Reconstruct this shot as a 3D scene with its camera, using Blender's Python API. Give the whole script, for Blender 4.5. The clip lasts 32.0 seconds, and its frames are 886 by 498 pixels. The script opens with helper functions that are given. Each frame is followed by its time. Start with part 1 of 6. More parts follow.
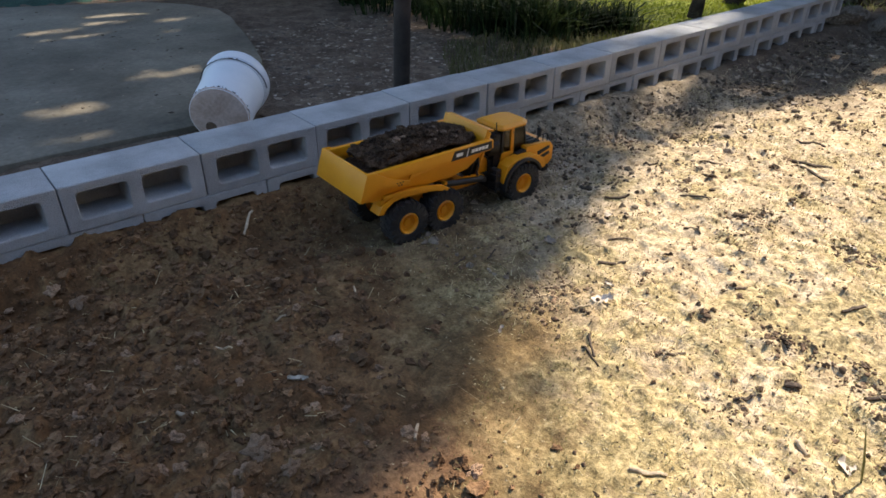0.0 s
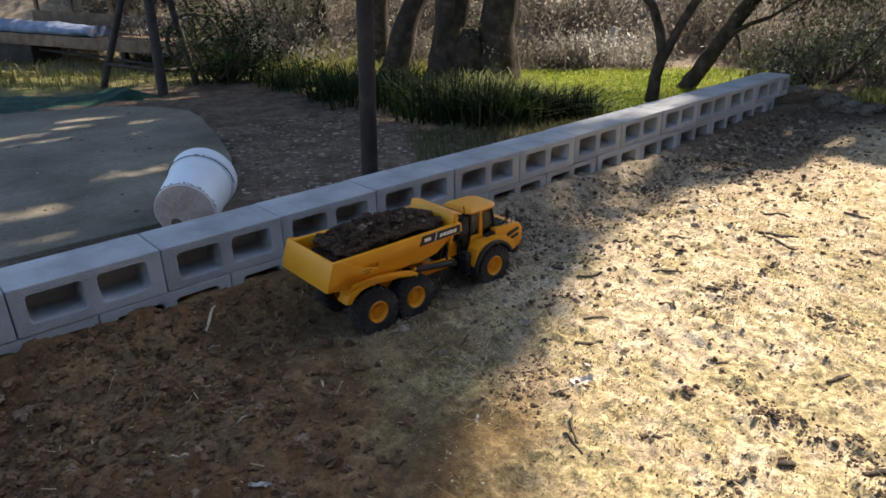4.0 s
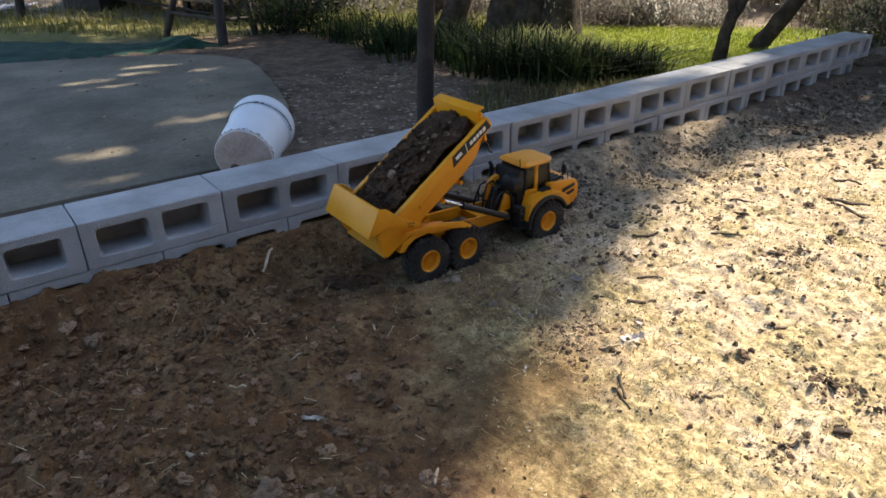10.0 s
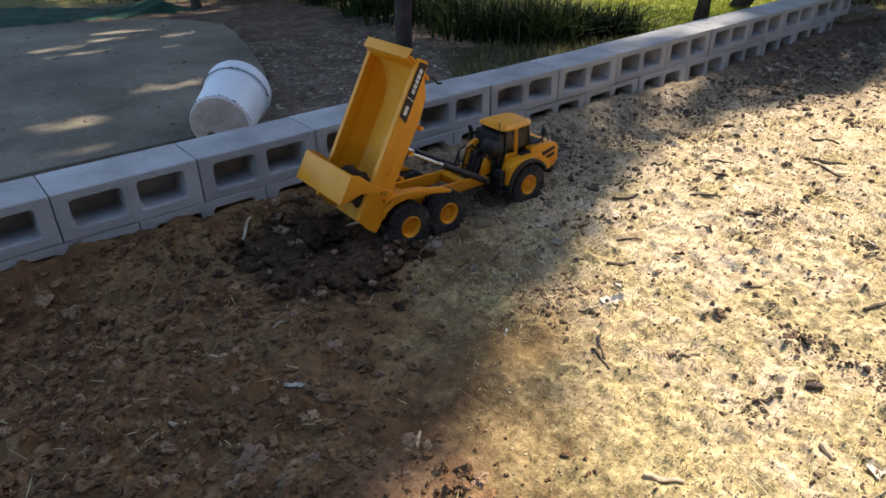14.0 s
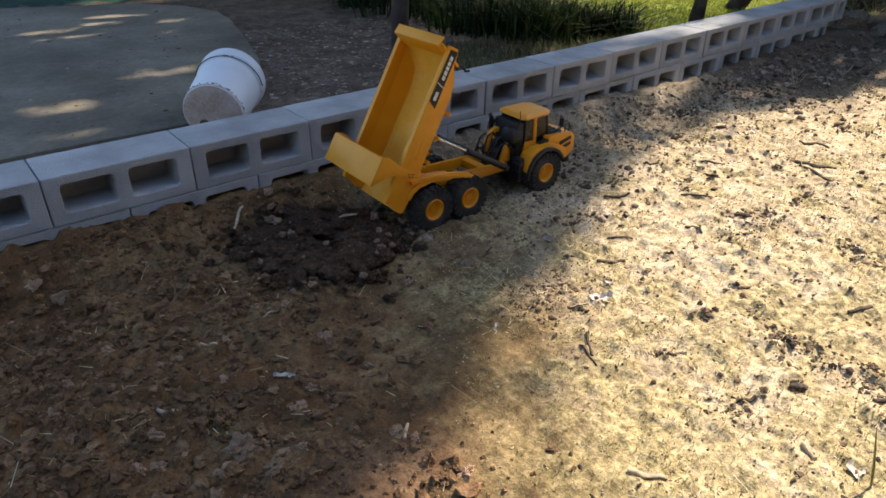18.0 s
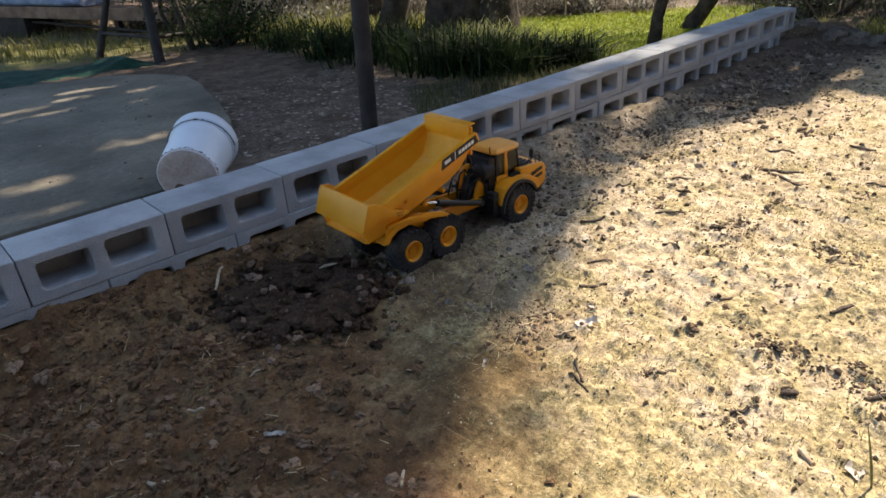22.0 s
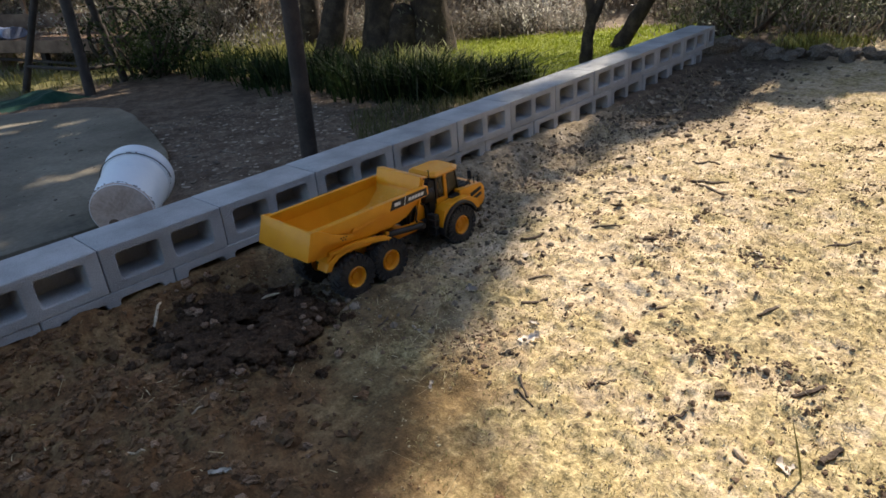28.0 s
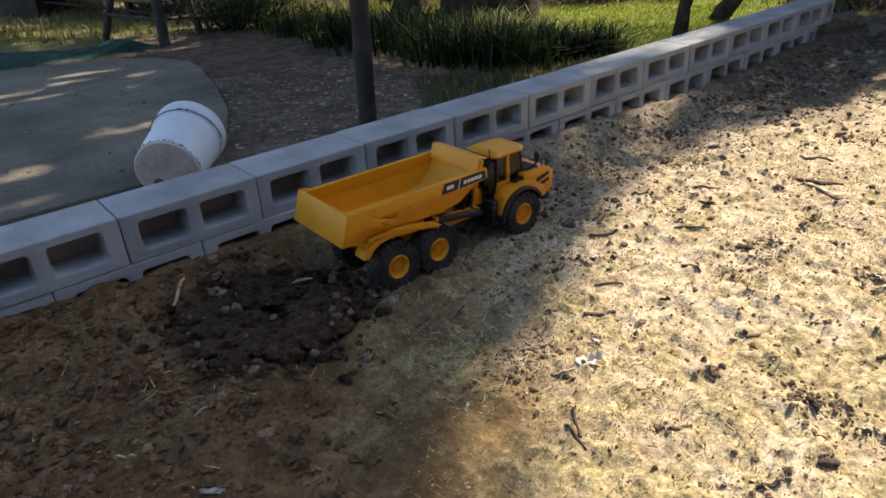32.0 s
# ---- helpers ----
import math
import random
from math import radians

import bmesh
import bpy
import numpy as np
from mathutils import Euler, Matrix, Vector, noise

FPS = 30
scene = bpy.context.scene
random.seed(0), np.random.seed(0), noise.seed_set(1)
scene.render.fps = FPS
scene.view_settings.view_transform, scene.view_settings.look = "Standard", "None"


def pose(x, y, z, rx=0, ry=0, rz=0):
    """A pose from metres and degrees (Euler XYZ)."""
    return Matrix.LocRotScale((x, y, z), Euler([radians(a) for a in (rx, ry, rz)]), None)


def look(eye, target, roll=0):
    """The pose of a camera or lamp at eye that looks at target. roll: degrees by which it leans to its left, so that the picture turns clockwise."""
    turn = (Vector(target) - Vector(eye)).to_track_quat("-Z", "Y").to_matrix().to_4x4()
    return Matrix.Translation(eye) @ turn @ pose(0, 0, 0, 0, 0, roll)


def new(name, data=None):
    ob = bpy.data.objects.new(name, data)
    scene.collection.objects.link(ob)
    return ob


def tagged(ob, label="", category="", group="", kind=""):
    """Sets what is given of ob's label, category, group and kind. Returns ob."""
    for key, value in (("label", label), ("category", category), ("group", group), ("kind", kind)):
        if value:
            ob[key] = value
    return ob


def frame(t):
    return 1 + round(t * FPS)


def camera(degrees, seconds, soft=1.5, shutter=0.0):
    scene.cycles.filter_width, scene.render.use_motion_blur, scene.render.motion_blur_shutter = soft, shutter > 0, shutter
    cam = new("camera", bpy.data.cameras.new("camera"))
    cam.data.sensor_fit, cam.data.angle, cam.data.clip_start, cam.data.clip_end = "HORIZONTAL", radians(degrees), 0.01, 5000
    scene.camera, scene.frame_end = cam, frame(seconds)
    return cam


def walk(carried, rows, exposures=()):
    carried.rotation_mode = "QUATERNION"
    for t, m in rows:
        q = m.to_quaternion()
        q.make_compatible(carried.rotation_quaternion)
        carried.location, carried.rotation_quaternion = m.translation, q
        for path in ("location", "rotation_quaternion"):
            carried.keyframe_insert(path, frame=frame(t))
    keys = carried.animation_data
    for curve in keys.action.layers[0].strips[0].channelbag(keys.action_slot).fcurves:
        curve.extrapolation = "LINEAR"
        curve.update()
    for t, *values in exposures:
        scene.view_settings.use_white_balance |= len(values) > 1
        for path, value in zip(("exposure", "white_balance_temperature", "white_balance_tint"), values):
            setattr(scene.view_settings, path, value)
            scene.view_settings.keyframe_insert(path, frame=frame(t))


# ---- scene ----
cam = camera(68.5, 32.0, 1.6)
PATH = [
    (0, (-0.207, -1.903, 1.057), (0.89, -0.577, 0.037), 0.5),
    (0.5, (-0.207, -1.911, 1.068), (0.961, -0.579, 0.14), 0.8),
    (1, (-0.218, -1.906, 1.082), (1.056, -0.593, 0.273), 2.4),
    (1.5, (-0.218, -1.881, 1.059), (1.021, -0.508, 0.298), 3.7),
    (2, (-0.196, -1.919, 1.05), (1.048, -0.54, 0.308), -0.6),
    (2.5, (-0.185, -1.924, 1.048), (1.107, -0.53, 0.428), 1.3),
    (3, (-0.173, -1.899, 1.043), (1.077, -0.514, 0.322), 0.2),
    (3.5, (-0.161, -1.882, 1.03), (1.067, -0.512, 0.245), -1.1),
    (5.5, (-0.166, -1.904, 1.024), (1.064, -0.519, 0.27), -1.2),
    (6, (-0.17, -1.898, 1.021), (1.058, -0.517, 0.255), -1.3),
    (6.5, (-0.17, -1.9, 1.022), (1.054, -0.514, 0.259), -1.6),
    (7, (-0.181, -1.899, 1.025), (1.024, -0.492, 0.27), -1.4),
    (7.5, (-0.183, -1.887, 1.023), (1.004, -0.467, 0.264), -0.9),
    (8, (-0.179, -1.891, 1.028), (0.986, -0.454, 0.268), -1.1),
    (8.5, (-0.177, -1.886, 1.034), (0.969, -0.44, 0.261), -2.1),
    (9, (-0.18, -1.877, 1.027), (0.944, -0.43, 0.226), -2.0),
    (9.5, (-0.189, -1.878, 1.005), (0.903, -0.435, 0.153), -1.4),
    (10, (-0.181, -1.884, 1.002), (0.9, -0.455, 0.113), -0.7),
    (10.5, (-0.178, -1.881, 1.003), (0.91, -0.471, 0.092), -0.3),
    (11, (-0.18, -1.878, 1.0), (0.909, -0.484, 0.066), -0.0),
    (11.5, (-0.18, -1.882, 1.001), (0.908, -0.498, 0.052), 0.0),
    (12, (-0.18, -1.887, 1.005), (0.908, -0.51, 0.046), 0.0),
    (12.5, (-0.172, -1.887, 1.003), (0.917, -0.515, 0.036), -0.1),
    (13, (-0.171, -1.887, 0.998), (0.918, -0.521, 0.025), -0.4),
    (13.5, (-0.171, -1.891, 1.001), (0.916, -0.527, 0.022), -0.8),
    (14, (-0.17, -1.89, 0.999), (0.917, -0.528, 0.017), -1.0),
    (14.5, (-0.17, -1.89, 0.996), (0.912, -0.53, 0.006), -0.9),
    (16.5, (-0.172, -1.892, 0.993), (0.914, -0.543, -0.008), 0.4),
    (17, (-0.169, -1.896, 0.99), (0.922, -0.554, -0.015), 0.3),
    (17.5, (-0.182, -1.898, 1.001), (0.915, -0.562, -0.005), 0.8),
    (18, (-0.175, -1.893, 1.002), (0.928, -0.556, 0.004), 0.8),
    (18.5, (-0.173, -1.899, 1.002), (0.939, -0.556, 0.023), -0.6),
    (19, (-0.17, -1.899, 0.995), (0.948, -0.554, 0.024), -1.2),
    (19.5, (-0.172, -1.897, 1.0), (0.95, -0.555, 0.029), -1.3),
    (20, (-0.17, -1.898, 1.007), (0.952, -0.556, 0.038), -1.7),
    (20.5, (-0.172, -1.902, 1.005), (0.953, -0.556, 0.043), -2.1),
    (21, (-0.168, -1.907, 1.009), (0.955, -0.555, 0.056), -2.8),
    (21.5, (-0.156, -1.907, 1.016), (0.988, -0.551, 0.093), -3.8),
    (22, (-0.159, -1.912, 1.01), (1.008, -0.558, 0.114), -4.2),
    (22.5, (-0.156, -1.907, 1.004), (1.015, -0.571, 0.085), -3.7),
    (23, (-0.162, -1.903, 1.003), (1.018, -0.579, 0.078), -2.9),
    (23.5, (-0.162, -1.906, 1.004), (1.019, -0.592, 0.068), -2.3),
    (24, (-0.168, -1.907, 0.998), (1.013, -0.6, 0.052), -1.8),
    (24.5, (-0.188, -1.884, 1.004), (0.945, -0.543, 0.046), -0.4),
    (25, (-0.189, -1.889, 1.012), (0.922, -0.534, 0.048), 0.1),
    (25.5, (-0.165, -1.938, 1.018), (1.035, -0.636, 0.087), -0.1),
    (27.5, (-0.14, -1.954, 1.021), (1.159, -0.68, 0.19), -6.2),
    (28, (-0.151, -1.939, 1.022), (1.147, -0.677, 0.172), -4.8),
    (28.5, (-0.159, -1.944, 1.029), (1.128, -0.679, 0.166), -3.8),
    (29, (-0.167, -1.943, 1.027), (1.123, -0.687, 0.156), -2.9),
    (29.5, (-0.156, -1.958, 1.023), (1.13, -0.714, 0.128), -3.0),
    (30, (-0.176, -1.949, 1.047), (1.118, -0.698, 0.175), -3.3),
    (30.5, (-0.179, -1.947, 1.044), (1.096, -0.645, 0.22), -3.2),
    (31, (-0.152, -1.92, 1.031), (1.099, -0.591, 0.212), -3.0),
    (31.5, (-0.141, -1.889, 1.019), (1.058, -0.555, 0.136), -2.7),
    (31.7, (-0.096, -1.866, 1.008), (1.081, -0.514, 0.119), -2.8),
    (31.9, (0.01, -1.815, 0.97), (1.16, -0.438, 0.086), -3.4),
    (32, (0.065, -1.783, 0.969), (1.181, -0.404, 0.045), -3.5),
]
walk(cam, [(t, look(eye, target, roll)) for t, eye, target, roll in PATH], exposures=[(0, 0.97), (6, 1.03), (9, 1.11), (11, 1.10), (13, 1.04), (18, 0.97), (25, 0.92), (28, 0.78), (30, 0.72), (32, 0.83)])

# ---- sun and sky ----
SUN = Vector((0.99, 0.04, 0.98)).normalized()
world = bpy.data.worlds.new("world")
scene.world = world
world.use_nodes = True
sky = world.node_tree.nodes.new("ShaderNodeTexSky")
sky.sky_type, sky.sun_disc = "NISHITA", False
sky.sun_elevation, sky.sun_rotation = math.asin(SUN.z), math.atan2(SUN.x, SUN.y)
back = world.node_tree.nodes["Background"]
back.inputs["Strength"].default_value = 0.15
world.node_tree.links.new(sky.outputs[0], back.inputs[0])
lamp = bpy.data.lights.new("sun", "SUN")
lamp.energy, lamp.angle, lamp.color = 4.8, radians(0.8), (1.0, 0.87, 0.71)
sun = new("sun", lamp)
sun.matrix_world = look(SUN * 30, (0, 0, 0))


# ---- materials ----
def surface(name, colours, scale=8.0, rough=0.85, bump=0.3, fine=120.0, metal=0.0, vary=0.0, islands=False, detail=8.0, spec=0.4, thin=False, mottle=0.28):
    """A node material: colours over coarse noise, modulated by fine grain, with relief; vary: change from piece to piece."""
    m = bpy.data.materials.new(name)
    m.use_nodes = True
    nt = m.node_tree
    n, l = nt.nodes, nt.links
    b = n["Principled BSDF"]
    co = n.new("ShaderNodeTexCoord")
    big = n.new("ShaderNodeTexNoise")
    big.inputs["Scale"].default_value, big.inputs["Detail"].default_value, big.inputs["Roughness"].default_value = scale, detail, 0.62
    small = n.new("ShaderNodeTexNoise")
    small.inputs["Scale"].default_value, small.inputs["Detail"].default_value = fine, 3.0
    l.new(co.outputs["Object"], big.inputs["Vector"])
    l.new(co.outputs["Object"], small.inputs["Vector"])
    ramp = n.new("ShaderNodeValToRGB")
    e = ramp.color_ramp.elements
    while len(e) < len(colours):
        e.new(0.5)
    for k, c in enumerate(colours):
        e[k].position = 0.32 + 0.36 * k / max(1, len(colours) - 1)
        e[k].color = (*c, 1)
    l.new(big.outputs[0], ramp.inputs[0])
    grain = n.new("ShaderNodeMapRange")
    grain.inputs["To Min"].default_value, grain.inputs["To Max"].default_value = 1 - mottle, 1 + mottle
    l.new(small.outputs[0], grain.inputs["Value"])
    hue = n.new("ShaderNodeHueSaturation")
    l.new(ramp.outputs[0], hue.inputs["Color"])
    if vary:
        src = n.new("ShaderNodeNewGeometry").outputs["Random Per Island"] if islands else n.new("ShaderNodeObjectInfo").outputs["Random"]
        piece = n.new("ShaderNodeMapRange")
        piece.inputs["To Min"].default_value, piece.inputs["To Max"].default_value = 1 - vary, 1 + vary
        l.new(src, piece.inputs["Value"])
        both = n.new("ShaderNodeMath")
        both.operation = "MULTIPLY"
        l.new(piece.outputs[0], both.inputs[0])
        l.new(grain.outputs[0], both.inputs[1])
        l.new(both.outputs[0], hue.inputs["Value"])
    else:
        l.new(grain.outputs[0], hue.inputs["Value"])
    l.new(hue.outputs[0], b.inputs["Base Color"])
    b.inputs["Roughness"].default_value, b.inputs["Metallic"].default_value = rough, metal
    b.inputs["Specular IOR Level"].default_value = spec
    if bump:
        bp = n.new("ShaderNodeBump")
        bp.inputs["Strength"].default_value, bp.inputs["Distance"].default_value = bump, 0.01
        add = n.new("ShaderNodeMath")
        l.new(big.outputs[0], add.inputs[0])
        l.new(small.outputs[0], add.inputs[1])
        l.new(add.outputs[0], bp.inputs["Height"])
        l.new(bp.outputs[0], b.inputs["Normal"])
    if thin:
        tr = n.new("ShaderNodeBsdfTranslucent")
        mix = n.new("ShaderNodeMixShader")
        mix.inputs[0].default_value = thin
        l.new(hue.outputs[0], tr.inputs["Color"])
        l.new(b.outputs[0], mix.inputs[1])
        l.new(tr.outputs[0], mix.inputs[2])
        l.new(mix.outputs[0], n["Material Output"].inputs["Surface"])
    return m


def ground_material():
    """Yard soil: reddish brown clods, grey dust and pale straw with moss, laid out by place."""
    m = bpy.data.materials.new("yard_soil")
    m.use_nodes = True
    nt = m.node_tree
    n, l = nt.nodes, nt.links
    b = n["Principled BSDF"]
    co = n.new("ShaderNodeTexCoord")
    xyz = n.new("ShaderNodeSeparateXYZ")
    l.new(co.outputs["Object"], xyz.inputs[0])

    def noise_tex(scale, detail=6.0, rough=0.6):
        t = n.new("ShaderNodeTexNoise")
        t.inputs["Scale"].default_value, t.inputs["Detail"].default_value, t.inputs["Roughness"].default_value = scale, detail, rough
        l.new(co.outputs["Object"], t.inputs["Vector"])
        return t.outputs[0]

    def calc(op, a, c):
        t = n.new("ShaderNodeMath")
        t.operation = op
        for k, v in enumerate((a, c)):
            if isinstance(v, (int, float)):
                t.inputs[k].default_value = v
            else:
                l.new(v, t.inputs[k])
        return t.outputs[0]

    def span(v, lo, hi):
        t = n.new("ShaderNodeMapRange")
        t.interpolation_type = "SMOOTHSTEP"
        t.inputs["From Min"].default_value, t.inputs["From Max"].default_value = lo, hi
        l.new(v, t.inputs["Value"])
        return t.outputs[0]

    def ramp(v, *stops):
        t = n.new("ShaderNodeValToRGB")
        e = t.color_ramp.elements
        while len(e) < len(stops):
            e.new(0.5)
        for k, (p, c) in enumerate(stops):
            e[k].position, e[k].color = p, (*c, 1)
        l.new(v, t.inputs[0])
        return t.outputs[0]

    def mix(f, a, c):
        t = n.new("ShaderNodeMix")
        t.data_type = "RGBA"
        l.new(f, t.inputs[0])
        l.new(a, t.inputs[6])
        l.new(c, t.inputs[7])
        return t.outputs[2]

    wide, mid, fine, speck = noise_tex(1.6), noise_tex(7.0, 8.0, 0.7), noise_tex(45.0, 5.0, 0.7), noise_tex(140.0, 2.0)
    red = ramp(mid, (0.3, (0.083, 0.043, 0.020)), (0.5, (0.152, 0.079, 0.034)), (0.68, (0.262, 0.149, 0.069)))
    dust = ramp(mid, (0.3, (0.085, 0.055, 0.025)), (0.5, (0.175, 0.118, 0.054)), (0.68, (0.345, 0.248, 0.122)))
    patch = noise_tex(13.0, 7.0, 0.74)
    straw = ramp(patch, (0.28, (0.20, 0.142, 0.075)), (0.38, (0.41, 0.308, 0.178)), (0.50, (0.625, 0.495, 0.325)), (0.64, (0.755, 0.622, 0.440)))
    moss = ramp(fine, (0.3, (0.14, 0.112, 0.048)), (0.5, (0.41, 0.326, 0.156)), (0.7, (0.62, 0.512, 0.285)))
    clay = ramp(mid, (0.3, (0.16, 0.08, 0.05)), (0.65, (0.33, 0.17, 0.105)))
    crumb = ramp(speck, (0.3, (0.05, 0.034, 0.022)), (0.7, (0.15, 0.105, 0.07)))
    lawn = ramp(fine, (0.3, (0.11, 0.145, 0.02)), (0.6, (0.25, 0.285, 0.04)))
    duff = ramp(mid, (0.3, (0.075, 0.053, 0.037)), (0.5, (0.145, 0.106, 0.076)), (0.7, (0.26, 0.20, 0.148)))
    brown = ramp(mid, (0.3, (0.15, 0.115, 0.083)), (0.6, (0.34, 0.275, 0.21)))
    wob = calc("MULTIPLY", calc("SUBTRACT", wide, 0.5), 1.6)
    # distance along the yard, from the red soil to the straw
    along = calc("ADD", calc("ADD", calc("SUBTRACT", xyz.outputs[0], 0.30), calc("MULTIPLY", xyz.outputs[1], -0.55)), calc("MULTIPLY", wob, 0.7))
    soil = mix(span(along, 0.45, 0.95), red, dust)
    soil = mix(span(along, 1.0, 1.6), soil, straw)
    green = calc("MULTIPLY", span(calc("ADD", noise_tex(4.5, 9.0, 0.78), calc("MULTIPLY", span(xyz.outputs[1], -0.9, -1.5), 0.07)), 0.47, 0.60), calc("ADD", 0.20, calc("MULTIPLY", span(along, 0.7, 1.3), 0.78)))
    soil = mix(calc("MULTIPLY", green, 0.88), soil, moss)
    # small dark crumbs in drifts, and a patch of red clay
    drift = calc("MULTIPLY", span(noise_tex(34.0, 3.0, 0.6), 0.56, 0.64), span(noise_tex(3.6, 4.0, 0.7), 0.42, 0.58))
    soil = mix(calc("MULTIPLY", calc("MULTIPLY", drift, 0.6), span(along, 0.7, 1.2)), soil, crumb)
    cx, cy = calc("MULTIPLY", calc("SUBTRACT", xyz.outputs[0], 0.29), 4.6), calc("MULTIPLY", calc("ADD", xyz.outputs[1], 1.18), 8.0)
    round_ = calc("ADD", calc("ADD", calc("MULTIPLY", cx, cx), calc("MULTIPLY", cy, cy)), calc("MULTIPLY", calc("SUBTRACT", patch, 0.5), 2.5))
    soil = mix(calc("SUBTRACT", 0.4, calc("MULTIPLY", span(round_, 0.0, 1.0), 0.4)), soil, clay)
    # brown soil along the wall's foot, its colour darkened for the shade there
    foot = calc("MULTIPLY", span(calc("ADD", xyz.outputs[1], calc("MULTIPLY", wob, 0.35)), -0.62, -0.22), span(along, 0.6, 1.2))
    shaded_soil = ramp(patch, (0.3, (0.115, 0.092, 0.068)), (0.5, (0.225, 0.18, 0.13)), (0.68, (0.44, 0.37, 0.28)))
    soil = mix(calc("MULTIPLY", foot, 0.75), soil, shaded_soil)
    ends = calc("MULTIPLY", span(calc("ADD", xyz.outputs[0], calc("MULTIPLY", wob, 0.6)), 3.0, 3.6), span(calc("ADD", xyz.outputs[1], calc("MULTIPLY", wob, 0.5)), -0.9, -0.3))
    soil = mix(ends, soil, duff)
    # behind the wall: leaf litter, then the lawn, then the slope
    behind = span(xyz.outputs[1], 0.08, 0.12)
    soil = mix(behind, soil, duff)
    sward = calc("MULTIPLY", calc("MULTIPLY", span(calc("ADD", xyz.outputs[0], wob), 3.3, 4.1), behind), span(xyz.outputs[1], 0.4, 0.7))
    soil = mix(sward, soil, lawn)
    verge = calc("MULTIPLY", span(calc("ADD", xyz.outputs[1], wob), 5.2, 6.4), 0.42)
    soil = mix(verge, soil, lawn)
    far = calc("ADD", calc("MULTIPLY", xyz.outputs[0], 0.75), calc("MULTIPLY", xyz.outputs[1], 0.66))
    soil = mix(span(calc("ADD", far, calc("MULTIPLY", wob, 0.25)), 6.55, 6.95), soil, brown)
    hue = n.new("ShaderNodeHueSaturation")
    l.new(soil, hue.inputs["Color"])
    g = n.new("ShaderNodeMapRange")
    g.inputs["From Min"].default_value, g.inputs["From Max"].default_value = 0.3, 0.7
    g.inputs["To Min"].default_value, g.inputs["To Max"].default_value = 0.44, 1.38
    l.new(calc("ADD", calc("MULTIPLY", fine, 0.6), calc("MULTIPLY", speck, 0.4)), g.inputs["Value"])
    l.new(g.outputs[0], hue.inputs["Value"])
    l.new(hue.outputs[0], b.inputs["Base Color"])
    b.inputs["Roughness"].default_value, b.inputs["Specular IOR Level"].default_value = 0.95, 0.2
    bp = n.new("ShaderNodeBump")
    bp.inputs["Strength"].default_value, bp.inputs["Distance"].default_value = 0.55, 0.011
    l.new(calc("ADD", fine, calc("MULTIPLY", speck, 0.5)), bp.inputs["Height"])
    l.new(bp.outputs[0], b.inputs["Normal"])
    return m


def clear_pane():
    """Thin clear plastic: see-through with a gloss."""
    m = bpy.data.materials.new("clear_pane")
    m.use_nodes = True
    n, l = m.node_tree.nodes, m.node_tree.links
    gloss, through_, mix, fr = n.new("ShaderNodeBsdfGlossy"), n.new("ShaderNodeBsdfTransparent"), n.new("ShaderNodeMixShader"), n.new("ShaderNodeFresnel")
    gloss.inputs["Roughness"].default_value = 0.08
    through_.inputs["Color"].default_value = (0.72, 0.74, 0.74, 1)
    l.new(fr.outputs[0], mix.inputs[0])
    l.new(through_.outputs[0], mix.inputs[1])
    l.new(gloss.outputs[0], mix.inputs[2])
    l.new(mix.outputs[0], n["Material Output"].inputs["Surface"])
    return m


SOIL = ground_material()
CONCRETE = surface("block_concrete", [(0.30, 0.302, 0.302), (0.44, 0.450, 0.457), (0.57, 0.583, 0.592)], 3.5, 0.92, 0.7, 260.0, vary=0.08)
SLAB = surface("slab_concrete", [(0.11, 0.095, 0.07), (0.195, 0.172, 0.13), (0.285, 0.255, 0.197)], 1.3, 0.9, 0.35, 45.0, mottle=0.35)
YELLOW = surface("yellow_plastic", [(0.75, 0.292, 0.005), (0.81, 0.325, 0.007), (0.85, 0.355, 0.010)], 9.0, 0.42, 0.06, 200.0, spec=0.5, mottle=0.05)
BED_FLOOR = surface("scuffed_yellow", [(0.74, 0.34, 0.025), (0.81, 0.365, 0.025), (0.80, 0.45, 0.10)], 11.0, 0.6, 0.1, 160.0, mottle=0.12)
GLASS = surface("tinted_glass", [(0.006, 0.007, 0.008), (0.012, 0.013, 0.014)], 14.0, 0.12, 0.0, 200.0, spec=0.6)
PANE = clear_pane()
BLACK = surface("black_plastic", [(0.012, 0.012, 0.013), (0.022, 0.022, 0.024)], 14.0, 0.5, 0.1, 200.0)
RUBBER = surface("tyre_rubber", [(0.02, 0.019, 0.019), (0.04, 0.036, 0.033), (0.09, 0.075, 0.06)], 12.0, 0.85, 0.3, 150.0)
STEEL = surface("bright_steel", [(0.55, 0.55, 0.56), (0.65, 0.65, 0.66)], 20.0, 0.25, 0.0, 200.0, metal=1.0)
WHITE = surface("white_print", [(0.75, 0.75, 0.73), (0.8, 0.8, 0.78)], 20.0, 0.5, 0.0)
ORANGE = surface("orange_vest", [(0.6, 0.2, 0.05), (0.7, 0.26, 0.08)], 60.0, 0.7, 0.1)
PLASTIC = surface("white_bucket", [(0.80, 0.83, 0.86), (0.86, 0.88, 0.90), (0.88, 0.89, 0.91)], 6.0, 0.45, 0.05, 90.0, mottle=0.03)
CAKED = surface("caked_mud", [(0.44, 0.31, 0.24), (0.57, 0.43, 0.355), (0.66, 0.53, 0.46)], 9.0, 0.95, 0.5, 80.0)
DIRT = surface("damp_earth", [(0.054, 0.028, 0.014), (0.098, 0.055, 0.028), (0.182, 0.113, 0.062)], 1.6, 0.95, 1.0, 9.0, vary=0.45)
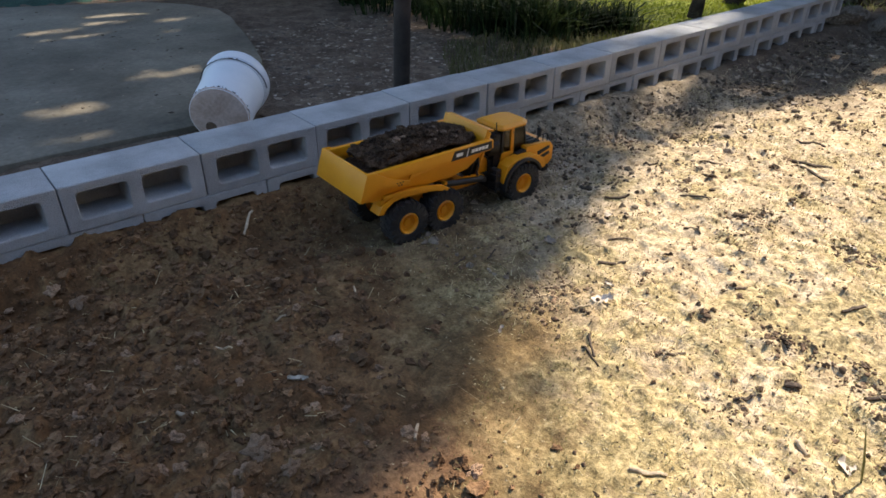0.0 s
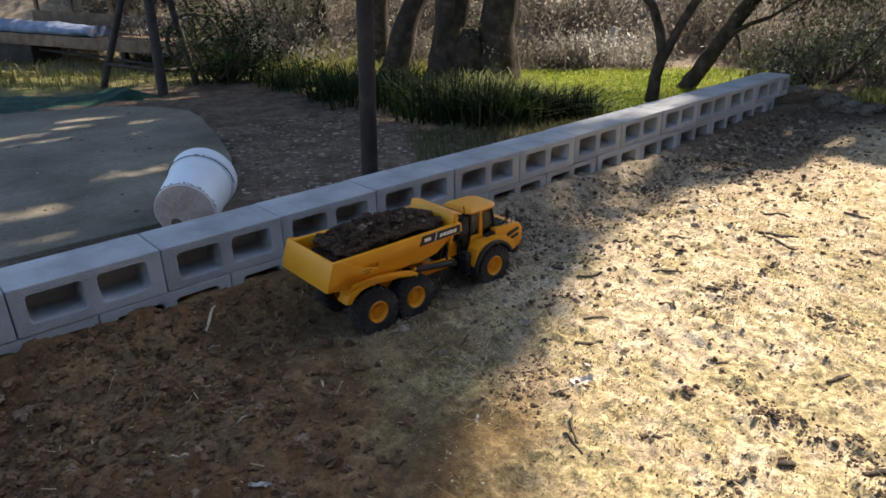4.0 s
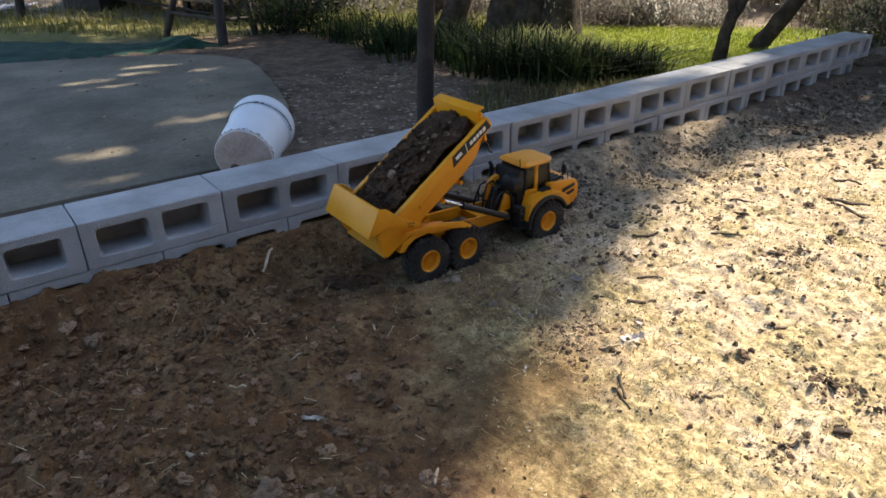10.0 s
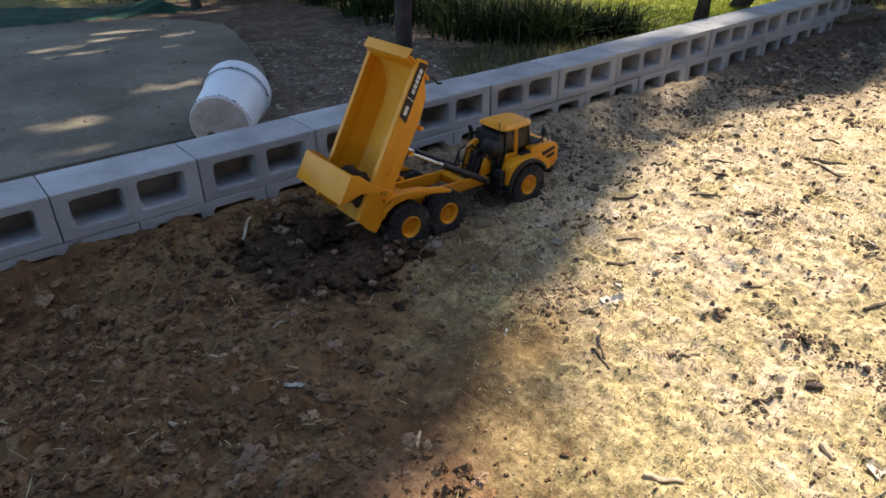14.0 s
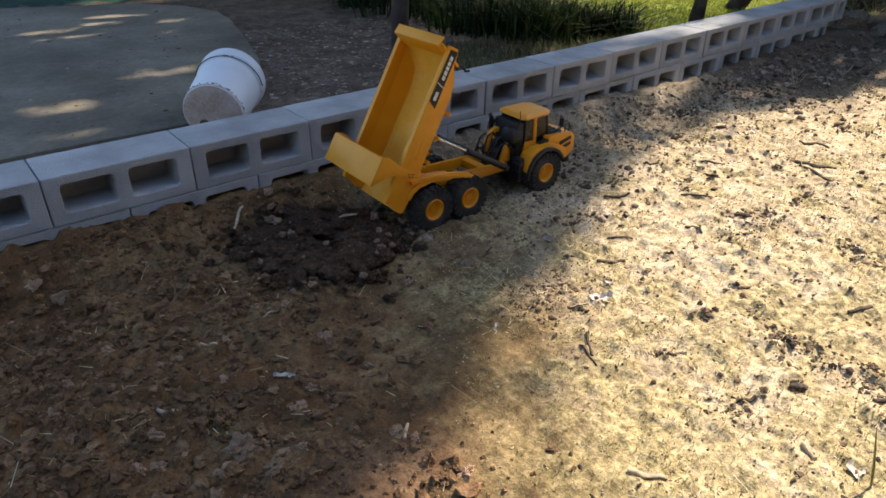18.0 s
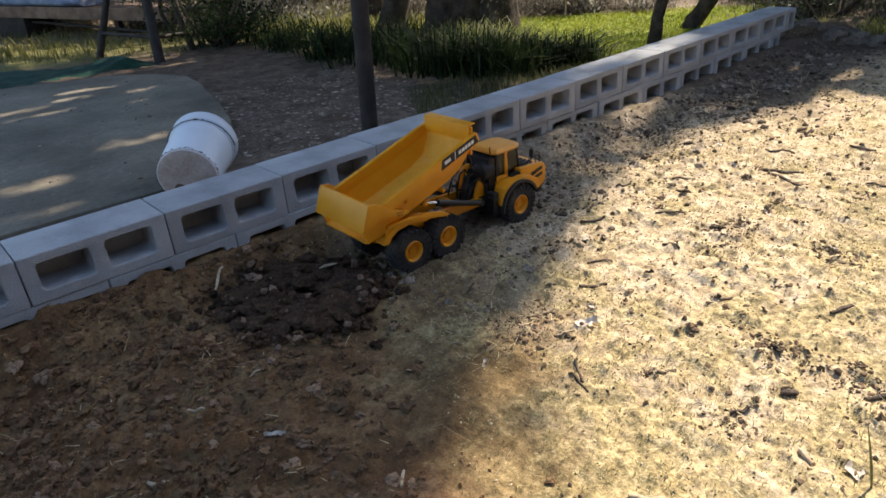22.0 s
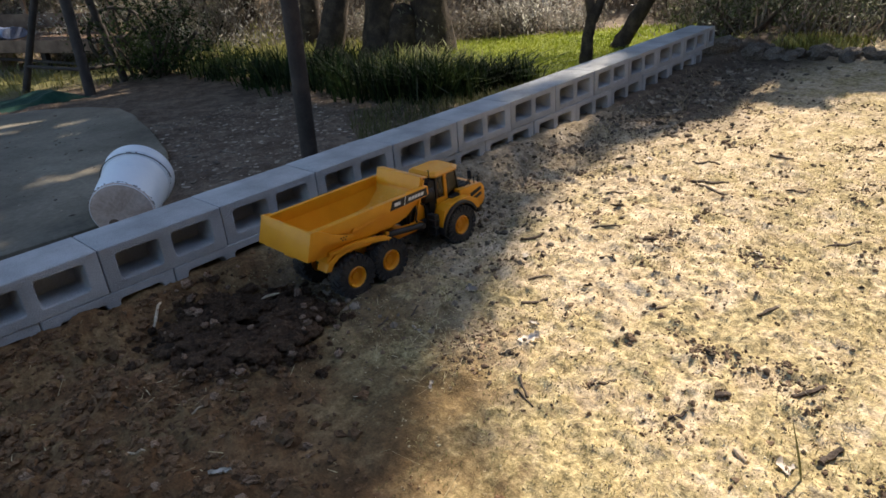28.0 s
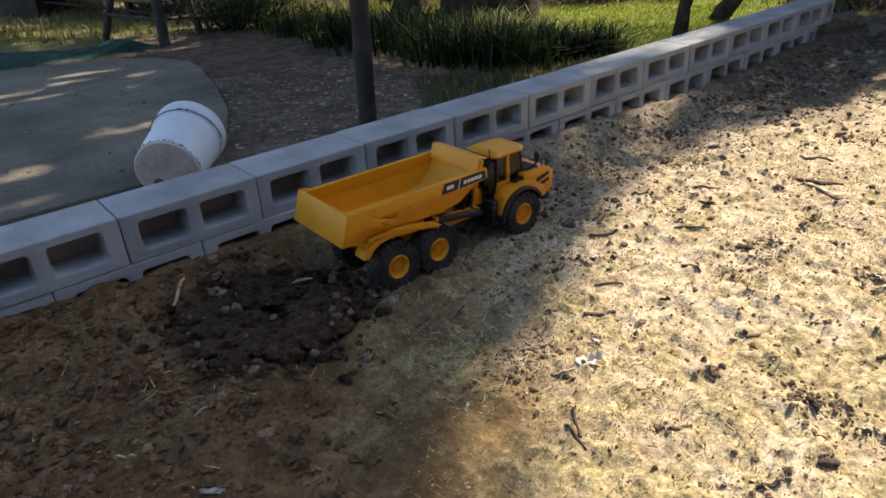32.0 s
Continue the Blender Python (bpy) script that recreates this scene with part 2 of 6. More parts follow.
PALE_EARTH = surface("pale_earth", [(0.23, 0.140, 0.088), (0.39, 0.255, 0.17), (0.52, 0.37, 0.26)], 2.0, 0.95, 0.8, 12.0, vary=0.3)
FINE_DIRT = surface("fine_damp_earth", [(0.059, 0.030, 0.014), (0.108, 0.059, 0.030), (0.190, 0.117, 0.064)], 3.0, 0.95, 1.0, 26.0, vary=0.12, mottle=0.4)
CLODS = surface("dry_clods", [(0.105, 0.055, 0.026), (0.170, 0.093, 0.044), (0.265, 0.160, 0.082)], 22.0, 0.95, 0.6, 200.0, vary=0.38, islands=True)
STONE = surface("field_stone", [(0.20, 0.116, 0.066), (0.34, 0.218, 0.134), (0.50, 0.352, 0.232)], 14.0, 0.9, 0.5, 160.0, vary=0.3)
ROCK = surface("dark_rock", [(0.09, 0.074, 0.056), (0.19, 0.155, 0.12), (0.35, 0.285, 0.225)], 9.0, 0.9, 0.5, 120.0, vary=0.35)
BARK = surface("bark", [(0.024, 0.017, 0.012), (0.052, 0.037, 0.026), (0.105, 0.076, 0.054)], 9.0, 0.95, 1.0, 60.0)
POST = surface("dark_post", [(0.022, 0.017, 0.014), (0.038, 0.029, 0.024), (0.06, 0.045, 0.037)], 7.0, 0.8, 0.4, 90.0)
WOOD = surface("old_boards", [(0.10, 0.062, 0.040), (0.17, 0.108, 0.072), (0.25, 0.17, 0.115)], 6.0, 0.8, 0.4, 110.0, vary=0.2)
LEAVES = surface("olive_leaves", [(0.045, 0.06, 0.022), (0.08, 0.10, 0.04), (0.12, 0.13, 0.06)], 3.0, 0.6, 0.0, vary=0.5, islands=True, thin=0.35)
DARK_LEAVES = surface("dark_leaves", [(0.042, 0.042, 0.025), (0.085, 0.082, 0.050), (0.19, 0.18, 0.12)], 3.0, 0.55, 0.0, vary=0.5, islands=True, thin=0.28)
SILVER = surface("silvery_leaves", [(0.07, 0.077, 0.042), (0.19, 0.195, 0.12), (0.55, 0.55, 0.45)], 2.0, 0.38, 0.0, vary=0.55, islands=True, thin=0.6)
PALE_STICK = surface("bleached_stick", [(0.36, 0.27, 0.17), (0.56, 0.45, 0.31)], 30.0, 0.8, 0.2, vary=0.25)
REEDS = surface("iris_leaves", [(0.008, 0.015, 0.006), (0.018, 0.032, 0.011), (0.085, 0.115, 0.036)], 2.0, 0.7, 0.0, vary=0.6, islands=True, thin=0.3, spec=0.1)


# ---- mesh helpers ----
def part(name, bm, material, parent=None, label="", angle=38):
    """Links a bmesh as one mesh object, under a thing or a part if one is given."""
    me = bpy.data.meshes.new(name)
    bm.normal_update()
    bm.to_mesh(me)
    bm.free()
    me.polygons.foreach_set("use_smooth", [True] * len(me.polygons))
    me.set_sharp_from_angle(angle=radians(angle))
    for one in material if isinstance(material, (list, tuple)) else [material]:
        me.materials.append(one)
    ob = new(name, me)
    ob.parent = parent
    return tagged(ob, label)


def sheet(name, verts, faces, material, parent=None, smooth=False):
    """Links a mesh given as arrays, for what has very many small faces."""
    me = bpy.data.meshes.new(name)
    verts, faces = np.asarray(verts, np.float32), np.asarray(faces, np.int32)
    me.vertices.add(len(verts))
    me.vertices.foreach_set("co", verts.ravel())
    me.loops.add(faces.size)
    me.loops.foreach_set("vertex_index", faces.ravel())
    me.polygons.add(len(faces))
    me.polygons.foreach_set("loop_start", np.arange(0, faces.size, faces.shape[1], dtype=np.int32))
    me.polygons.foreach_set("use_smooth", [smooth] * len(faces))
    me.update(calc_edges=True)
    me.validate()
    me.materials.append(material)
    ob = new(name, me)
    ob.parent = parent
    return ob


def soft(bm, edges, width, segments=2):
    bmesh.ops.bevel(bm, geom=list(edges), offset=width, segments=segments, affect="EDGES", profile=0.6, clamp_overlap=True)


def box(bm, lo, hi, bevel=0.0, turn=None):
    """A bevelled block from corner to corner."""
    lo, hi = Vector(lo), Vector(hi)
    made = bmesh.ops.create_cube(bm, size=1.0, matrix=Matrix.Translation((lo + hi) / 2) @ (turn or Matrix()) @ Matrix.Diagonal((*(hi - lo), 1)))
    if bevel:
        soft(bm, {e for v in made["verts"] for e in v.link_edges}, bevel)
    return bm


def slab(bm, outline, y0, y1, bevel=0.0):
    """A plate: an outline in x and z, from y0 to y1."""
    a = [bm.verts.new((x, y0, z)) for x, z in outline]
    c = [bm.verts.new((x, y1, z)) for x, z in outline]
    k = len(a)
    fs = [bm.faces.new(a), bm.faces.new(c[::-1])]
    fs += [bm.faces.new((a[i], c[i], c[(i + 1) % k], a[(i + 1) % k])) for i in range(k)]
    bmesh.ops.recalc_face_normals(bm, faces=fs)
    if bevel:
        soft(bm, {e for f in fs for e in f.edges}, bevel)
    return bm


def rod(bm, a, b, r0, r1=None, n=12):
    """A round bar from a to b."""
    a, b = Vector(a), Vector(b)
    turn = (b - a).to_track_quat("Z", "Y").to_matrix().to_4x4()
    bmesh.ops.create_cone(bm, cap_ends=True, segments=n, radius1=r0, radius2=r0 if r1 is None else r1, depth=(b - a).length, matrix=Matrix.Translation((a + b) / 2) @ turn)
    return bm


def tube(bm, points, radii, n=10, wobble=0.0, seed=0):
    """A tapered tube along points, knobbly by wobble."""
    rings = []
    pts = [Vector(p) for p in points]
    q, last = None, None
    for i, p in enumerate(pts):
        way = (pts[min(i + 1, len(pts) - 1)] - pts[max(i - 1, 0)]).normalized()
        q = way.to_track_quat("Z", "Y").to_matrix() if q is None else last.rotation_difference(way).to_matrix() @ q
        last = way
        ring = []
        for k in range(n):
            a = 2 * math.pi * k / n
            d = q @ Vector((math.cos(a), math.sin(a), 0))
            r = radii[i] * (1 + wobble * noise.noise(Vector((k * 0.9 + seed, i * 0.7, seed * 1.3))))
            ring.append(bm.verts.new(p + d * r))
        rings.append(ring)
    for lo, hi in zip(rings, rings[1:]):
        for k in range(n):
            bm.faces.new((lo[k], lo[(k + 1) % n], hi[(k + 1) % n], hi[k]))
    bm.faces.new(rings[0][::-1])
    bm.faces.new(rings[-1])
    return bm


def lathe(bm, profile, n=24, axis="y", centre=(0, 0, 0), caps=True):
    """Turns a profile of (radius, along) round an axis."""
    rings = []
    for r, h in profile:
        ring = []
        for k in range(n):
            a = 2 * math.pi * k / n
            c, s = r * math.cos(a), r * math.sin(a)
            co = (c, h, s) if axis == "y" else (c, s, h)
            ring.append(bm.verts.new(Vector(co) + Vector(centre)))
        rings.append(ring)
    fs = []
    for lo, hi in zip(rings, rings[1:]):
        for k in range(n):
            fs.append(bm.faces.new((lo[k], lo[(k + 1) % n], hi[(k + 1) % n], hi[k])))
    if caps:
        fs += [bm.faces.new(rings[0][::-1]), bm.faces.new(rings[-1])]
    bmesh.ops.recalc_face_normals(bm, faces=fs)
    return bm


def lump(bm, centre, size, seed, rough=0.35, level=2):
    """A broken clod or stone."""
    made = bmesh.ops.create_icosphere(bm, subdivisions=level, radius=1.0)
    off = Vector((seed * 3.17, seed * 1.7, seed * 0.9))
    for v in made["verts"]:
        d = v.co.normalized()
        k = 1 + rough * noise.noise(d * 1.4 + off) + 0.5 * rough * noise.noise(d * 3.3 + off)
        v.co = Vector((d.x * size[0], d.y * size[1], d.z * size[2])) * k + Vector(centre)
    return bm


def smooth(x, lo, hi):
    t = min(1.0, max(0.0, (x - lo) / (hi - lo)))
    return t * t * (3 - 2 * t)


# ---- the ground ----
WALL_FOOT = [(-6, 0.14), (0, 0.118), (0.4, 0.106), (0.8, 0.094), (1.4, 0.086), (2.0, 0.085), (2.4, 0.083), (2.8, 0.066), (3.0, 0.055), (3.3, 0.05), (3.6, 0.058), (4.0, 0.07), (4.4, 0.09), (9, 0.09)]


def height(x, y):
    """The height of the ground: the yard before the wall, the lower ground behind it and the slope."""
    foot = np.interp(x, [p[0] for p in WALL_FOOT], [p[1] for p in WALL_FOOT])
    yard = 0.004 + 0.042 * math.exp(-((x - 0.22) ** 2 + (y + 0.45) ** 2) / 0.13) + 0.03 * math.exp(-((x - 1.85) ** 2 + (y + 1.0) ** 2) / 0.14)
    yard += (foot - yard) * smooth(y, -0.20, -0.02) * 1.0
    low = -0.06
    far = 0.75 * (x - 7.2) + 0.66 * (y - 2.5)
    rise = 0.34 * max(0.0, far) * smooth(far, 0.0, 2.5)
    low += min(rise, 7.0)
    yard += min(rise, 7.0)
    return low + (yard - low) * (1 - smooth(y, 0.07, 0.14)) if x < 4.85 else yard + (low - yard) * smooth(y, -0.1, 0.8)


def rough_height(x, y):
    z = height(x, y)
    if -1.5 < x < 7 and -3 < y < 6:
        p = Vector((x, y, 0))
        loose = 1.0 - 0.40 * smooth(x - 0.3 * y, 0.5, 1.2)
        z += 0.010 * noise.noise(p * 4.0) + loose * 0.013 * noise.noise(p * 11.0) + loose * 0.012 * (0.4 - abs(noise.noise(p * 26.0))) + 0.0035 * noise.noise(p * 60.0)
        if y > 0.05:
            z += 0.008 * noise.noise(p * 9.0)
        elif x < 4.5:
            # low tufts and crusts with hollows between them, on the straw side
            crust = 1 - smooth(x - 0.3 * y, 0.25, 0.95)
            g = noise.noise(p * 14.0 + Vector((0, 5, 0))) + 0.5 * noise.noise(p * 33.0)
            z += crust * (0.016 * smooth(g, 0.05, 0.5) + 0.005 * noise.noise(p * 62.0))
            tuft = smooth(x - 0.3 * y, 0.75, 1.35)
            f = noise.noise(p * 17.0 + Vector((3, 1, 0))) + 0.6 * noise.noise(p * 37.0)
            z += tuft * (0.010 * smooth(f, 0.0, 0.55) - 0.007 * smooth(-f, 0.1, 0.7) + 0.003 * noise.noise(p * 75.0))
    return z


def lines(*spans):
    out = []
    for lo, hi, step in spans:
        out += list(np.arange(lo, hi - 1e-6, step))
    return out + [spans[-1][1]]


def make_ground():
    xs = lines((-400, -40, 60), (-40, -4, 4), (-4, -0.9, 0.12), (-0.9, -0.5, 0.014), (-0.5, 2.5, 0.0085), (2.5, 2.9, 0.014), (2.9, 6.0, 0.04), (6.0, 16, 0.25), (16, 60, 4), (60, 400, 60))
    ys = lines((-400, -40, 60), (-40, -4, 4), (-4, -1.8, 0.1), (-1.8, -0.2, 0.0085), (-0.2, 0.16, 0.014), (0.16, 5.0, 0.05), (5.0, 16, 0.25), (16, 60, 4), (60, 400, 60))
    verts = [(x, y, rough_height(x, y)) for y in ys for x in xs]
    w = len(xs)
    i = (np.arange(len(ys) - 1)[:, None] * w + np.arange(w - 1)[None]).ravel()
    ob = sheet("ground", verts, np.stack([i, i + 1, i + w + 1, i + w], 1), SOIL, smooth=True)
    tagged(ob, "bare yard of brown soil, pale straw and moss running to a lawn", "ground", kind="structure")


make_ground()

# ---- an unseen wall behind the camera, added to block skylight from that side ----
def make_blocking_wall():
    siding = surface("dark_siding", [(0.045, 0.045, 0.05), (0.06, 0.06, 0.068), (0.08, 0.08, 0.09)], 2.0, 0.8, 0.2, 40.0)
    bm = bmesh.new()
    for k in range(16):
        box(bm, (-9, -4.62, 0.05 + 0.24 * k), (12, -4.5 + 0.012 * (k % 2), 0.285 + 0.24 * k), 0.004)
    box(bm, (-9, -4.75, -0.2), (12, -4.6, 3.9), 0.0)
    tagged(part("wall_unseen", bm, siding), "plain dark grey boarded wall, unseen, added to block skylight", "wall", kind="structure")


make_blocking_wall()

# ---- the wall of concrete blocks ----
BLOCK, DEEP, TALL, TOP = 0.4, 0.19, 0.143, 0.29


def ring_points(x0, x1, z0, z1, r, n=3):
    """A rounded rectangle in x and z."""
    pts = []
    for cx, cz, a0 in ((x1 - r, z1 - r, 0), (x0 + r, z1 - r, 90), (x0 + r, z0 + r, 180), (x1 - r, z0 + r, 270)):
        for k in range(n + 1):
            a = radians(a0 + 90 * k / n)
            pts.append((cx + r * math.cos(a), cz + r * math.sin(a)))
    return pts


def block_mesh(length, holes, seed):
    """A hollow block on its side: the cores run through it from front to back."""
    rnd = random.Random(seed)
    bm = bmesh.new()
    c = 0.003

    def loop(x0, x1, z0, z1, r, y):
        return [bm.verts.new((x, y, z)) for x, z in ring_points(x0, x1, z0, z1, r)]

    def band(a, b):
        k = len(a)
        return [bm.faces.new((a[i], a[(i + 1) % k], b[(i + 1) % k], b[i])) for i in range(k)]

    shapes = [(0.0015, length - 0.0015, 0, TALL - 0.001, 0.003)]
    for x0, x1 in holes:
        j = lambda: rnd.uniform(-0.003, 0.003)  # noqa: E731
        shapes.append((x0 + j(), x1 + j(), 0.031 + j(), TALL - 0.027 + j(), 0.013))
    fronts, backs = [], []
    for k, (x0, x1, z0, z1, r) in enumerate(shapes):
        s = 1 if k == 0 else -1
        t = 0.007
        f0 = loop(x0 + s * c, x1 - s * c, z0 + s * c, z1 - s * c, r, 0)
        f1 = loop(x0, x1, z0, z1, r, c)
        if k:
            # the cores taper and are closed at the back by a thin web
            b1 = loop(x0 + t, x1 - t, z0 + t, z1 - t, r, DEEP - 0.095)
            band(f0, f1), band(f1, b1)
            bm.faces.new(b1)
            fronts.append(f0)
            continue
        b1 = loop(x0, x1, z0, z1, r, DEEP - c)
        b0 = loop(x0 + c, x1 - c, z0 + c, z1 - c, r, DEEP)
        band(f0, f1), band(f1, b1), band(b1, b0)
        fronts.append(f0), backs.append(b0)
    for rings in (fronts, backs):
        edges = [bm.edges.get((ring[i], ring[(i + 1) % len(ring)])) for ring in rings for i in range(len(ring))]
        bmesh.ops.triangle_fill(bm, use_beauty=True, use_dissolve=False, edges=edges)
    bmesh.ops.recalc_face_normals(bm, faces=bm.faces[:])
    return bm


def rise(x):
    """The wall climbs slightly towards its far end."""
    return 0.009 * max(0.0, x - 2.3)


def make_wall():
    wall = tagged(new("wall_1"), "low dry-laid wall of grey hollow concrete blocks on their sides", "wall", kind="structure")
    two = ((0.042, 0.178), (0.219, 0.356))
    meshes = []
    for k in range(3):
        ob = part("block", block_mesh(BLOCK, two, k), CONCRETE, wall, angle=30)
        meshes.append(ob.data)
        bpy.data.objects.remove(ob)
    half = part("block", block_mesh(0.132, ((0.034, 0.10),), 9), CONCRETE, wall, angle=30)
    rnd = random.Random(4)
    for course, z in ((0, TOP - TALL), (1, TOP - 2 * TALL)):
        for k in range(-6, 12):
            ob = new("block", meshes[rnd.randrange(3)])
            ob.parent = wall
            x = BLOCK * k - (0.2 if course else 0)
            ob.matrix_basis = pose(x, rnd.uniform(-0.004, 0.004), z + rise(x) + (rnd.uniform(-0.001, 0.001) if course == 0 else 0), 0, -0.5 * (x > 2.3), rnd.uniform(-0.3, 0.3))
    half.matrix_basis = pose(BLOCK * 12, 0, TOP - TALL + rise(BLOCK * 12))
    for x, m in ((BLOCK * 12 - 0.2, half.data),):
        ob = new("block", m)
        ob.parent = wall
        ob.matrix_basis = pose(x, 0.002, TOP - 2 * TALL + rise(x))


make_wall()

# ---- the dump truck ----
R, TRACK = 0.074, 0.098
AXLES = (-0.231, -0.083, 0.272)
HINGE = Vector((-0.29, 0, 0.18))
TILT_ROWS = [(0, 0), (5.7, 0), (6, 1.6), (6.5, 5.2), (7, 9.8), (7.5, 14.4), (8, 18.4), (8.5, 22.0), (9, 26.3), (9.5, 31.2), (10, 33.8), (10.5, 34.4), (11, 35.2), (11.5, 38), (12, 41.4), (12.5, 45), (13, 50),
             (13.5, 54), (14, 58.8), (14.5, 60), (16.5, 59.6), (18, 58.6), (18.5, 53), (19, 47.5), (19.5, 42.3), (20, 37.2), (20.5, 32.4), (21, 27.4), (21.5, 22.3), (22, 17), (22.5, 11.5), (23, 5.8), (23.5, 1.2), (24, 0), (32, 0)]
DRIVE = [(0, 0), (14.6, 0), (15.3, 0.02), (16, 0.066), (16.5, 0.105), (17, 0.121), (17.3, 0.122), (32, 0.122)]
TRUCK_AT = pose(1.1, -0.317, 0, 0, 0, -1.3)


def along(rows, t):
    return float(np.interp(t, [r[0] for r in rows], [r[1] for r in rows]))


def bed_pose(t):
    """The pose of the bed, in the truck's space."""
    return Matrix.Translation(HINGE) @ pose(0, 0, 0, 0, -1.035 * along(TILT_ROWS, t), 0)


def wheel(parent, x, side):
    hub = tagged(new("wheel"))
    hub.parent = parent
    hub.matrix_basis = pose(x, side * TRACK, R)
    bm = bmesh.new()
    w = 0.03
    lathe(bm, [(0.0355, -w + 0.006), (0.040, -w), (0.060, -w), (0.069, -w + 0.004), (0.0715, -w + 0.011), (0.0715, w - 0.011), (0.069, w - 0.004), (0.060, w), (0.040, w), (0.0355, w - 0.006)], 40, caps=False)
    for k in range(22):
        for s in (-1, 1):
            a = 360 / 22 * (k + (0.5 if s > 0 else 0))
            m = pose(0, 0, 0, 0, a, 0) @ pose(0, s * 0.0145, 0.0715, 0, 0, s * 24)
            bmesh.ops.create_cube(bm, size=1.0, matrix=m @ Matrix.Diagonal((0.0095, 0.029, 0.0075, 1)))
            m2 = pose(0, 0, 0, 0, a, 0) @ pose(0, s * (w - 0.001), 0.0635, 0, 0, 0)
            bmesh.ops.create_cube(bm, size=1.0, matrix=m2 @ Matrix.Diagonal((0.0095, 0.006, 0.017, 1)))
    part("tyre", bm, RUBBER, hub, "black lugged rubber tyre with dust on it")
    bm = bmesh.new()
    o = side * 1
    lathe(bm, [(0.036, o * -0.02), (0.0365, o * 0.027), (0.0335, o * 0.030), (0.0310, o * 0.027), (0.0290, o * 0.017), (0.021, o * 0.013), (0.0135, o * 0.013), (0.0125, o * 0.018), (0.001, o * 0.0185)], 28)
    for k in range(10):
        a = 2 * math.pi * k / 10
        rod(bm, (0.023 * math.cos(a), o * 0.013, 0.023 * math.sin(a)), (0.023 * math.cos(a), o * 0.0175, 0.023 * math.sin(a)), 0.0018, n=6)
    part("rim", bm, YELLOW, hub, "yellow wheel rim")
    return hub


def make_truck():
    truck = tagged(new("dump_truck"), "yellow articulated six-wheel toy dump truck with black trim", "toy truck")
    truck.matrix_basis = TRUCK_AT
    wheels = [wheel(truck, x, s) for x in AXLES for s in (-1, 1)]

    # rear frame
    bm = bmesh.new()
    beam = [(-0.325, 0.150), (-0.318, 0.172), (-0.275, 0.174), (-0.245, 0.160), (-0.16, 0.142), (0.02, 0.135), (0.125, 0.128), (0.14, 0.118), (0.125, 0.098), (0.0, 0.098), (-0.16, 0.100), (-0.28, 0.115)]
    for y0, y1 in ((-0.062, -0.048), (0.048, 0.062)):
        slab(bm, beam, y0, y1, 0.002)
    box(bm, (-0.20, -0.05, 0.105), (-0.17, 0.05, 0.135), 0.002)
    box(bm, (0.02, -0.05, 0.102), (0.05, 0.05, 0.130), 0.002)
    part("rear_frame", bm, YELLOW, truck)
    for s in (-1, 1):
        bm = bmesh.new()
        arm = [(-0.318, 0.192), (-0.235, 0.192), (-0.165, 0.184), (-0.125, 0.175), (-0.09, 0.166), (-0.066, 0.150), (-0.062, 0.130), (-0.080, 0.127), (-0.086, 0.145), (-0.115, 0.154), (-0.150, 0.160), (-0.175, 0.172), (-0.235, 0.179), (-0.318, 0.179)]
        slab(bm, arm, s * 0.108, s * 0.121, 0.0025)
        part("fender_arm", bm, YELLOW, truck)
        bm = bmesh.new()
        arch = [(-0.338, 0.130), (-0.322, 0.158), (-0.288, 0.177), (-0.238, 0.181), (-0.188, 0.176), (-0.148, 0.168), (-0.150, 0.156), (-0.19, 0.160), (-0.236, 0.166), (-0.28, 0.160), (-0.305, 0.145), (-0.318, 0.127)]
        slab(bm, arch, s * 0.066, s * 0.116, 0.0025)
        part("bogie_fender", bm, YELLOW, truck)
        bm = bmesh.new()
        slab(bm, [(-0.325, 0.150), (-0.325, 0.176), (-0.29, 0.178), (-0.265, 0.174), (-0.265, 0.160)], s * 0.066, s * 0.110, 0.002)
        part("fender_bracket", bm, YELLOW, truck)
        bm = bmesh.new()
        slab(bm, [(-0.26, 0.065), (-0.22, 0.088), (-0.09, 0.088), (-0.06, 0.065), (-0.09, 0.058), (-0.22, 0.058)], s * 0.045, s * 0.062, 0.003)
        part("bogie_beam", bm, BLACK, truck)
    for x in AXLES:
        bm = bmesh.new()
        rod(bm, (x, -0.085, R), (x, 0.085, R), 0.014, n=14)
        lump(bm, (x, 0, R), (0.026, 0.03, 0.026), 1, 0.0)
        part("axle", bm, BLACK, truck)

    # articulation, hydraulic valves and hoses between bed and cab
    bm = bmesh.new()
    rod(bm, (0.13, 0, 0.07), (0.13, 0, 0.155), 0.024, n=18)
    box(bm, (0.125, -0.05, 0.085), (0.21, 0.05, 0.12), 0.004)
    part("articulation_joint", bm, BLACK, truck)
    bm = bmesh.new()
    arc = [(0.158 + 0.050 * math.cos(radians(k)), 0.165 + 0.062 * math.sin(radians(k))) for k in range(200, 79, -15)]
    arc += [(0.160 + 0.036 * math.cos(radians(k)), 0.165 + 0.046 * math.sin(radians(k))) for k in range(80, 201, 15)]
    slab(bm, arc, 0.020, 0.036, 0.002)
    part("hose_bracket", bm, YELLOW, truck)
    bm = bmesh.new()
    slab(bm, [(0.115, 0.122), (0.135, 0.175), (0.155, 0.195), (0.165, 0.175), (0.165, 0.122)], -0.045, -0.035, 0.002)
    part("hose_bracket", bm, YELLOW, truck)
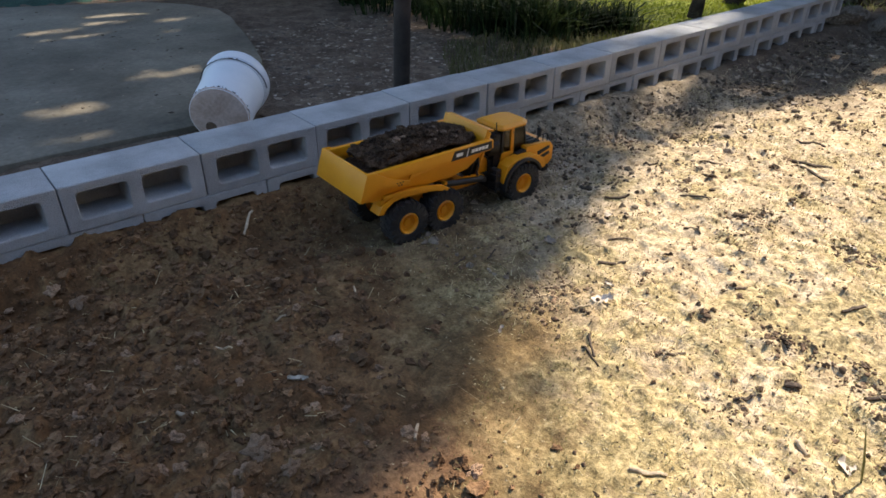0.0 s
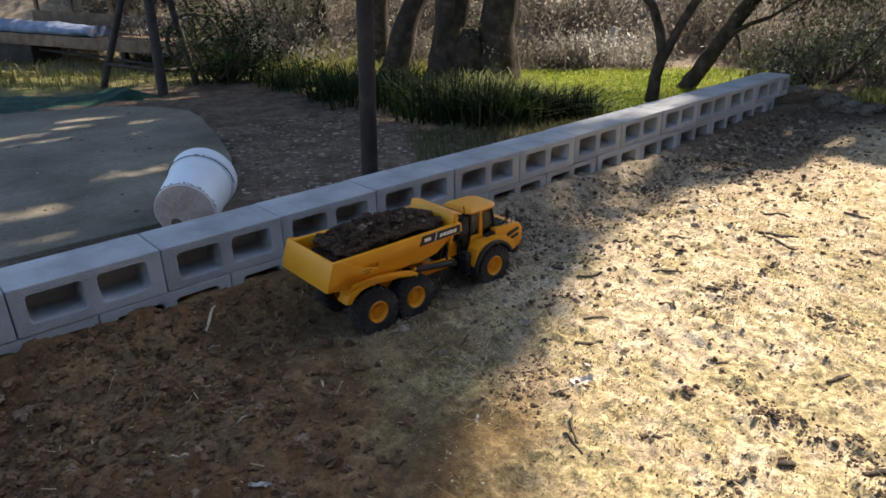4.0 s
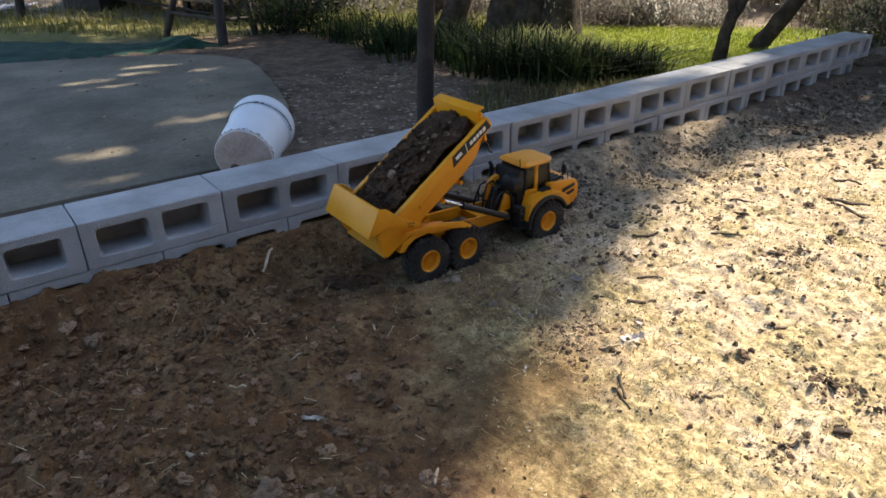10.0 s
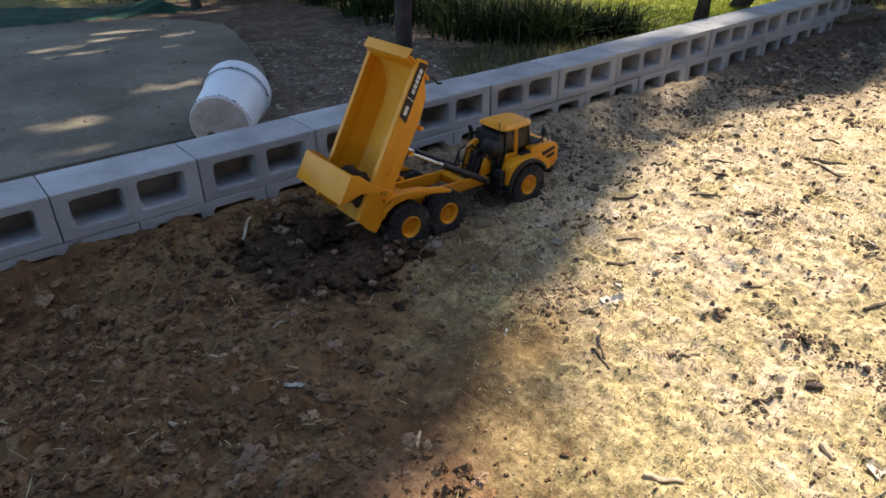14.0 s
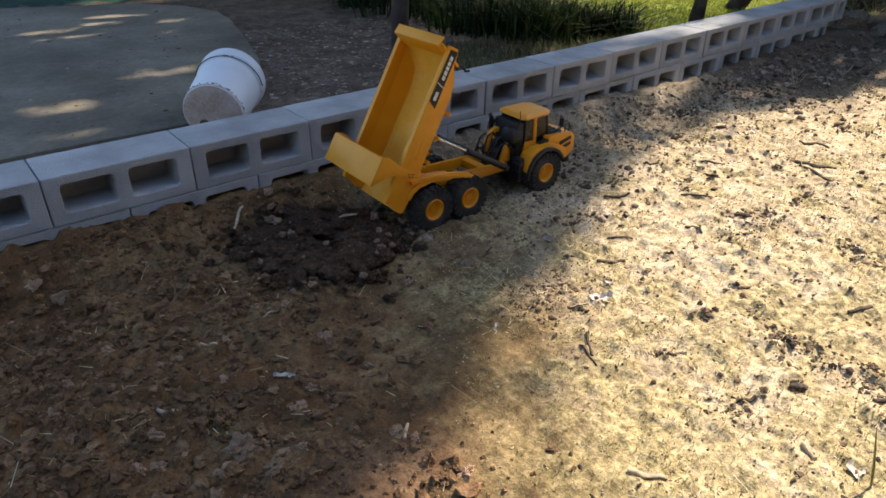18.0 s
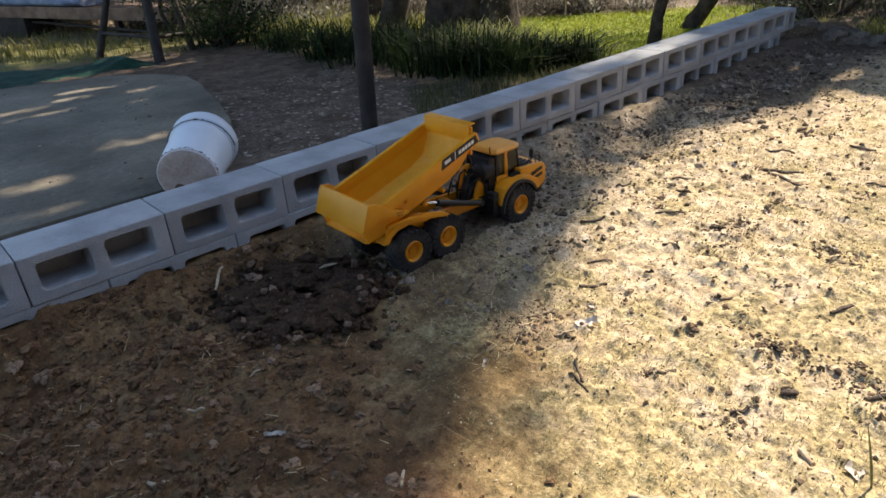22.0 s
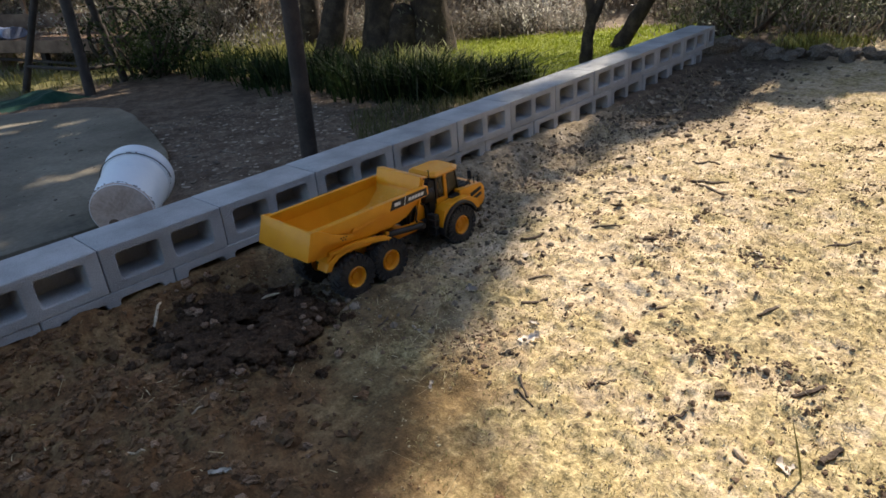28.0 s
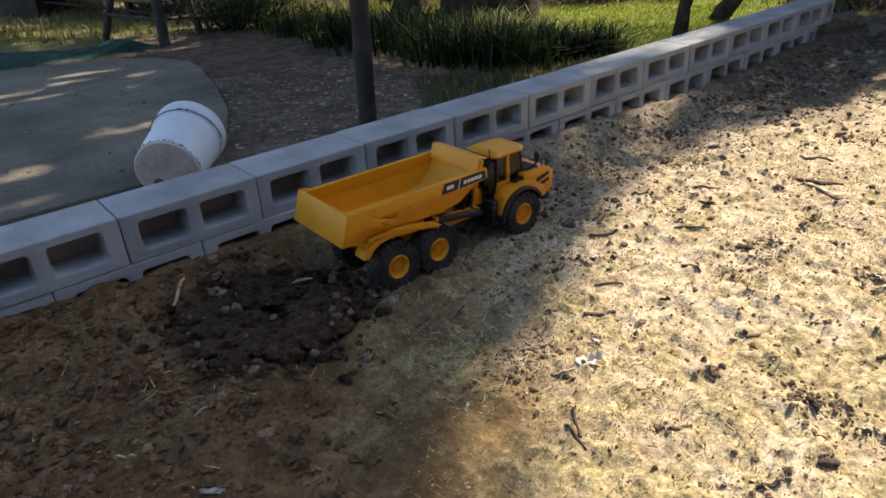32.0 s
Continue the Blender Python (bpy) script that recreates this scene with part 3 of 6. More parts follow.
    for k, (y, h) in enumerate(((-0.052, 0.19), (-0.03, 0.205), (-0.012, 0.2), (0.012, 0.21), (0.05, 0.195))):
        bm = bmesh.new()
        pts = [(0.075 + 0.01 * k % 0.02, y, 0.125), (0.082, y - 0.006, 0.16), (0.105, y, h), (0.135, y + 0.008, h + 0.004), (0.158, y, 0.175), (0.168, y, 0.14)]
        tube(bm, pts, [0.0035] * 6, 8)
        part("hose", bm, BLACK, truck)

    # front frame and body
    bm = bmesh.new()
    box(bm, (0.16, -0.06, 0.062), (0.44, 0.06, 0.105), 0.006)
    box(bm, (0.425, -0.07, 0.058), (0.452, 0.07, 0.090), 0.006)
    part("front_frame", bm, BLACK, truck)
    bm = bmesh.new()
    hood = [(0.315, 0.105), (0.315, 0.188), (0.395, 0.187), (0.440, 0.181), (0.455, 0.160), (0.455, 0.112), (0.435, 0.092)]
    slab(bm, hood, -0.084, 0.084, 0.004)
    part("hood", bm, YELLOW, truck)
    bm = bmesh.new()
    slab(bm, [(0.342, 0.186), (0.342, 0.190), (0.402, 0.189), (0.402, 0.185)], -0.066, 0.066, 0.001)
    for k in range(6):
        box(bm, (0.348, -0.055 + 0.020 * k, 0.189), (0.398, -0.047 + 0.020 * k, 0.1925), 0.0)
    part("hood_grille", bm, BLACK, truck)
    for s in (-1, 1):
        for k in range(2):
            bm = bmesh.new()
            slab(bm, [(0.372, 0.158 - 0.024 * k), (0.432, 0.170 - 0.022 * k), (0.436, 0.158 - 0.022 * k), (0.376, 0.142 - 0.022 * k)], s * 0.0825, s * 0.0858, 0.001)
            part("side_vent", bm, BLACK, truck)
        bm = bmesh.new()
        box(bm, (0.4520, min(s * 0.045, s * 0.075), 0.118), (0.4580, max(s * 0.045, s * 0.075), 0.136), 0.002)
        part("headlight", bm, WHITE, truck)
        # fender over the front wheel, with the flank below the cab
        bm = bmesh.new()
        cx, cz, ri = AXLES[2], R, 0.084
        arc = [(cx + ri * math.cos(radians(a)), cz + ri * math.sin(radians(a))) for a in range(188, 9, -12)]
        out = [(0.385, 0.110), (0.372, 0.146), (0.335, 0.166), (0.30, 0.170), (0.225, 0.167), (0.196, 0.152), (0.180, 0.110), (0.180, 0.080), (0.188, 0.062)]
        slab(bm, arc + out, s * 0.070, s * 0.118, 0.002)
        part("front_fender", bm, YELLOW, truck)
        bm = bmesh.new()
        inner = [(cx + 0.0835 * math.cos(radians(a)), cz + 0.0835 * math.sin(radians(a))) for a in range(20, 187, 9)]
        outer = [(cx + 0.094 * math.cos(radians(a)), cz + 0.094 * math.sin(radians(a))) for a in range(186, 19, -9)]
        slab(bm, inner + outer, s * 0.062, s * 0.129, 0.0015)
        part("fender_flare", bm, BLACK, truck)
        bm = bmesh.new()
        box(bm, (0.158, min(s * 0.062, s * 0.100), 0.068), (0.183, max(s * 0.062, s * 0.100), 0.142), 0.004)
        part("step_tank", bm, BLACK, truck)
        bm = bmesh.new()
        for k in range(3):
            box(bm, (0.150, min(s * 0.074, s * 0.112), 0.070 + 0.026 * k), (0.172, max(s * 0.074, s * 0.112), 0.075 + 0.026 * k), 0.001)
        box(bm, (0.147, min(s * 0.072, s * 0.075), 0.066), (0.151, max(s * 0.072, s * 0.075), 0.15), 0.0)
        box(bm, (0.147, min(s * 0.110, s * 0.113), 0.066), (0.151, max(s * 0.110, s * 0.113), 0.15), 0.0)
        part("step_ladder", bm, BLACK, truck)
        # hood rails and mirrors
        bm = bmesh.new()
        for x in (0.385, 0.41, 0.432):
            rod(bm, (x, s * 0.072, 0.178), (x - 0.004, s * 0.074, 0.212), 0.0016, n=8)
        tube(bm, [(0.362, s * 0.073, 0.20), (0.381, s * 0.074, 0.214), (0.428, s * 0.074, 0.212), (0.442, s * 0.073, 0.19)], [0.0018] * 4, 8)
        part("hood_rail", bm, BLACK, truck)
        bm = bmesh.new()
        tube(bm, [(0.352, s * 0.072, 0.19), (0.372, s * 0.088, 0.215), (0.37, s * 0.092, 0.25), (0.358, s * 0.090, 0.262)], [0.0016] * 4, 8)
        box(bm, (0.361, min(s * 0.084, s * 0.102), 0.222), (0.367, max(s * 0.084, s * 0.102), 0.252), 0.002)
        part("mirror", bm, BLACK, truck)

    # cab
    bm = bmesh.new()
    slab(bm, [(0.214, 0.10), (0.217, 0.176), (0.338, 0.172), (0.345, 0.10)], -0.056, 0.056, 0.003)
    part("cab_floor", bm, BLACK, truck)
    bm = bmesh.new()
    slab(bm, [(0.214, 0.17), (0.218, 0.266), (0.224, 0.266), (0.222, 0.17)], -0.054, 0.054, 0.001)
    part("rear_window", bm, GLASS, truck, "dark tinted cab rear window")
    bm = bmesh.new()
    slab(bm, [(0.236, 0.174), (0.231, 0.232), (0.240, 0.238), (0.246, 0.196), (0.276, 0.192), (0.276, 0.174)], -0.022, 0.022, 0.004)
    part("cab_seat", bm, BLACK, truck)
    bm = bmesh.new()
    slab(bm, [(0.336, 0.172), (0.316, 0.264), (0.319, 0.264), (0.340, 0.172)], -0.052, 0.052, 0.0)
    part("windscreen", bm, PANE, truck, "clear cab windscreen")
    for s in (-1, 1):
        for x0, x1, lean in ((0.214, 0.224, -0.003), (0.256, 0.270, 0.002), (0.315, 0.321, 0.019)):
            bm = bmesh.new()
            slab(bm, [(x0 + lean, 0.165), (x0, 0.267), (x1, 0.267), (x1 + lean, 0.165)], s * 0.056, s * 0.063, 0.0012)
            part("cab_pillar", bm, YELLOW if x0 == 0.256 else BLACK, truck)
        bm = bmesh.new()
        slab(bm, [(0.211, 0.11), (0.212, 0.182), (0.262, 0.180), (0.268, 0.168), (0.346, 0.160), (0.346, 0.11)], s * 0.055, s * 0.064, 0.0015)
        part("cab_door", bm, YELLOW, truck)
        bm = bmesh.new()
        slab(bm, [(0.270, 0.160), (0.272, 0.172), (0.345, 0.182), (0.385, 0.176), (0.385, 0.166), (0.345, 0.158)], s * 0.060, s * 0.083, 0.0015)
        part("cab_ledge", bm, BLACK, truck)
        bm = bmesh.new()
        tube(bm, [(0.266, s * 0.064, 0.19), (0.267, s * 0.071, 0.195), (0.266, s * 0.071, 0.245), (0.265, s * 0.064, 0.25)], [0.0016] * 4, 8)
        part("grab_handle", bm, BLACK, truck)
    bm = bmesh.new()
    rim = [(0.198, -0.056), (0.210, -0.071), (0.318, -0.070), (0.346, -0.048), (0.346, 0.048), (0.318, 0.070), (0.210, 0.071), (0.198, 0.056)]
    a = [bm.verts.new((x, y, 0.266)) for x, y in rim]
    c = [bm.verts.new((x, y, 0.272)) for x, y in rim]
    d = [bm.verts.new((0.270 + (x - 0.270) * 0.84, y * 0.80, 0.281)) for x, y in rim]
    for lo, hi in ((a, c), (c, d)):
        for k in range(8):
            bm.faces.new((lo[k], lo[(k + 1) % 8], hi[(k + 1) % 8], hi[k]))
    bm.faces.new(a[::-1]), bm.faces.new(d)
    soft(bm, [e for e in bm.edges], 0.0015)
    part("cab_roof", bm, YELLOW, truck)
    for s in (-1, 1):
        bm = bmesh.new()
        slab(bm, [(0.228, 0.172), (0.228, 0.264), (0.314, 0.264), (0.334, 0.172)], s * 0.0580, s * 0.0592, 0.0)
        part("side_window", bm, PANE, truck)
    bm = bmesh.new()
    box(bm, (0.238, -0.0560, 0.186), (0.254, -0.0535, 0.236), 0.001)
    part("window_sticker", bm, ORANGE, truck, "orange and pale mark behind the cab window")
    # engine air box, exhaust and mud guard behind the cab
    bm = bmesh.new()
    lathe(bm, [(0.002, -0.030), (0.022, -0.030), (0.034, -0.022), (0.037, -0.010), (0.037, 0.020), (0.030, 0.028), (0.002, 0.028)], 24, "z")
    bm.transform(Matrix.Translation((0.180, -0.030, 0.207)) @ pose(0, 0, 0, 0, 90, 0))
    box(bm, (0.180, -0.058, 0.120), (0.214, 0.058, 0.255), 0.006)
    box(bm, (0.165, -0.05, 0.105), (0.2, 0.06, 0.165), 0.004)
    part("air_cleaner", bm, BLACK, truck)
    bm = bmesh.new()
    tube(bm, [(0.188, -0.058, 0.24), (0.187, -0.060, 0.275), (0.185, -0.060, 0.300)], [0.0018] * 3, 8)
    part("antenna", bm, BLACK, truck)
    bm = bmesh.new()
    tube(bm, [(0.168, 0.066, 0.16), (0.168, 0.066, 0.25), (0.160, 0.066, 0.262)], [0.008, 0.008, 0.007], 12)
    part("exhaust_pipe", bm, BLACK, truck)

    # dump bed, in the space of its hinge
    bed = tagged(new("dump_bed"))
    bed.parent = truck
    bed.matrix_basis = bed_pose(0)
    h = HINGE

    def rel(points):
        return [(x - h.x, z - h.z) for x, z in points]

    # stations along the bed: x, height of the knee, half width and height at the floor
    TUB = ((-0.394, 0.226, 0.113, 0.190), (-0.335, 0.228, 0.106, 0.180), (-0.25, 0.236, 0.098, 0.178), (-0.03, 0.240, 0.096, 0.178), (0.025, 0.242, 0.097, 0.188), (0.068, 0.246, 0.103, 0.220), (0.104, 0.252, 0.117, 0.248))
    for s in (-1, 1):
        bm = bmesh.new()
        rings = []
        for x, knee, wide, low in TUB:
            top = 0.272
            section = ((0.119, top), (0.119, knee), (wide + 0.004, low), (wide - 0.003, low + 0.004), (0.112, knee + 0.002), (0.112, top))
            rings.append([bm.verts.new((x + (0.022 if x < -0.39 and z > 0.25 else 0) - h.x, s * y, z - h.z)) for y, z in section])
        fs = [bm.faces.new((a[k], a[(k + 1) % 6], b[(k + 1) % 6], b[k])) for a, b in zip(rings, rings[1:]) for k in range(6)]
        fs += [bm.faces.new(rings[0]), bm.faces.new(rings[-1])]
        bmesh.ops.recalc_face_normals(bm, faces=fs)
        plate = part("bed_side", bm, YELLOW, bed)
        bm = bmesh.new()
        slab(bm, rel([(-0.378, 0.242), (-0.376, 0.278), (0.112, 0.278), (0.114, 0.248), (0.100, 0.243), (-0.10, 0.240)]), s * 0.111, s * 0.128, 0.002)
        part("top_rail", bm, YELLOW, plate)
        bm = bmesh.new()
        slab(bm, rel([(-0.225, 0.226), (-0.215, 0.244), (-0.095, 0.244), (-0.07, 0.238), (-0.10, 0.236)]), s * 0.1135, s * 0.124, 0.0015)
        part("side_rib", bm, YELLOW, plate)
        # dark decal with pale bars in place of the lettering
        bm = bmesh.new()
        y0, y1 = s * 0.1275, s * 0.1295
        slab(bm, rel([(-0.066, 0.2445), (-0.052, 0.2745), (0.104, 0.2745), (0.106, 0.2470)]), y0, y1, 0.0)
        part("decal", bm, BLACK, plate, "black maker's decal")
        for x0, wd, sl in ((-0.046, 0.026, 0.0), (-0.004, 0.0025, 0.008), (0.016, 0.012, 0.003), (0.031, 0.012, 0.003), (0.046, 0.010, 0.003), (0.059, 0.012, 0.003), (0.074, 0.012, 0.003)):
            bm = bmesh.new()
            z0, z1 = (0.2545, 0.2655) if sl < 0.005 else (0.246, 0.2740)
            slab(bm, rel([(x0, z0), (x0 + sl, z1), (x0 + wd + sl, z1), (x0 + wd, z0)]), s * 0.1288, s * 0.1303, 0.0)
            part("decal_bar", bm, WHITE, plate)
    bm = bmesh.new()
    floor = [(-0.400, 0.198), (-0.33, 0.185), (-0.25, 0.183), (-0.03, 0.183), (0.025, 0.193), (0.072, 0.230), (0.094, 0.270)]
    wide = [0.112, 0.105, 0.097, 0.095, 0.096, 0.102, 0.111]
    upper = [[bm.verts.new((x - h.x, s * w, z - h.z)) for s in (-1, 1)] for (x, z), w in zip(floor, wide)]
    lower = [[bm.verts.new((x - h.x, s * w, z - 0.007 - h.z)) for s in (-1, 1)] for (x, z), w in zip(floor, wide)]
    fs = []
    for k in range(len(floor) - 1):
        a, b, c, d = upper[k], upper[k + 1], lower[k], lower[k + 1]
        fs += [bm.faces.new((a[0], b[0], b[1], a[1])), bm.faces.new((c[0], c[1], d[1], d[0])), bm.faces.new((a[0], c[0], d[0], b[0])), bm.faces.new((a[1], b[1], d[1], c[1]))]
    fs += [bm.faces.new((upper[0][0], upper[0][1], lower[0][1], lower[0][0])), bm.faces.new((upper[-1][0], lower[-1][0], lower[-1][1], upper[-1][1]))]
    bmesh.ops.recalc_face_normals(bm, faces=fs)
    part("bed_floor", bm, BED_FLOOR, bed, "scuffed yellow bed floor")
    bm = bmesh.new()
    slab(bm, rel([(0.090, 0.262), (0.104, 0.302), (0.128, 0.298), (0.128, 0.303), (0.098, 0.309), (0.082, 0.262)]), -0.112, 0.112, 0.0015)
    slab(bm, rel([(0.069, 0.216), (0.104, 0.300), (0.110, 0.298), (0.076, 0.212)]), -0.118, 0.118, 0.001)
    part("headboard", bm, YELLOW, bed)
    bm = bmesh.new()
    for x in (-0.23, -0.15, -0.07):
        box(bm, (x - h.x, -0.10, 0.152 - h.z), (x + 0.012 - h.x, 0.10, 0.163 - h.z), 0.001)
    for y in (-0.05, 0.05):
        box(bm, (-0.29 - h.x, y - 0.008, 0.150 - h.z), (0.0 - h.x, y + 0.008, 0.162 - h.z), 0.001)
    part("bed_rib", bm, YELLOW, bed)
    bm = bmesh.new()
    hang = [(0.085, 0.232), (0.078, 0.205), (0.082, 0.178), (0.074, 0.158), (0.080, 0.146)]
    tube(bm, [(x - h.x, -0.092, z - h.z) for x, z in hang], [0.0042, 0.0036, 0.0034, 0.0034, 0.004], 8)
    part("hose", bm, BLACK, bed)

    # tailgate on its arms
    gate = tagged(new("tailgate"))
    gate.parent = truck
    bm = bmesh.new()
    slab(bm, [(-0.380, 0.283), (-0.372, 0.283), (-0.399, 0.197), (-0.408, 0.199)], -0.133, 0.133, 0.0018)
    part("gate_plate", bm, YELLOW, gate)
    for s in (-1, 1):
        bm = bmesh.new()
        slab(bm, [(-0.376, 0.283), (-0.405, 0.199), (-0.372, 0.211), (-0.34, 0.228), (-0.235, 0.212), (-0.228, 0.224), (-0.30, 0.250), (-0.352, 0.281)], s * 0.1265, s * 0.133, 0.0015)
        arm = part("gate_arm", bm, YELLOW, gate)
        for k in range(5):
            bm = bmesh.new()
            x, z = -0.276 + 0.010 * (k % 3) + 0.005 * (k // 3), 0.229 - 0.008 * (k // 3)
            rod(bm, (x, s * 0.131, z), (x, s * 0.1345, z), 0.0024, n=8)
            part("bolt", bm, BLACK, arm)

    # lift cylinders
    jacks = []
    for s in (-1, 1):
        barrel = tagged(new("cylinder_barrel"))
        barrel.parent = truck
        bm = bmesh.new()
        rod(bm, (0.0, 0, 0), (0.205, 0, 0), 0.0105, n=16)
        rod(bm, (0.195, 0, 0), (0.208, 0, 0), 0.0125, n=16)
        rod(bm, (0, -0.011, 0), (0, 0.011, 0), 0.010, n=14)
        part("barrel", bm, BLACK, barrel)
        piston = tagged(new("cylinder_rod"))
        piston.parent = truck
        bm = bmesh.new()
        rod(bm, (0, 0, 0), (-0.20, 0, 0), 0.0055, n=14)
        rod(bm, (0, -0.009, 0), (0, 0.009, 0), 0.008, n=14)
        part("rod", bm, STEEL, piston)
        jacks.append((barrel, piston, s))
    return truck, wheels, bed, gate, jacks


truck, wheels, bed, gate, jacks = make_truck()


# ---- the load of earth ----
def pile_top(x, y):
    """The surface of the heap of dumped earth, over the ground."""
    d = ((x - 0.620) / 0.29) ** 2 + ((y + 0.345) / 0.315) ** 2
    return max(0.0, float(height(x, y))) + 0.056 * max(0.0, 1 - d) ** 0.85


def make_load():
    """Clods that lie heaped in the bed, and slide out into a heap on the ground."""
    rnd = random.Random(11)
    load = tagged(new("dirt_load"), "heap of dark damp earth in clods, loose", "earth")
    meshes = []
    for k in range(7):
        bm = bmesh.new()
        lump(bm, (0, 0, 0), (1, 0.92, 0.72), k + 3, 0.45, 4)
        for v in bm.verts:
            d = v.co.normalized()
            v.co += d * (0.16 * noise.noise(v.co * 4.1 + Vector((k, 0, 0))) + 0.10 * abs(noise.noise(v.co * 8.3)) + 0.09 * noise.noise(v.co * 13) + 0.06 * noise.noise(v.co * 27))
        ob = part("clod", bm, DIRT, load, angle=50)
        meshes.append(ob.data)
        bpy.data.objects.remove(ob)
    rows = []
    spots = []
    for layer, (nx, ny) in enumerate(((14, 7), (14, 7), (12, 6))):
        for i in range(nx):
            for j in range(ny):
                u = (i + 0.5 + rnd.uniform(-0.3, 0.3)) / nx
                v = (j + 0.5 + rnd.uniform(-0.3, 0.3)) / ny * 2 - 1
                if layer == 2:
                    v *= 0.84
                    u = 0.06 + 0.84 * u
                x = -0.345 + 0.40 * u
                y = (0.060, 0.074, 0.098)[layer] * v
                fl = float(np.interp(x, (-0.36, -0.25, -0.03, 0.025, 0.06), (0.190, 0.184, 0.184, 0.195, 0.220)))
                top = 0.280 + 0.036 * (1 - v * v) * math.sin(math.pi * (0.06 + 0.80 * u)) - 0.05 * smooth(0.12 - u, 0, 0.12)
                z = (fl + 0.018, 0.5 * (fl + top), top + 0.004)[layer]
                if layer == 1:
                    z = min(z + 0.012, top - 0.012)
                spots.append((u, Vector((x, y, z)) - HINGE, layer))
    light = []
    for k in range(2):
        bm = bmesh.new()
        lump(bm, (0, 0, 0), (0.8, 0.7, 0.6), k + 23, 0.6, 3)
        ob = part("clod", bm, PALE_EARTH, load, angle=30)
        light.append(ob.data)
        bpy.data.objects.remove(ob)
    # broad flat pieces of fine soil among the clods
    pads = []
    for k in range(5):
        bm = bmesh.new()
        lump(bm, (0, 0, 0), (1, 0.9, 0.30), k + 33, 0.35, 4)
        for v in bm.verts:
            c = v.co
            c.z += 0.10 * abs(noise.noise(c * 3.7)) + 0.09 * noise.noise(c * 9.1 + Vector((k, 0, 0))) + 0.06 * noise.noise(c * 21)
        for i in range(70):
            a, d, q = rnd.uniform(0, 6.28), 0.97 * math.sqrt(rnd.random()), 0.022 + 0.085 * rnd.random() ** 4
            lump(bm, (d * math.cos(a), 0.9 * d * math.sin(a), 0.31 * math.sqrt(1 - d * d) + 0.03), (q, q * 0.85, q * 0.8), 7 * k + i, 0.9, 1)
        ob = part("soil_mass", bm, FINE_DIRT, load, angle=60)
        pads.append(ob.data)
        bpy.data.objects.remove(ob)
    for k in range(110):
        u, v = rnd.random(), rnd.uniform(-0.95, 0.95)
        top = 0.280 + 0.036 * (1 - v * v) * math.sin(math.pi * (0.06 + 0.80 * u)) - 0.05 * smooth(0.12 - u, 0, 0.12)
        spots.append((u, Vector((-0.335 + 0.395 * u, 0.098 * v, top + 0.002)) - HINGE, 3))
    order = sorted(range(len(spots)), key=lambda k: rnd.random())
    for n_, k in enumerate(order):
        u, p, layer = spots[k]
        r = rnd.uniform(0.0028, 0.0062) if layer == 3 else rnd.uniform(0.011, 0.018) if layer == 0 else rnd.uniform(0.006, 0.012) if layer == 1 else 0.0045 + 0.006 * rnd.random() + 0.011 * rnd.random() ** 6
        # where it ends: the outer clods low, the inner ones on top
        f = (n_ + 0.5) / len(order)
        rad = math.sqrt(f) if n_ % 3 else math.sqrt(rnd.random())
        a = rnd.uniform(0, 6.28)
        out = rad * (1.0 + 0.22 * noise.noise(Vector((2 * math.cos(a), 2 * math.sin(a), 3.3))) + (0.14 * rnd.random() if n_ % 5 == 0 else 0.0))
        if layer == 3:
            out, a = rnd.uniform(0.6, 1.18), rnd.uniform(-1.6, 3.6) if n_ % 2 else rnd.uniform(-0.9, 0.5)
        gx, gy = 0.620 + 0.275 * out * math.cos(a), min(-0.06, -0.345 + 0.30 * out * math.sin(a))
        if gx > 0.80:
            gy = min(gy, -0.2)
        gz = pile_top(gx, gy) + (0.25 * r if layer else -0.012)
        if u < 0.25 and n_ % 2 == 0:
            gx, gy, gz = 0.66 + rnd.uniform(-0.11, 0.07), -0.33 + rnd.uniform(-0.13, 0.12), 0.004
        rows.append((u, p, r, Vector((gx, gy, gz)), rnd.uniform(0, 360), [rnd.uniform(-40, 40) for _ in range(3)], rnd.random(), bool(u < 0.25 and n_ % 2 == 0)))
    # what leaves first lies by the tail, what follows spreads over it
    far_first = sorted((row[3] for row in rows if not row[7]), key=lambda g: math.hypot(g.x - 0.66, g.y + 0.30) + 3.0 * g.z + rnd.uniform(0, 0.08))
    rest = iter(far_first)
    rows.sort(key=lambda row: row[0] + 0.2 * row[6])
    rows = [row if row[7] else row[:3] + (next(rest),) + row[4:] for row in rows]
    clods = []
    for u, p, r, goal, yaw, spin, q, early in rows:
        ob = new("clod", light[rnd.randrange(2)] if q > 0.755 and u > 0.35 else meshes[rnd.randrange(7)])
        ob.parent = load
        ob.scale = (r, r * rnd.uniform(0.8, 1.15), r * rnd.uniform(0.75, 1.1))
        if q > 0.755 and u > 0.35:
            goal = goal + Vector((0, 0, 0.010))
        clods.append((ob, u, p, goal, yaw, spin, q, early))
    for k in range(72):
        i, row, deep = k % 36 // 3, k % 3 - 1, k // 36
        u = (i + 0.5) / 12
        v = 0.62 * row + rnd.uniform(-0.08, 0.08)
        x = -0.335 + 0.395 * u
        z = 0.280 + 0.036 * (1 - v * v) * math.sin(math.pi * (0.06 + 0.80 * u)) - 0.05 * smooth(0.12 - u, 0, 0.12) - 0.016 - 0.030 * deep
        r = rnd.uniform(0.042, 0.050) * (0.85 if deep else 1.0)
        ob = new("soil_mass", pads[k % 5])
        ob.parent = load
        ob.scale = (r, r, r * 1.1)
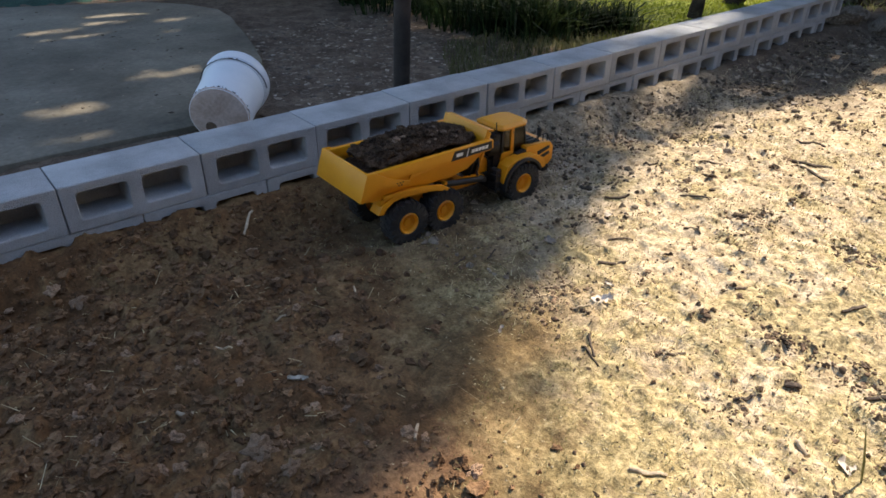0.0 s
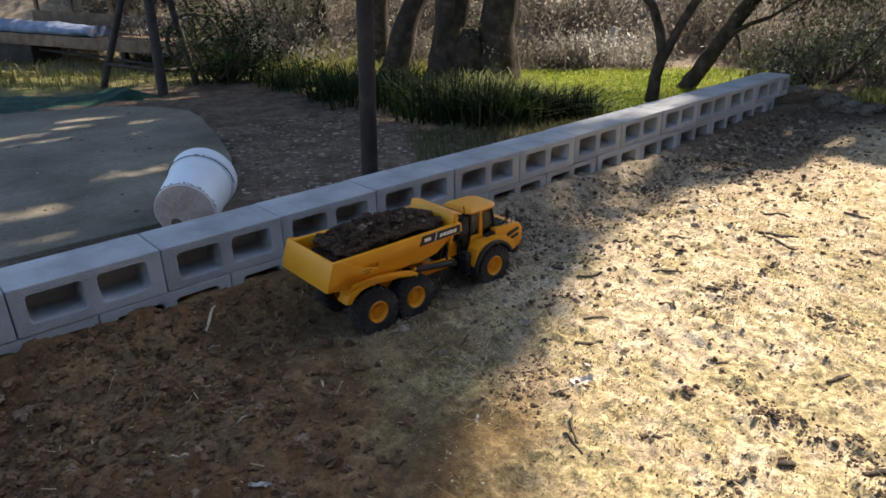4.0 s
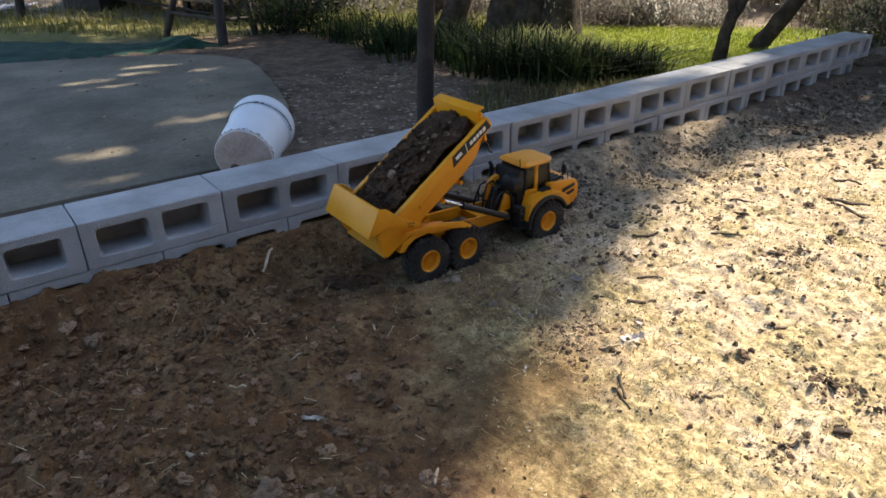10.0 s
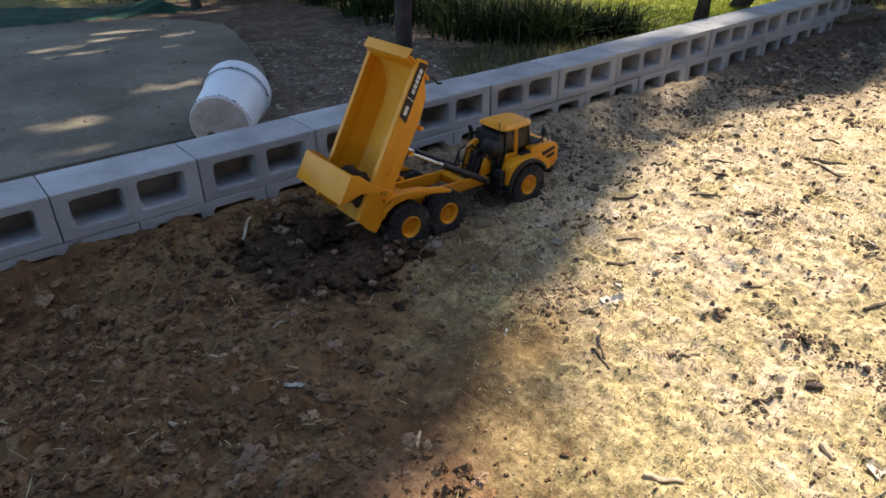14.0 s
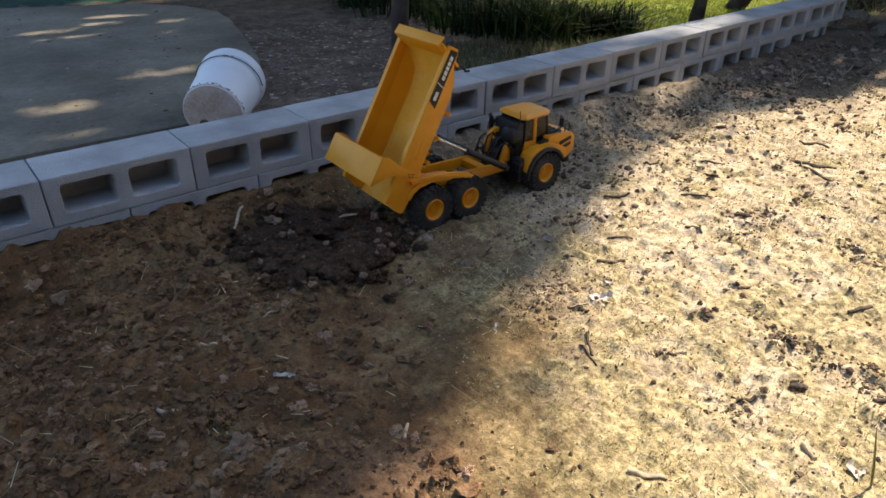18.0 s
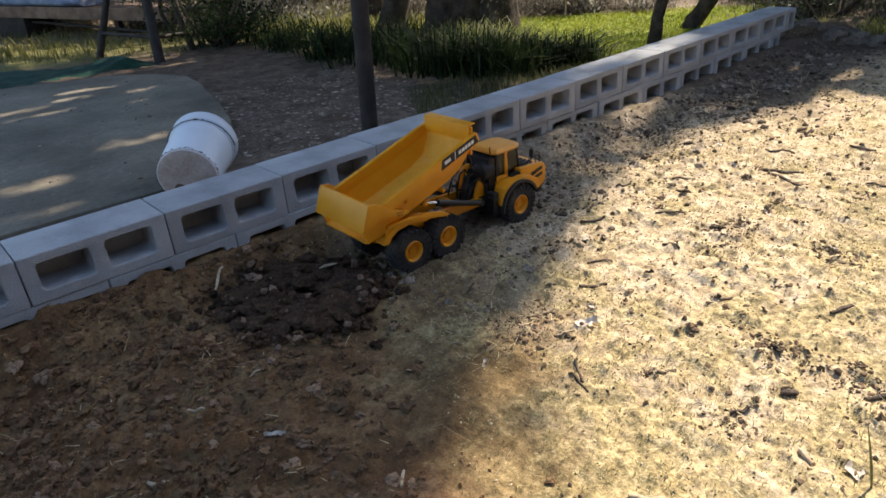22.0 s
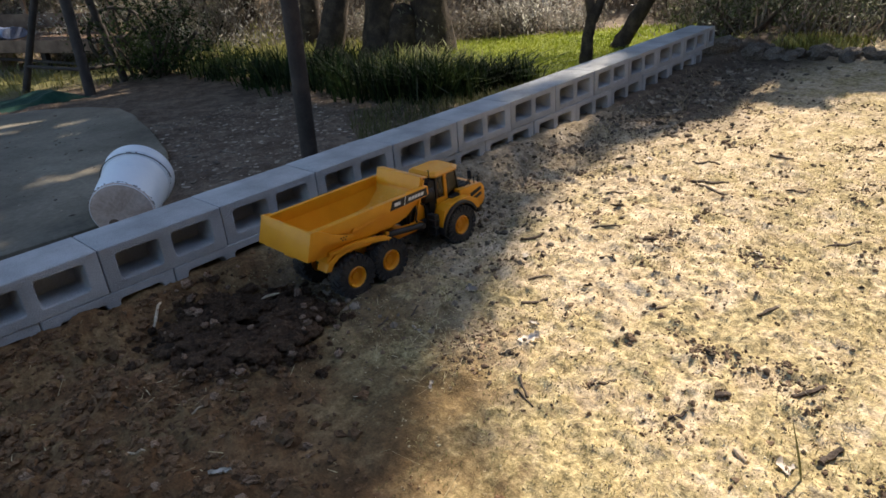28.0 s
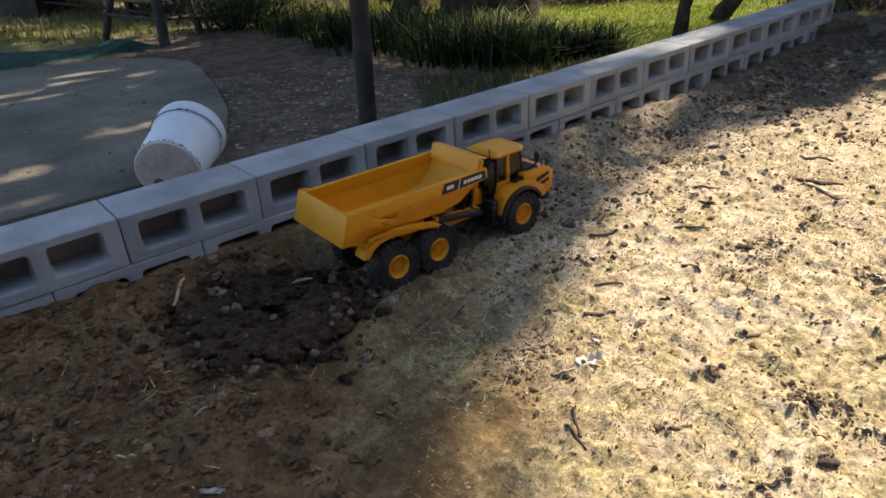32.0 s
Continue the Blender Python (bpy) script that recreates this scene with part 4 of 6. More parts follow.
        rad = math.sqrt((k % 36 + 0.5) / 36) * (0.90 if deep else 0.82) * rnd.uniform(0.86, 1.06)
        a = 2.4 * k + 1.1 * deep
        gx, gy = 0.620 + 0.262 * rad * math.cos(a), min(-0.09, -0.345 + 0.28 * rad * math.sin(a))
        goal = Vector((gx, gy, pile_top(gx, gy) - 0.013 - 0.014 * deep * (rad < 0.8)))
        if i == 0:
            goal = Vector((0.67 + 0.05 * row, -0.33 - 0.05 * row + 0.07 * deep, 0.012))
        clods.append((ob, u, Vector((x, (0.082 if not deep else 0.06) * v, z)) - HINGE, goal, rnd.uniform(0, 360), [rnd.uniform(-6, 6), rnd.uniform(-6, 6), rnd.uniform(-40, 40)], 0.3 + 0.3 * rnd.random(), i == 0))
    # a pale splinter that comes out with the earth
    bm = bmesh.new()
    tube(bm, [(-0.028, 0, 0), (-0.01, 0.004, 0.001), (0.01, 0.002, 0.0), (0.03, -0.004, 0.001)], [0.002, 0.0045, 0.004, 0.0015], 7, 0.2, 3)
    splinter = part("splinter", bm, PALE_STICK, load, "pale bark splinter in the earth")
    clods.append((splinter, 0.8, Vector((-0.04, 0.02, 0.27)) - HINGE, Vector((0.758, -0.285, pile_top(0.758, -0.285) + 0.012)), -35, [4, -6, 10], 0.4, False))
    return clods


clods = make_load()


# ---- the bucket on its side ----
def make_bucket():
    bucket = tagged(new("bucket"), "white plastic pail lying on its side, bottom caked with mud", "bucket")
    way = Vector((0.225, 0.285, 0.052)).normalized()
    m = Matrix.Translation((0.813, 0.922, 0.070)) @ way.to_track_quat("Z", "Y").to_matrix().to_4x4()
    bucket.matrix_basis = m
    bm = bmesh.new()
    lathe(bm, [(0.118, 0.004), (0.131, 0.0), (0.134, 0.01), (0.150, 0.365), (0.147, 0.367), (0.131, 0.016)], 48, "z")
    part("shell", bm, PLASTIC, bucket)
    bm = bmesh.new()
    for z, r, h in ((0.275, 0.149, 0.012), (0.300, 0.1525, 0.010), (0.352, 0.1555, 0.016)):
        lathe(bm, [(r - 0.006, z - 0.001), (r, z), (r + 0.003, z + h * 0.5), (r, z + h), (r - 0.006, z + h)], 48, "z")
    lathe(bm, [(0.150, 0.30), (0.1535, 0.302), (0.1550, 0.36), (0.150, 0.362)], 48, "z")
    part("rim", bm, PLASTIC, bucket)
    bm = bmesh.new()
    lathe(bm, [(0.001, -0.004), (0.10, -0.005), (0.127, -0.001), (0.1335, 0.004), (0.1345, 0.010), (0.128, 0.012)], 48, "z")
    for v in bm.verts:
        if v.co.z > 0.009:
            v.co.z += 0.008 * noise.noise(v.co * 60)
    part("mud_crust", bm, CAKED, bucket, "dried mud over the pail's bottom")
    bm = bmesh.new()
    lathe(bm, [(0.001, -0.0065), (0.024, -0.0065), (0.026, -0.004), (0.026, 0.0)], 20, "z", (0.045, -0.055, 0))
    part("moulded_boss", bm, WOOD, bucket, "brown moulded boss in the bottom")
    bm = bmesh.new()
    rnd = random.Random(5)
    for k in range(120):
        a, low = rnd.uniform(0, 6.28), k < 85
        z = 0.010 + 0.010 * rnd.random() ** 2 if low else 0.288 + 0.008 * rnd.random()
        r = 0.1338 + 0.045 * z if low else 0.1490
        q = rnd.uniform(0.0012, 0.0036)
        lump(bm, (r * math.cos(a), r * math.sin(a), z), (q * 1.3, q * 1.3, q), k, 0.6, 1)
    tagged(part("dirt_specks", bm, BARK, bucket), "dark dirt stuck along the pail's edges", kind="stuff")
    bm = bmesh.new()
    pts = [(0.158 * math.cos(radians(a)), 0.158 * math.sin(radians(a)) * 0.98, 0.292 - 0.02 * math.sin(radians(a))) for a in range(0, 181, 10)]
    tube(bm, pts, [0.0022] * len(pts), 6)
    part("wire_handle", bm, BLACK, bucket)


make_bucket()


# ---- post and slab behind the wall ----
def make_post():
    bm = bmesh.new()
    tube(bm, [(1.735, 0.80, -0.1), (1.752, 0.785, 0.6), (1.764, 0.776, 1.0), (1.772, 0.769, 1.32)], [0.044, 0.042, 0.042, 0.041], 20, 0.03)
    tagged(part("post", bm, POST), "dark brown round wooden post behind the wall", "post")


def make_slab():
    outline = [(-7, 1.20), (-1.0, 1.21), (0.4, 1.19), (0.98, 1.17), (1.13, 1.26), (1.30, 1.5), (1.58, 2.1), (1.80, 2.8), (1.98, 3.5), (2.03, 3.85), (1.90, 4.25), (1.6, 4.6), (0.76, 4.95), (-1.0, 5.5), (-7, 6.2)]
    bm = bmesh.new()
    pts = []
    for (x0, y0), (x1, y1) in zip(outline, outline[1:] + outline[:1]):
        k = max(1, int(math.hypot(x1 - x0, y1 - y0) / 0.12))
        pts += [(x0 + (x1 - x0) * i / k, y0 + (y1 - y0) * i / k) for i in range(k)]
    rings = []
    for z, inset in ((-0.12, 0.0), (-0.040, 0.0), (-0.033, 0.012)):
        ring = []
        for x, y in pts:
            d = 0.012 * noise.noise(Vector((x * 4, y * 4, 0.3)))
            ring.append(bm.verts.new((x + d - inset * (1 if x > 0.5 else 0), y + d + inset * (1 if y < 1.5 else -1), z)))
        rings.append(ring)
    k = len(pts)
    for lo, hi in zip(rings, rings[1:]):
        for i in range(k):
            bm.faces.new((lo[i], lo[(i + 1) % k], hi[(i + 1) % k], hi[i]))
    bm.faces.new(rings[-1])
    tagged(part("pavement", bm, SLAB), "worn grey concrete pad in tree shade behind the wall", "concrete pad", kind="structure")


make_post()
make_slab()

# ---- trees ----
SPOTS = [(1.18, 3.97, 0.38, 0.22), (0.74, 3.74, 0.22, 0.12), (1.60, 3.70, 0.19, 0.17), (0.80, 3.46, 0.30, 0.07), (0.86, 3.14, 0.18, 0.11), (1.36, 3.24, 0.16, 0.07), (0.38, 1.77, 0.22, 0.12), (1.02, 2.15, 0.23, 0.13), (0.31, 1.32, 0.19, 0.08), (0.15, 3.1, 0.2, 0.12)]
EDGE = [(-2.6, -1.1), (-1.6, -0.30), (-1.26, 0.06), (-1.20, 0.27), (-1.15, 0.47), (-1.09, 0.61), (-1.0, 0.75), (-0.94, 0.86), (-0.88, 0.97), (-0.80, 1.13), (-0.75, 1.26), (-0.70, 1.39), (-0.62, 1.52), (-0.54, 1.66), (-0.47, 1.84), (-0.40, 2.02), (-0.17, 2.1), (0.1, 2.2), (0.4, 2.8), (0.9, 3.3), (1.4, 3.2), (2.0, 3.0), (2.5, 3.05), (4.5, 3.4), (7, 3.6), (12, 3.4)]


def shade(u, v):
    """How thick the leaves are above the ground that they shade, from 0 to 1."""
    edge = float(np.interp(v, [e[0] for e in EDGE], [e[1] for e in EDGE])) + 0.10 * noise.noise(Vector((u * 3, v * 3, 5)))
    if u < -3.3 + 1.2 * noise.noise(Vector((v * 0.7, 3.1, 0))) or v < -2.4 + 0.9 * noise.noise(Vector((u * 0.8, 9.4, 0))):
        return 0.0
    if u < edge:
        for x, y, a, b in SPOTS:
            if ((u - x) / a) ** 2 + ((v - y) / b) ** 2 < 1 + 0.6 * noise.noise(Vector((u * 5, v * 9, 0))):
                return 0.05
        thick = 1.0
        if v > 4.6 and u > 1.2:
            thick = 0.10 + 0.4 * noise.noise(Vector((u * 1.5, v * 1.5, 0)))
        elif v > 7.0:
            thick = 0.28 + 0.7 * noise.noise(Vector((u * 1.5, v * 1.5, 0)))
        elif -1.40 < v < -0.84:
            # the thin outer twigs let light through in flecks
            thick = smooth(edge - u + 0.22 * noise.noise(Vector((u * 7, v * 7, 2))), 0.0, 0.24) * (1 - 0.5 * smooth(-v, 0.92, 1.05)) + 0.04
        return thick * (0.12 if edge - u < 0.06 else 0.4 if edge - u < 0.13 else 1)
    if -1.9 < v < -1.06 and u < edge + 0.30:
        return 0.07
    if u < edge + 0.16:
        return 0.05
    if 2.6 + 0.2 * noise.noise(Vector((v * 20, 1, 0))) < u < 3.3 and 0.0 < v < 0.19:
        return 0.03
    if 5.6 < u < 6.6 and -0.8 < v < 0.35:
        return 0.02
    front = float(np.interp(u, (1.6, 2.0, 2.8, 3.0, 3.5, 3.9, 4.4, 5.0), (-0.52, -0.42, -0.36, -0.42, -0.53, -0.58, -0.50, -0.55))) + 0.05 * noise.noise(Vector((u * 4, 1.7, 3)))
    if front < v < 0.4 and u < 5.2:
        return 0.32 if noise.noise(Vector((u * 2.2, v * 6.0, 8.1))) > -0.02 - 0.25 * smooth(u, 2.6, 3.6) else 0.03
    if u > 5.4 and v < 1.0:
        return 0.12 if noise.noise(Vector((u * 0.9, v * 1.3, 6.3))) > -0.12 else 0.02
    if 4.0 < u < 6.0 and -1.5 < v < 0.5:
        return 0.6 if noise.noise(Vector((u * 1.1, v * 2.4, 3.3))) > -0.15 - 0.5 * smooth(u, 4.4, 5.2) + 0.4 * smooth(-v, 0.7, 1.5) else 0.0
    return 0.0


def leaf_quads(points, size, rnd, length=2.2, droop=0.0):
    """Small leaves at points, turned at random: arrays of corners and faces."""
    n = len(points)
    p = np.asarray(points, np.float32)
    a = rnd.normal(size=(n, 3))
    a[:, 2] -= droop
    a /= np.linalg.norm(a, axis=1, keepdims=True)
    b = np.cross(a, rnd.normal(size=(n, 3)))
    b /= np.linalg.norm(b, axis=1, keepdims=True) + 1e-9
    s = (size * rnd.uniform(0.6, 1.4, (n, 1)))
    L, W = a * s * length / 2, b * s / 2
    v = np.stack([p - L, p - 0.1 * L + W, p + L, p - 0.1 * L - W], 1).reshape(-1, 3)
    return v, np.arange(4 * n).reshape(-1, 4)


def crown(parent, reach, keep, count, seed, size=0.055, low=None, high=None):
    """Leaves above the ground that they shade, up along the sun's way."""
    rnd = np.random.default_rng(seed)
    pts = []
    u0, u1, v0, v1 = reach
    while len(pts) < count:
        u, v = rnd.uniform(u0, u1), rnd.uniform(v0, v1)
        if rnd.random() < keep(u, v):
            s = rnd.uniform(low, high) if low else (rnd.uniform(5.2, 8.0) if v > 1.2 else rnd.uniform(8.0, 13.0))
            pts.append((u + SUN.x * s, v + SUN.y * s, SUN.z * s))
    v, f = leaf_quads(pts, size, rnd)
    sheet("crown", v, f, LEAVES, parent)


def strands(rnd, count, home, length, leaves, spread=0.03):
    """Leaf places along hanging twigs, whose tops home() gives."""
    out = []
    for _ in range(count):
        top = np.array(home())
        f = np.sort(rnd.random(leaves))[:, None]
        drift = rnd.normal(0, 0.12, 3) * [1, 1, 0]
        out.append(top - f * rnd.uniform(*length) * np.array([0, 0, 1]) + f * drift + rnd.normal(0, spread, (leaves, 3)))
    p = np.concatenate(out)
    return p[p[:, 2] > 0.08]


def stem(parent, points, radii, name="limb", seed=0, n=16, wobble=0.16):
    bm = bmesh.new()
    fine_pts, fine_r = [], []
    for (a, ra), (b, rb) in zip(zip(points, radii), list(zip(points, radii))[1:]):
        for k in range(4):
            f = k / 4
            p = Vector(a).lerp(Vector(b), f)
            d = Vector((noise.noise(p * 2 + Vector((seed, 0, 0))), noise.noise(p * 2 + Vector((0, seed, 7))), 0)) * 0.18 * ra
            fine_pts.append(p + d), fine_r.append(ra + (rb - ra) * f)
    fine_pts.append(points[-1]), fine_r.append(radii[-1])
    tube(bm, fine_pts, fine_r, n, wobble, seed)
    return part(name, bm, BARK, parent, angle=60)


def make_big_tree():
    tree = tagged(new("tree"), "old many-stemmed tree with dark furrowed bark and olive leaves", "tree")
    stem(tree, [(5.20, 3.20, -0.15), (5.22, 3.18, 0.05), (5.24, 3.18, 0.5), (5.27, 3.14, 1.2), (5.3, 3.15, 2.2), (5.35, 3.2, 4.0), (5.2, 3.4, 5.4)], [0.30, 0.235, 0.19, 0.17, 0.16, 0.12, 0.05], "trunk", 1)
    stem(tree, [(4.80, 3.60, -0.15), (4.82, 3.57, 0.05), (4.84, 3.55, 0.48), (4.85, 3.54, 0.85), (4.80, 3.6, 1.42), (4.6, 3.9, 2.6), (4.3, 4.4, 4.2), (4.0, 4.8, 5.2)], [0.24, 0.20, 0.16, 0.125, 0.115, 0.10, 0.08, 0.05], "trunk", 2)
    stem(tree, [(4.87, 3.52, 0.42), (4.95, 3.5, 0.6), (5.03, 3.49, 0.91), (5.18, 3.48, 1.21), (5.36, 3.48, 1.5), (5.6, 3.6, 2.6), (5.9, 4.0, 4.6)], [0.12, 0.105, 0.095, 0.09, 0.085, 0.06, 0.03], "limb", 3)
    stem(tree, [(5.0, 3.46, -0.15), (5.0, 3.44, 0.1), (5.02, 3.42, 0.34), (5.03, 3.42, 0.42)], [0.26, 0.22, 0.19, 0.12], "trunk", 30)
    stem(tree, [(5.06, 3.42, 0.98), (4.95, 3.1, 1.18), (5.10, 3.1, 1.28), (5.27, 3.1, 1.325), (5.42, 3.1, 1.315), (5.54, 3.1, 1.27), (5.63, 3.1, 1.20), (5.70, 3.1, 1.11), (5.76, 3.1, 1.04), (5.84, 3.1, 1.015), (5.93, 3.1, 1.04), (5.99, 3.1, 1.12), (6.06, 3.1, 1.20), (6.32, 3.1, 1.36)], [0.045, 0.042, 0.04, 0.038, 0.036, 0.034, 0.032, 0.030, 0.028, 0.026, 0.018, 0.014, 0.012, 0.006], "branch", 4, 8)
    stem(tree, [(5.85, 3.1, 1.02), (6.0, 3.06, 1.08), (6.17, 3.02, 1.11), (6.5, 3.0, 1.18)], [0.015, 0.012, 0.009, 0.005], "branch", 31, 8)
    stem(tree, [(4.58, 4.26, -0.15), (4.62, 4.22, 0.06), (4.81, 4.2, 0.55), (5.0, 4.2, 0.86), (5.32, 4.2, 1.21), (5.62, 4.3, 1.7), (5.9, 4.8, 3.2), (6.2, 5.6, 5.0)], [0.19, 0.16, 0.125, 0.115, 0.11, 0.10, 0.08, 0.03], "trunk", 5)
    stem(tree, [(4.98, 5.02, -0.2), (4.99, 5.01, 0.1), (5.01, 4.99, 0.66), (5.06, 4.96, 1.47), (5.0, 5.2, 3.2), (4.8, 5.8, 5.2)], [0.16, 0.13, 0.11, 0.10, 0.08, 0.03], "trunk", 6)
    ends = (((5.2, 3.4, 5.4), (6.2, 1.6, 6.6), (7.4, -0.6, 7.8)), ((4.0, 4.8, 5.2), (3.2, 5.2, 5.5), (2.5, 5.8, 5.7)), ((4.8, 5.8, 5.2), (4.6, 7.2, 5.5), (4.2, 8.8, 5.7)), ((6.2, 5.6, 5.0), (7.0, 3.6, 6.6), (8.0, 1.2, 8.2)))
    for k, (a, b, c) in enumerate(ends):
        stem(tree, [a, b, c], [0.05, 0.035, 0.012], "branch", 7 + k, 8)
    crown(tree, (-4.5, 3.9, -3.2, 11.5), lambda u, v: shade(u, v) if u < 3.9 else 0.0, 135000, 5, 0.078)


def make_fork_tree():
    tree = tagged(new("tree"), "slender tree forking low above the block wall, dark bark", "tree")
    stem(tree, [(5.017, 1.141, -0.036), (5.017, 1.122, 0.187), (5.017, 1.076, 0.382)], [0.058, 0.050, 0.047], "trunk", 11, 12, 0.2)
    stem(tree, [(5.017, 1.076, 0.345), (4.998, 1.122, 0.559), (4.97, 1.178, 0.745), (4.886, 1.289, 0.931), (4.831, 1.382, 1.154), (4.784, 1.466, 1.377), (4.635, 1.727, 2.121), (4.542, 1.913, 3.051)], [0.044, 0.040, 0.037, 0.034, 0.030, 0.026, 0.02, 0.008], "limb", 12, 10, 0.2)
    stem(tree, [(4.886, 1.289, 0.931), (4.821, 1.41, 1.052), (4.728, 1.587, 1.154), (4.617, 1.82, 1.266)], [0.02, 0.017, 0.013, 0.006], "branch", 13, 8, 0.2)
    stem(tree, [(5.017, 1.076, 0.326), (5.072, 0.992, 0.577), (5.138, 0.871, 0.847), (5.203, 0.759, 1.033), (5.286, 0.601, 1.256), (5.379, 0.425, 1.563), (5.565, 0.239, 2.493)], [0.040, 0.037, 0.035, 0.033, 0.030, 0.024, 0.01], "limb", 14, 10, 0.2)
    stem(tree, [(4.97, 1.178, 0.726), (4.989, 1.28, 0.801), (4.998, 1.392, 0.866), (4.97, 1.587, 1.024), (4.914, 1.773, 1.238)], [0.024, 0.021, 0.018, 0.013, 0.006], "branch", 21, 8, 0.2)
    rnd = np.random.default_rng(21)
    p = rnd.normal((5.4, 1.3, 2.7), (0.7, 0.7, 0.55), (2600, 3))
    p = p[p[:, 2] > 1.5]
    v, f = leaf_quads(p, 0.03, rnd)
    sheet("crown", v, f, LEAVES, tree)


def make_leaning_tree():
    tree = tagged(new("tree"), "leaning olive tree with low hanging leafy branches", "tree")
    stem(tree, [(5.97, 1.38, -0.15), (6.05, 1.33, 0.0), (6.13, 1.20, 0.26), (6.17, 1.10, 0.46), (6.2, 0.99, 0.66), (6.22, 0.85, 0.84), (6.22, 0.66, 0.96), (6.2, 0.34, 1.02), (6.2, 0.02, 1.02), (6.22, -0.28, 1.02), (6.3, -0.9, 1.06), (6.3, -1.6, 1.2)],
         [0.100, 0.084, 0.070, 0.066, 0.064, 0.060, 0.052, 0.044, 0.040, 0.036, 0.03, 0.012], "trunk", 15, 12, 0.3)
    stem(tree, [(6.16, 1.10, 0.42), (6.13, 1.0, 0.48), (6.1, 0.87, 0.55), (6.1, 0.69, 0.62), (6.1, 0.50, 0.75), (6.1, 0.3, 0.82)], [0.026, 0.024, 0.020, 0.016, 0.010, 0.006], "branch", 16, 8)
    stem(tree, [(6.12, 1.0, 0.47), (6.08, 0.93, 0.40), (6.05, 0.90, 0.30)], [0.014, 0.011, 0.006], "branch", 20, 8)
    stem(tree, [(6.2, 0.72, 0.90), (6.35, 0.5, 1.25), (6.5, 0.2, 1.7), (6.7, -0.1, 2.5)], [0.05, 0.04, 0.03, 0.012], "limb", 17, 10)
    stem(tree, [(6.2, 0.05, 0.97), (6.3, -0.2, 0.80), (6.32, -0.4, 0.62), (6.3, -0.55, 0.45)], [0.016, 0.013, 0.009, 0.004], "branch", 18, 8)
    stem(tree, [(6.25, -0.5, 1.02), (6.25, -0.75, 0.85), (6.2, -0.95, 0.6)], [0.014, 0.01, 0.004], "branch", 19, 8)
    rnd = np.random.default_rng(22)
    dense = strands(rnd, 1350, lambda: (rnd.normal(6.5, 0.35), rnd.normal(0.25, 0.78), 0.98 + 0.75 * rnd.random()), (0.10, 0.42), 30, 0.05)
    v, f = leaf_quads(dense, 0.0105, rnd, 4.2, 2.0)
    sheet("crown", v, f, DARK_LEAVES, tree)
    thin = strands(rnd, 900, lambda: (rnd.normal(6.5, 0.45), rnd.normal(-0.5, 0.95), 1.0 + 1.1 * rnd.random() ** 1.3), (0.15, 0.5), 26)
    v, f = leaf_quads(thin, 0.0095, rnd, 4.5, 2.2)
    sheet("crown", v, f, LEAVES, tree)
    crown(tree, (2.0, 9.5, -4.5, 1.0), lambda u, v: shade(u, v) if u > 3.5 and (v > -1.6 or u > 5.4) else 0.0, 26000, 9, 0.06, 2.6, 4.5)


def make_willow():
    tree = tagged(new("tree"), "grey-green tree with hanging leafy twigs behind the iris bed", "tree")
    stem(tree, [(5.3, 6.9, -0.2), (5.35, 6.85, 0.5), (5.2, 6.8, 1.3), (5.4, 6.7, 2.4), (5.3, 6.6, 3.2)], [0.10, 0.085, 0.08, 0.06, 0.02], "trunk", 41, 10)
    for k, (b, c) in enumerate((((4.6, 6.4, 1.25), (4.1, 6.2, 1.12)), ((5.9, 6.6, 1.6), (6.5, 6.6, 1.9)), ((4.8, 6.3, 1.9), (4.3, 6.0, 2.1)))):
        stem(tree, [(5.25, 6.8, 1.1 + 0.2 * k), b, c], [0.035, 0.026, 0.01], "limb", 42 + k, 8)
    rnd = np.random.default_rng(47)
    p = strands(rnd, 340, lambda: (rnd.normal(5.4, 0.75), rnd.normal(6.4, 0.4), 1.0 + 1.2 * rnd.random()), (0.3, 0.8), 30)
    v, f = leaf_quads(p, 0.0115, rnd, 4.2, 2.2)
    sheet("crown", v, f, SILVER, tree)


make_big_tree()
make_willow()
make_fork_tree()
make_leaning_tree()


# ---- reeds, grass and brush ----
def blades(count, place, tall, wide, lean, seed, bend=0.5):
    """Upright strap leaves: each a bent strip of two pieces with a point."""
    rnd = np.random.default_rng(seed)
    p = np.array([place(rnd) for _ in range(count)], np.float32)
    h = rnd.uniform(*tall, count)[:, None]
    a = rnd.uniform(0, 2 * np.pi, count)
    out = np.stack([np.cos(a), np.sin(a), 0 * a], 1) * np.abs(rnd.normal(0, lean, count))[:, None]
    side = np.stack([-np.sin(a + rnd.normal(0, 0.8, count)), np.cos(a), 0 * a], 1) * rnd.uniform(*wide, count)[:, None] / 2
    up = np.array([0, 0, 1.0])
    q = p + h * (0.55 * up + 0.30 * out)
    t = p + h * (up * (1 - 0.25 * bend * np.linalg.norm(out, axis=1, keepdims=True)) + (0.6 + bend) * out)
    v = np.stack([p - side, p + side, q + side * 0.8, q - side * 0.8, t + side * 0.12, t - side * 0.12], 1).reshape(-1, 3)
    i = 6 * np.arange(count)[:, None]
    f = np.concatenate([i + [[0, 1, 2, 3]], i + [[3, 2, 4, 5]]])
    return v, f


REED_BED = [(2.85, 4.9), (3.25, 4.1), (3.3, 3.2), (3.1, 2.4), (3.15, 1.85), (3.35, 1.5), (3.75, 1.3), (4.1, 1.25)]


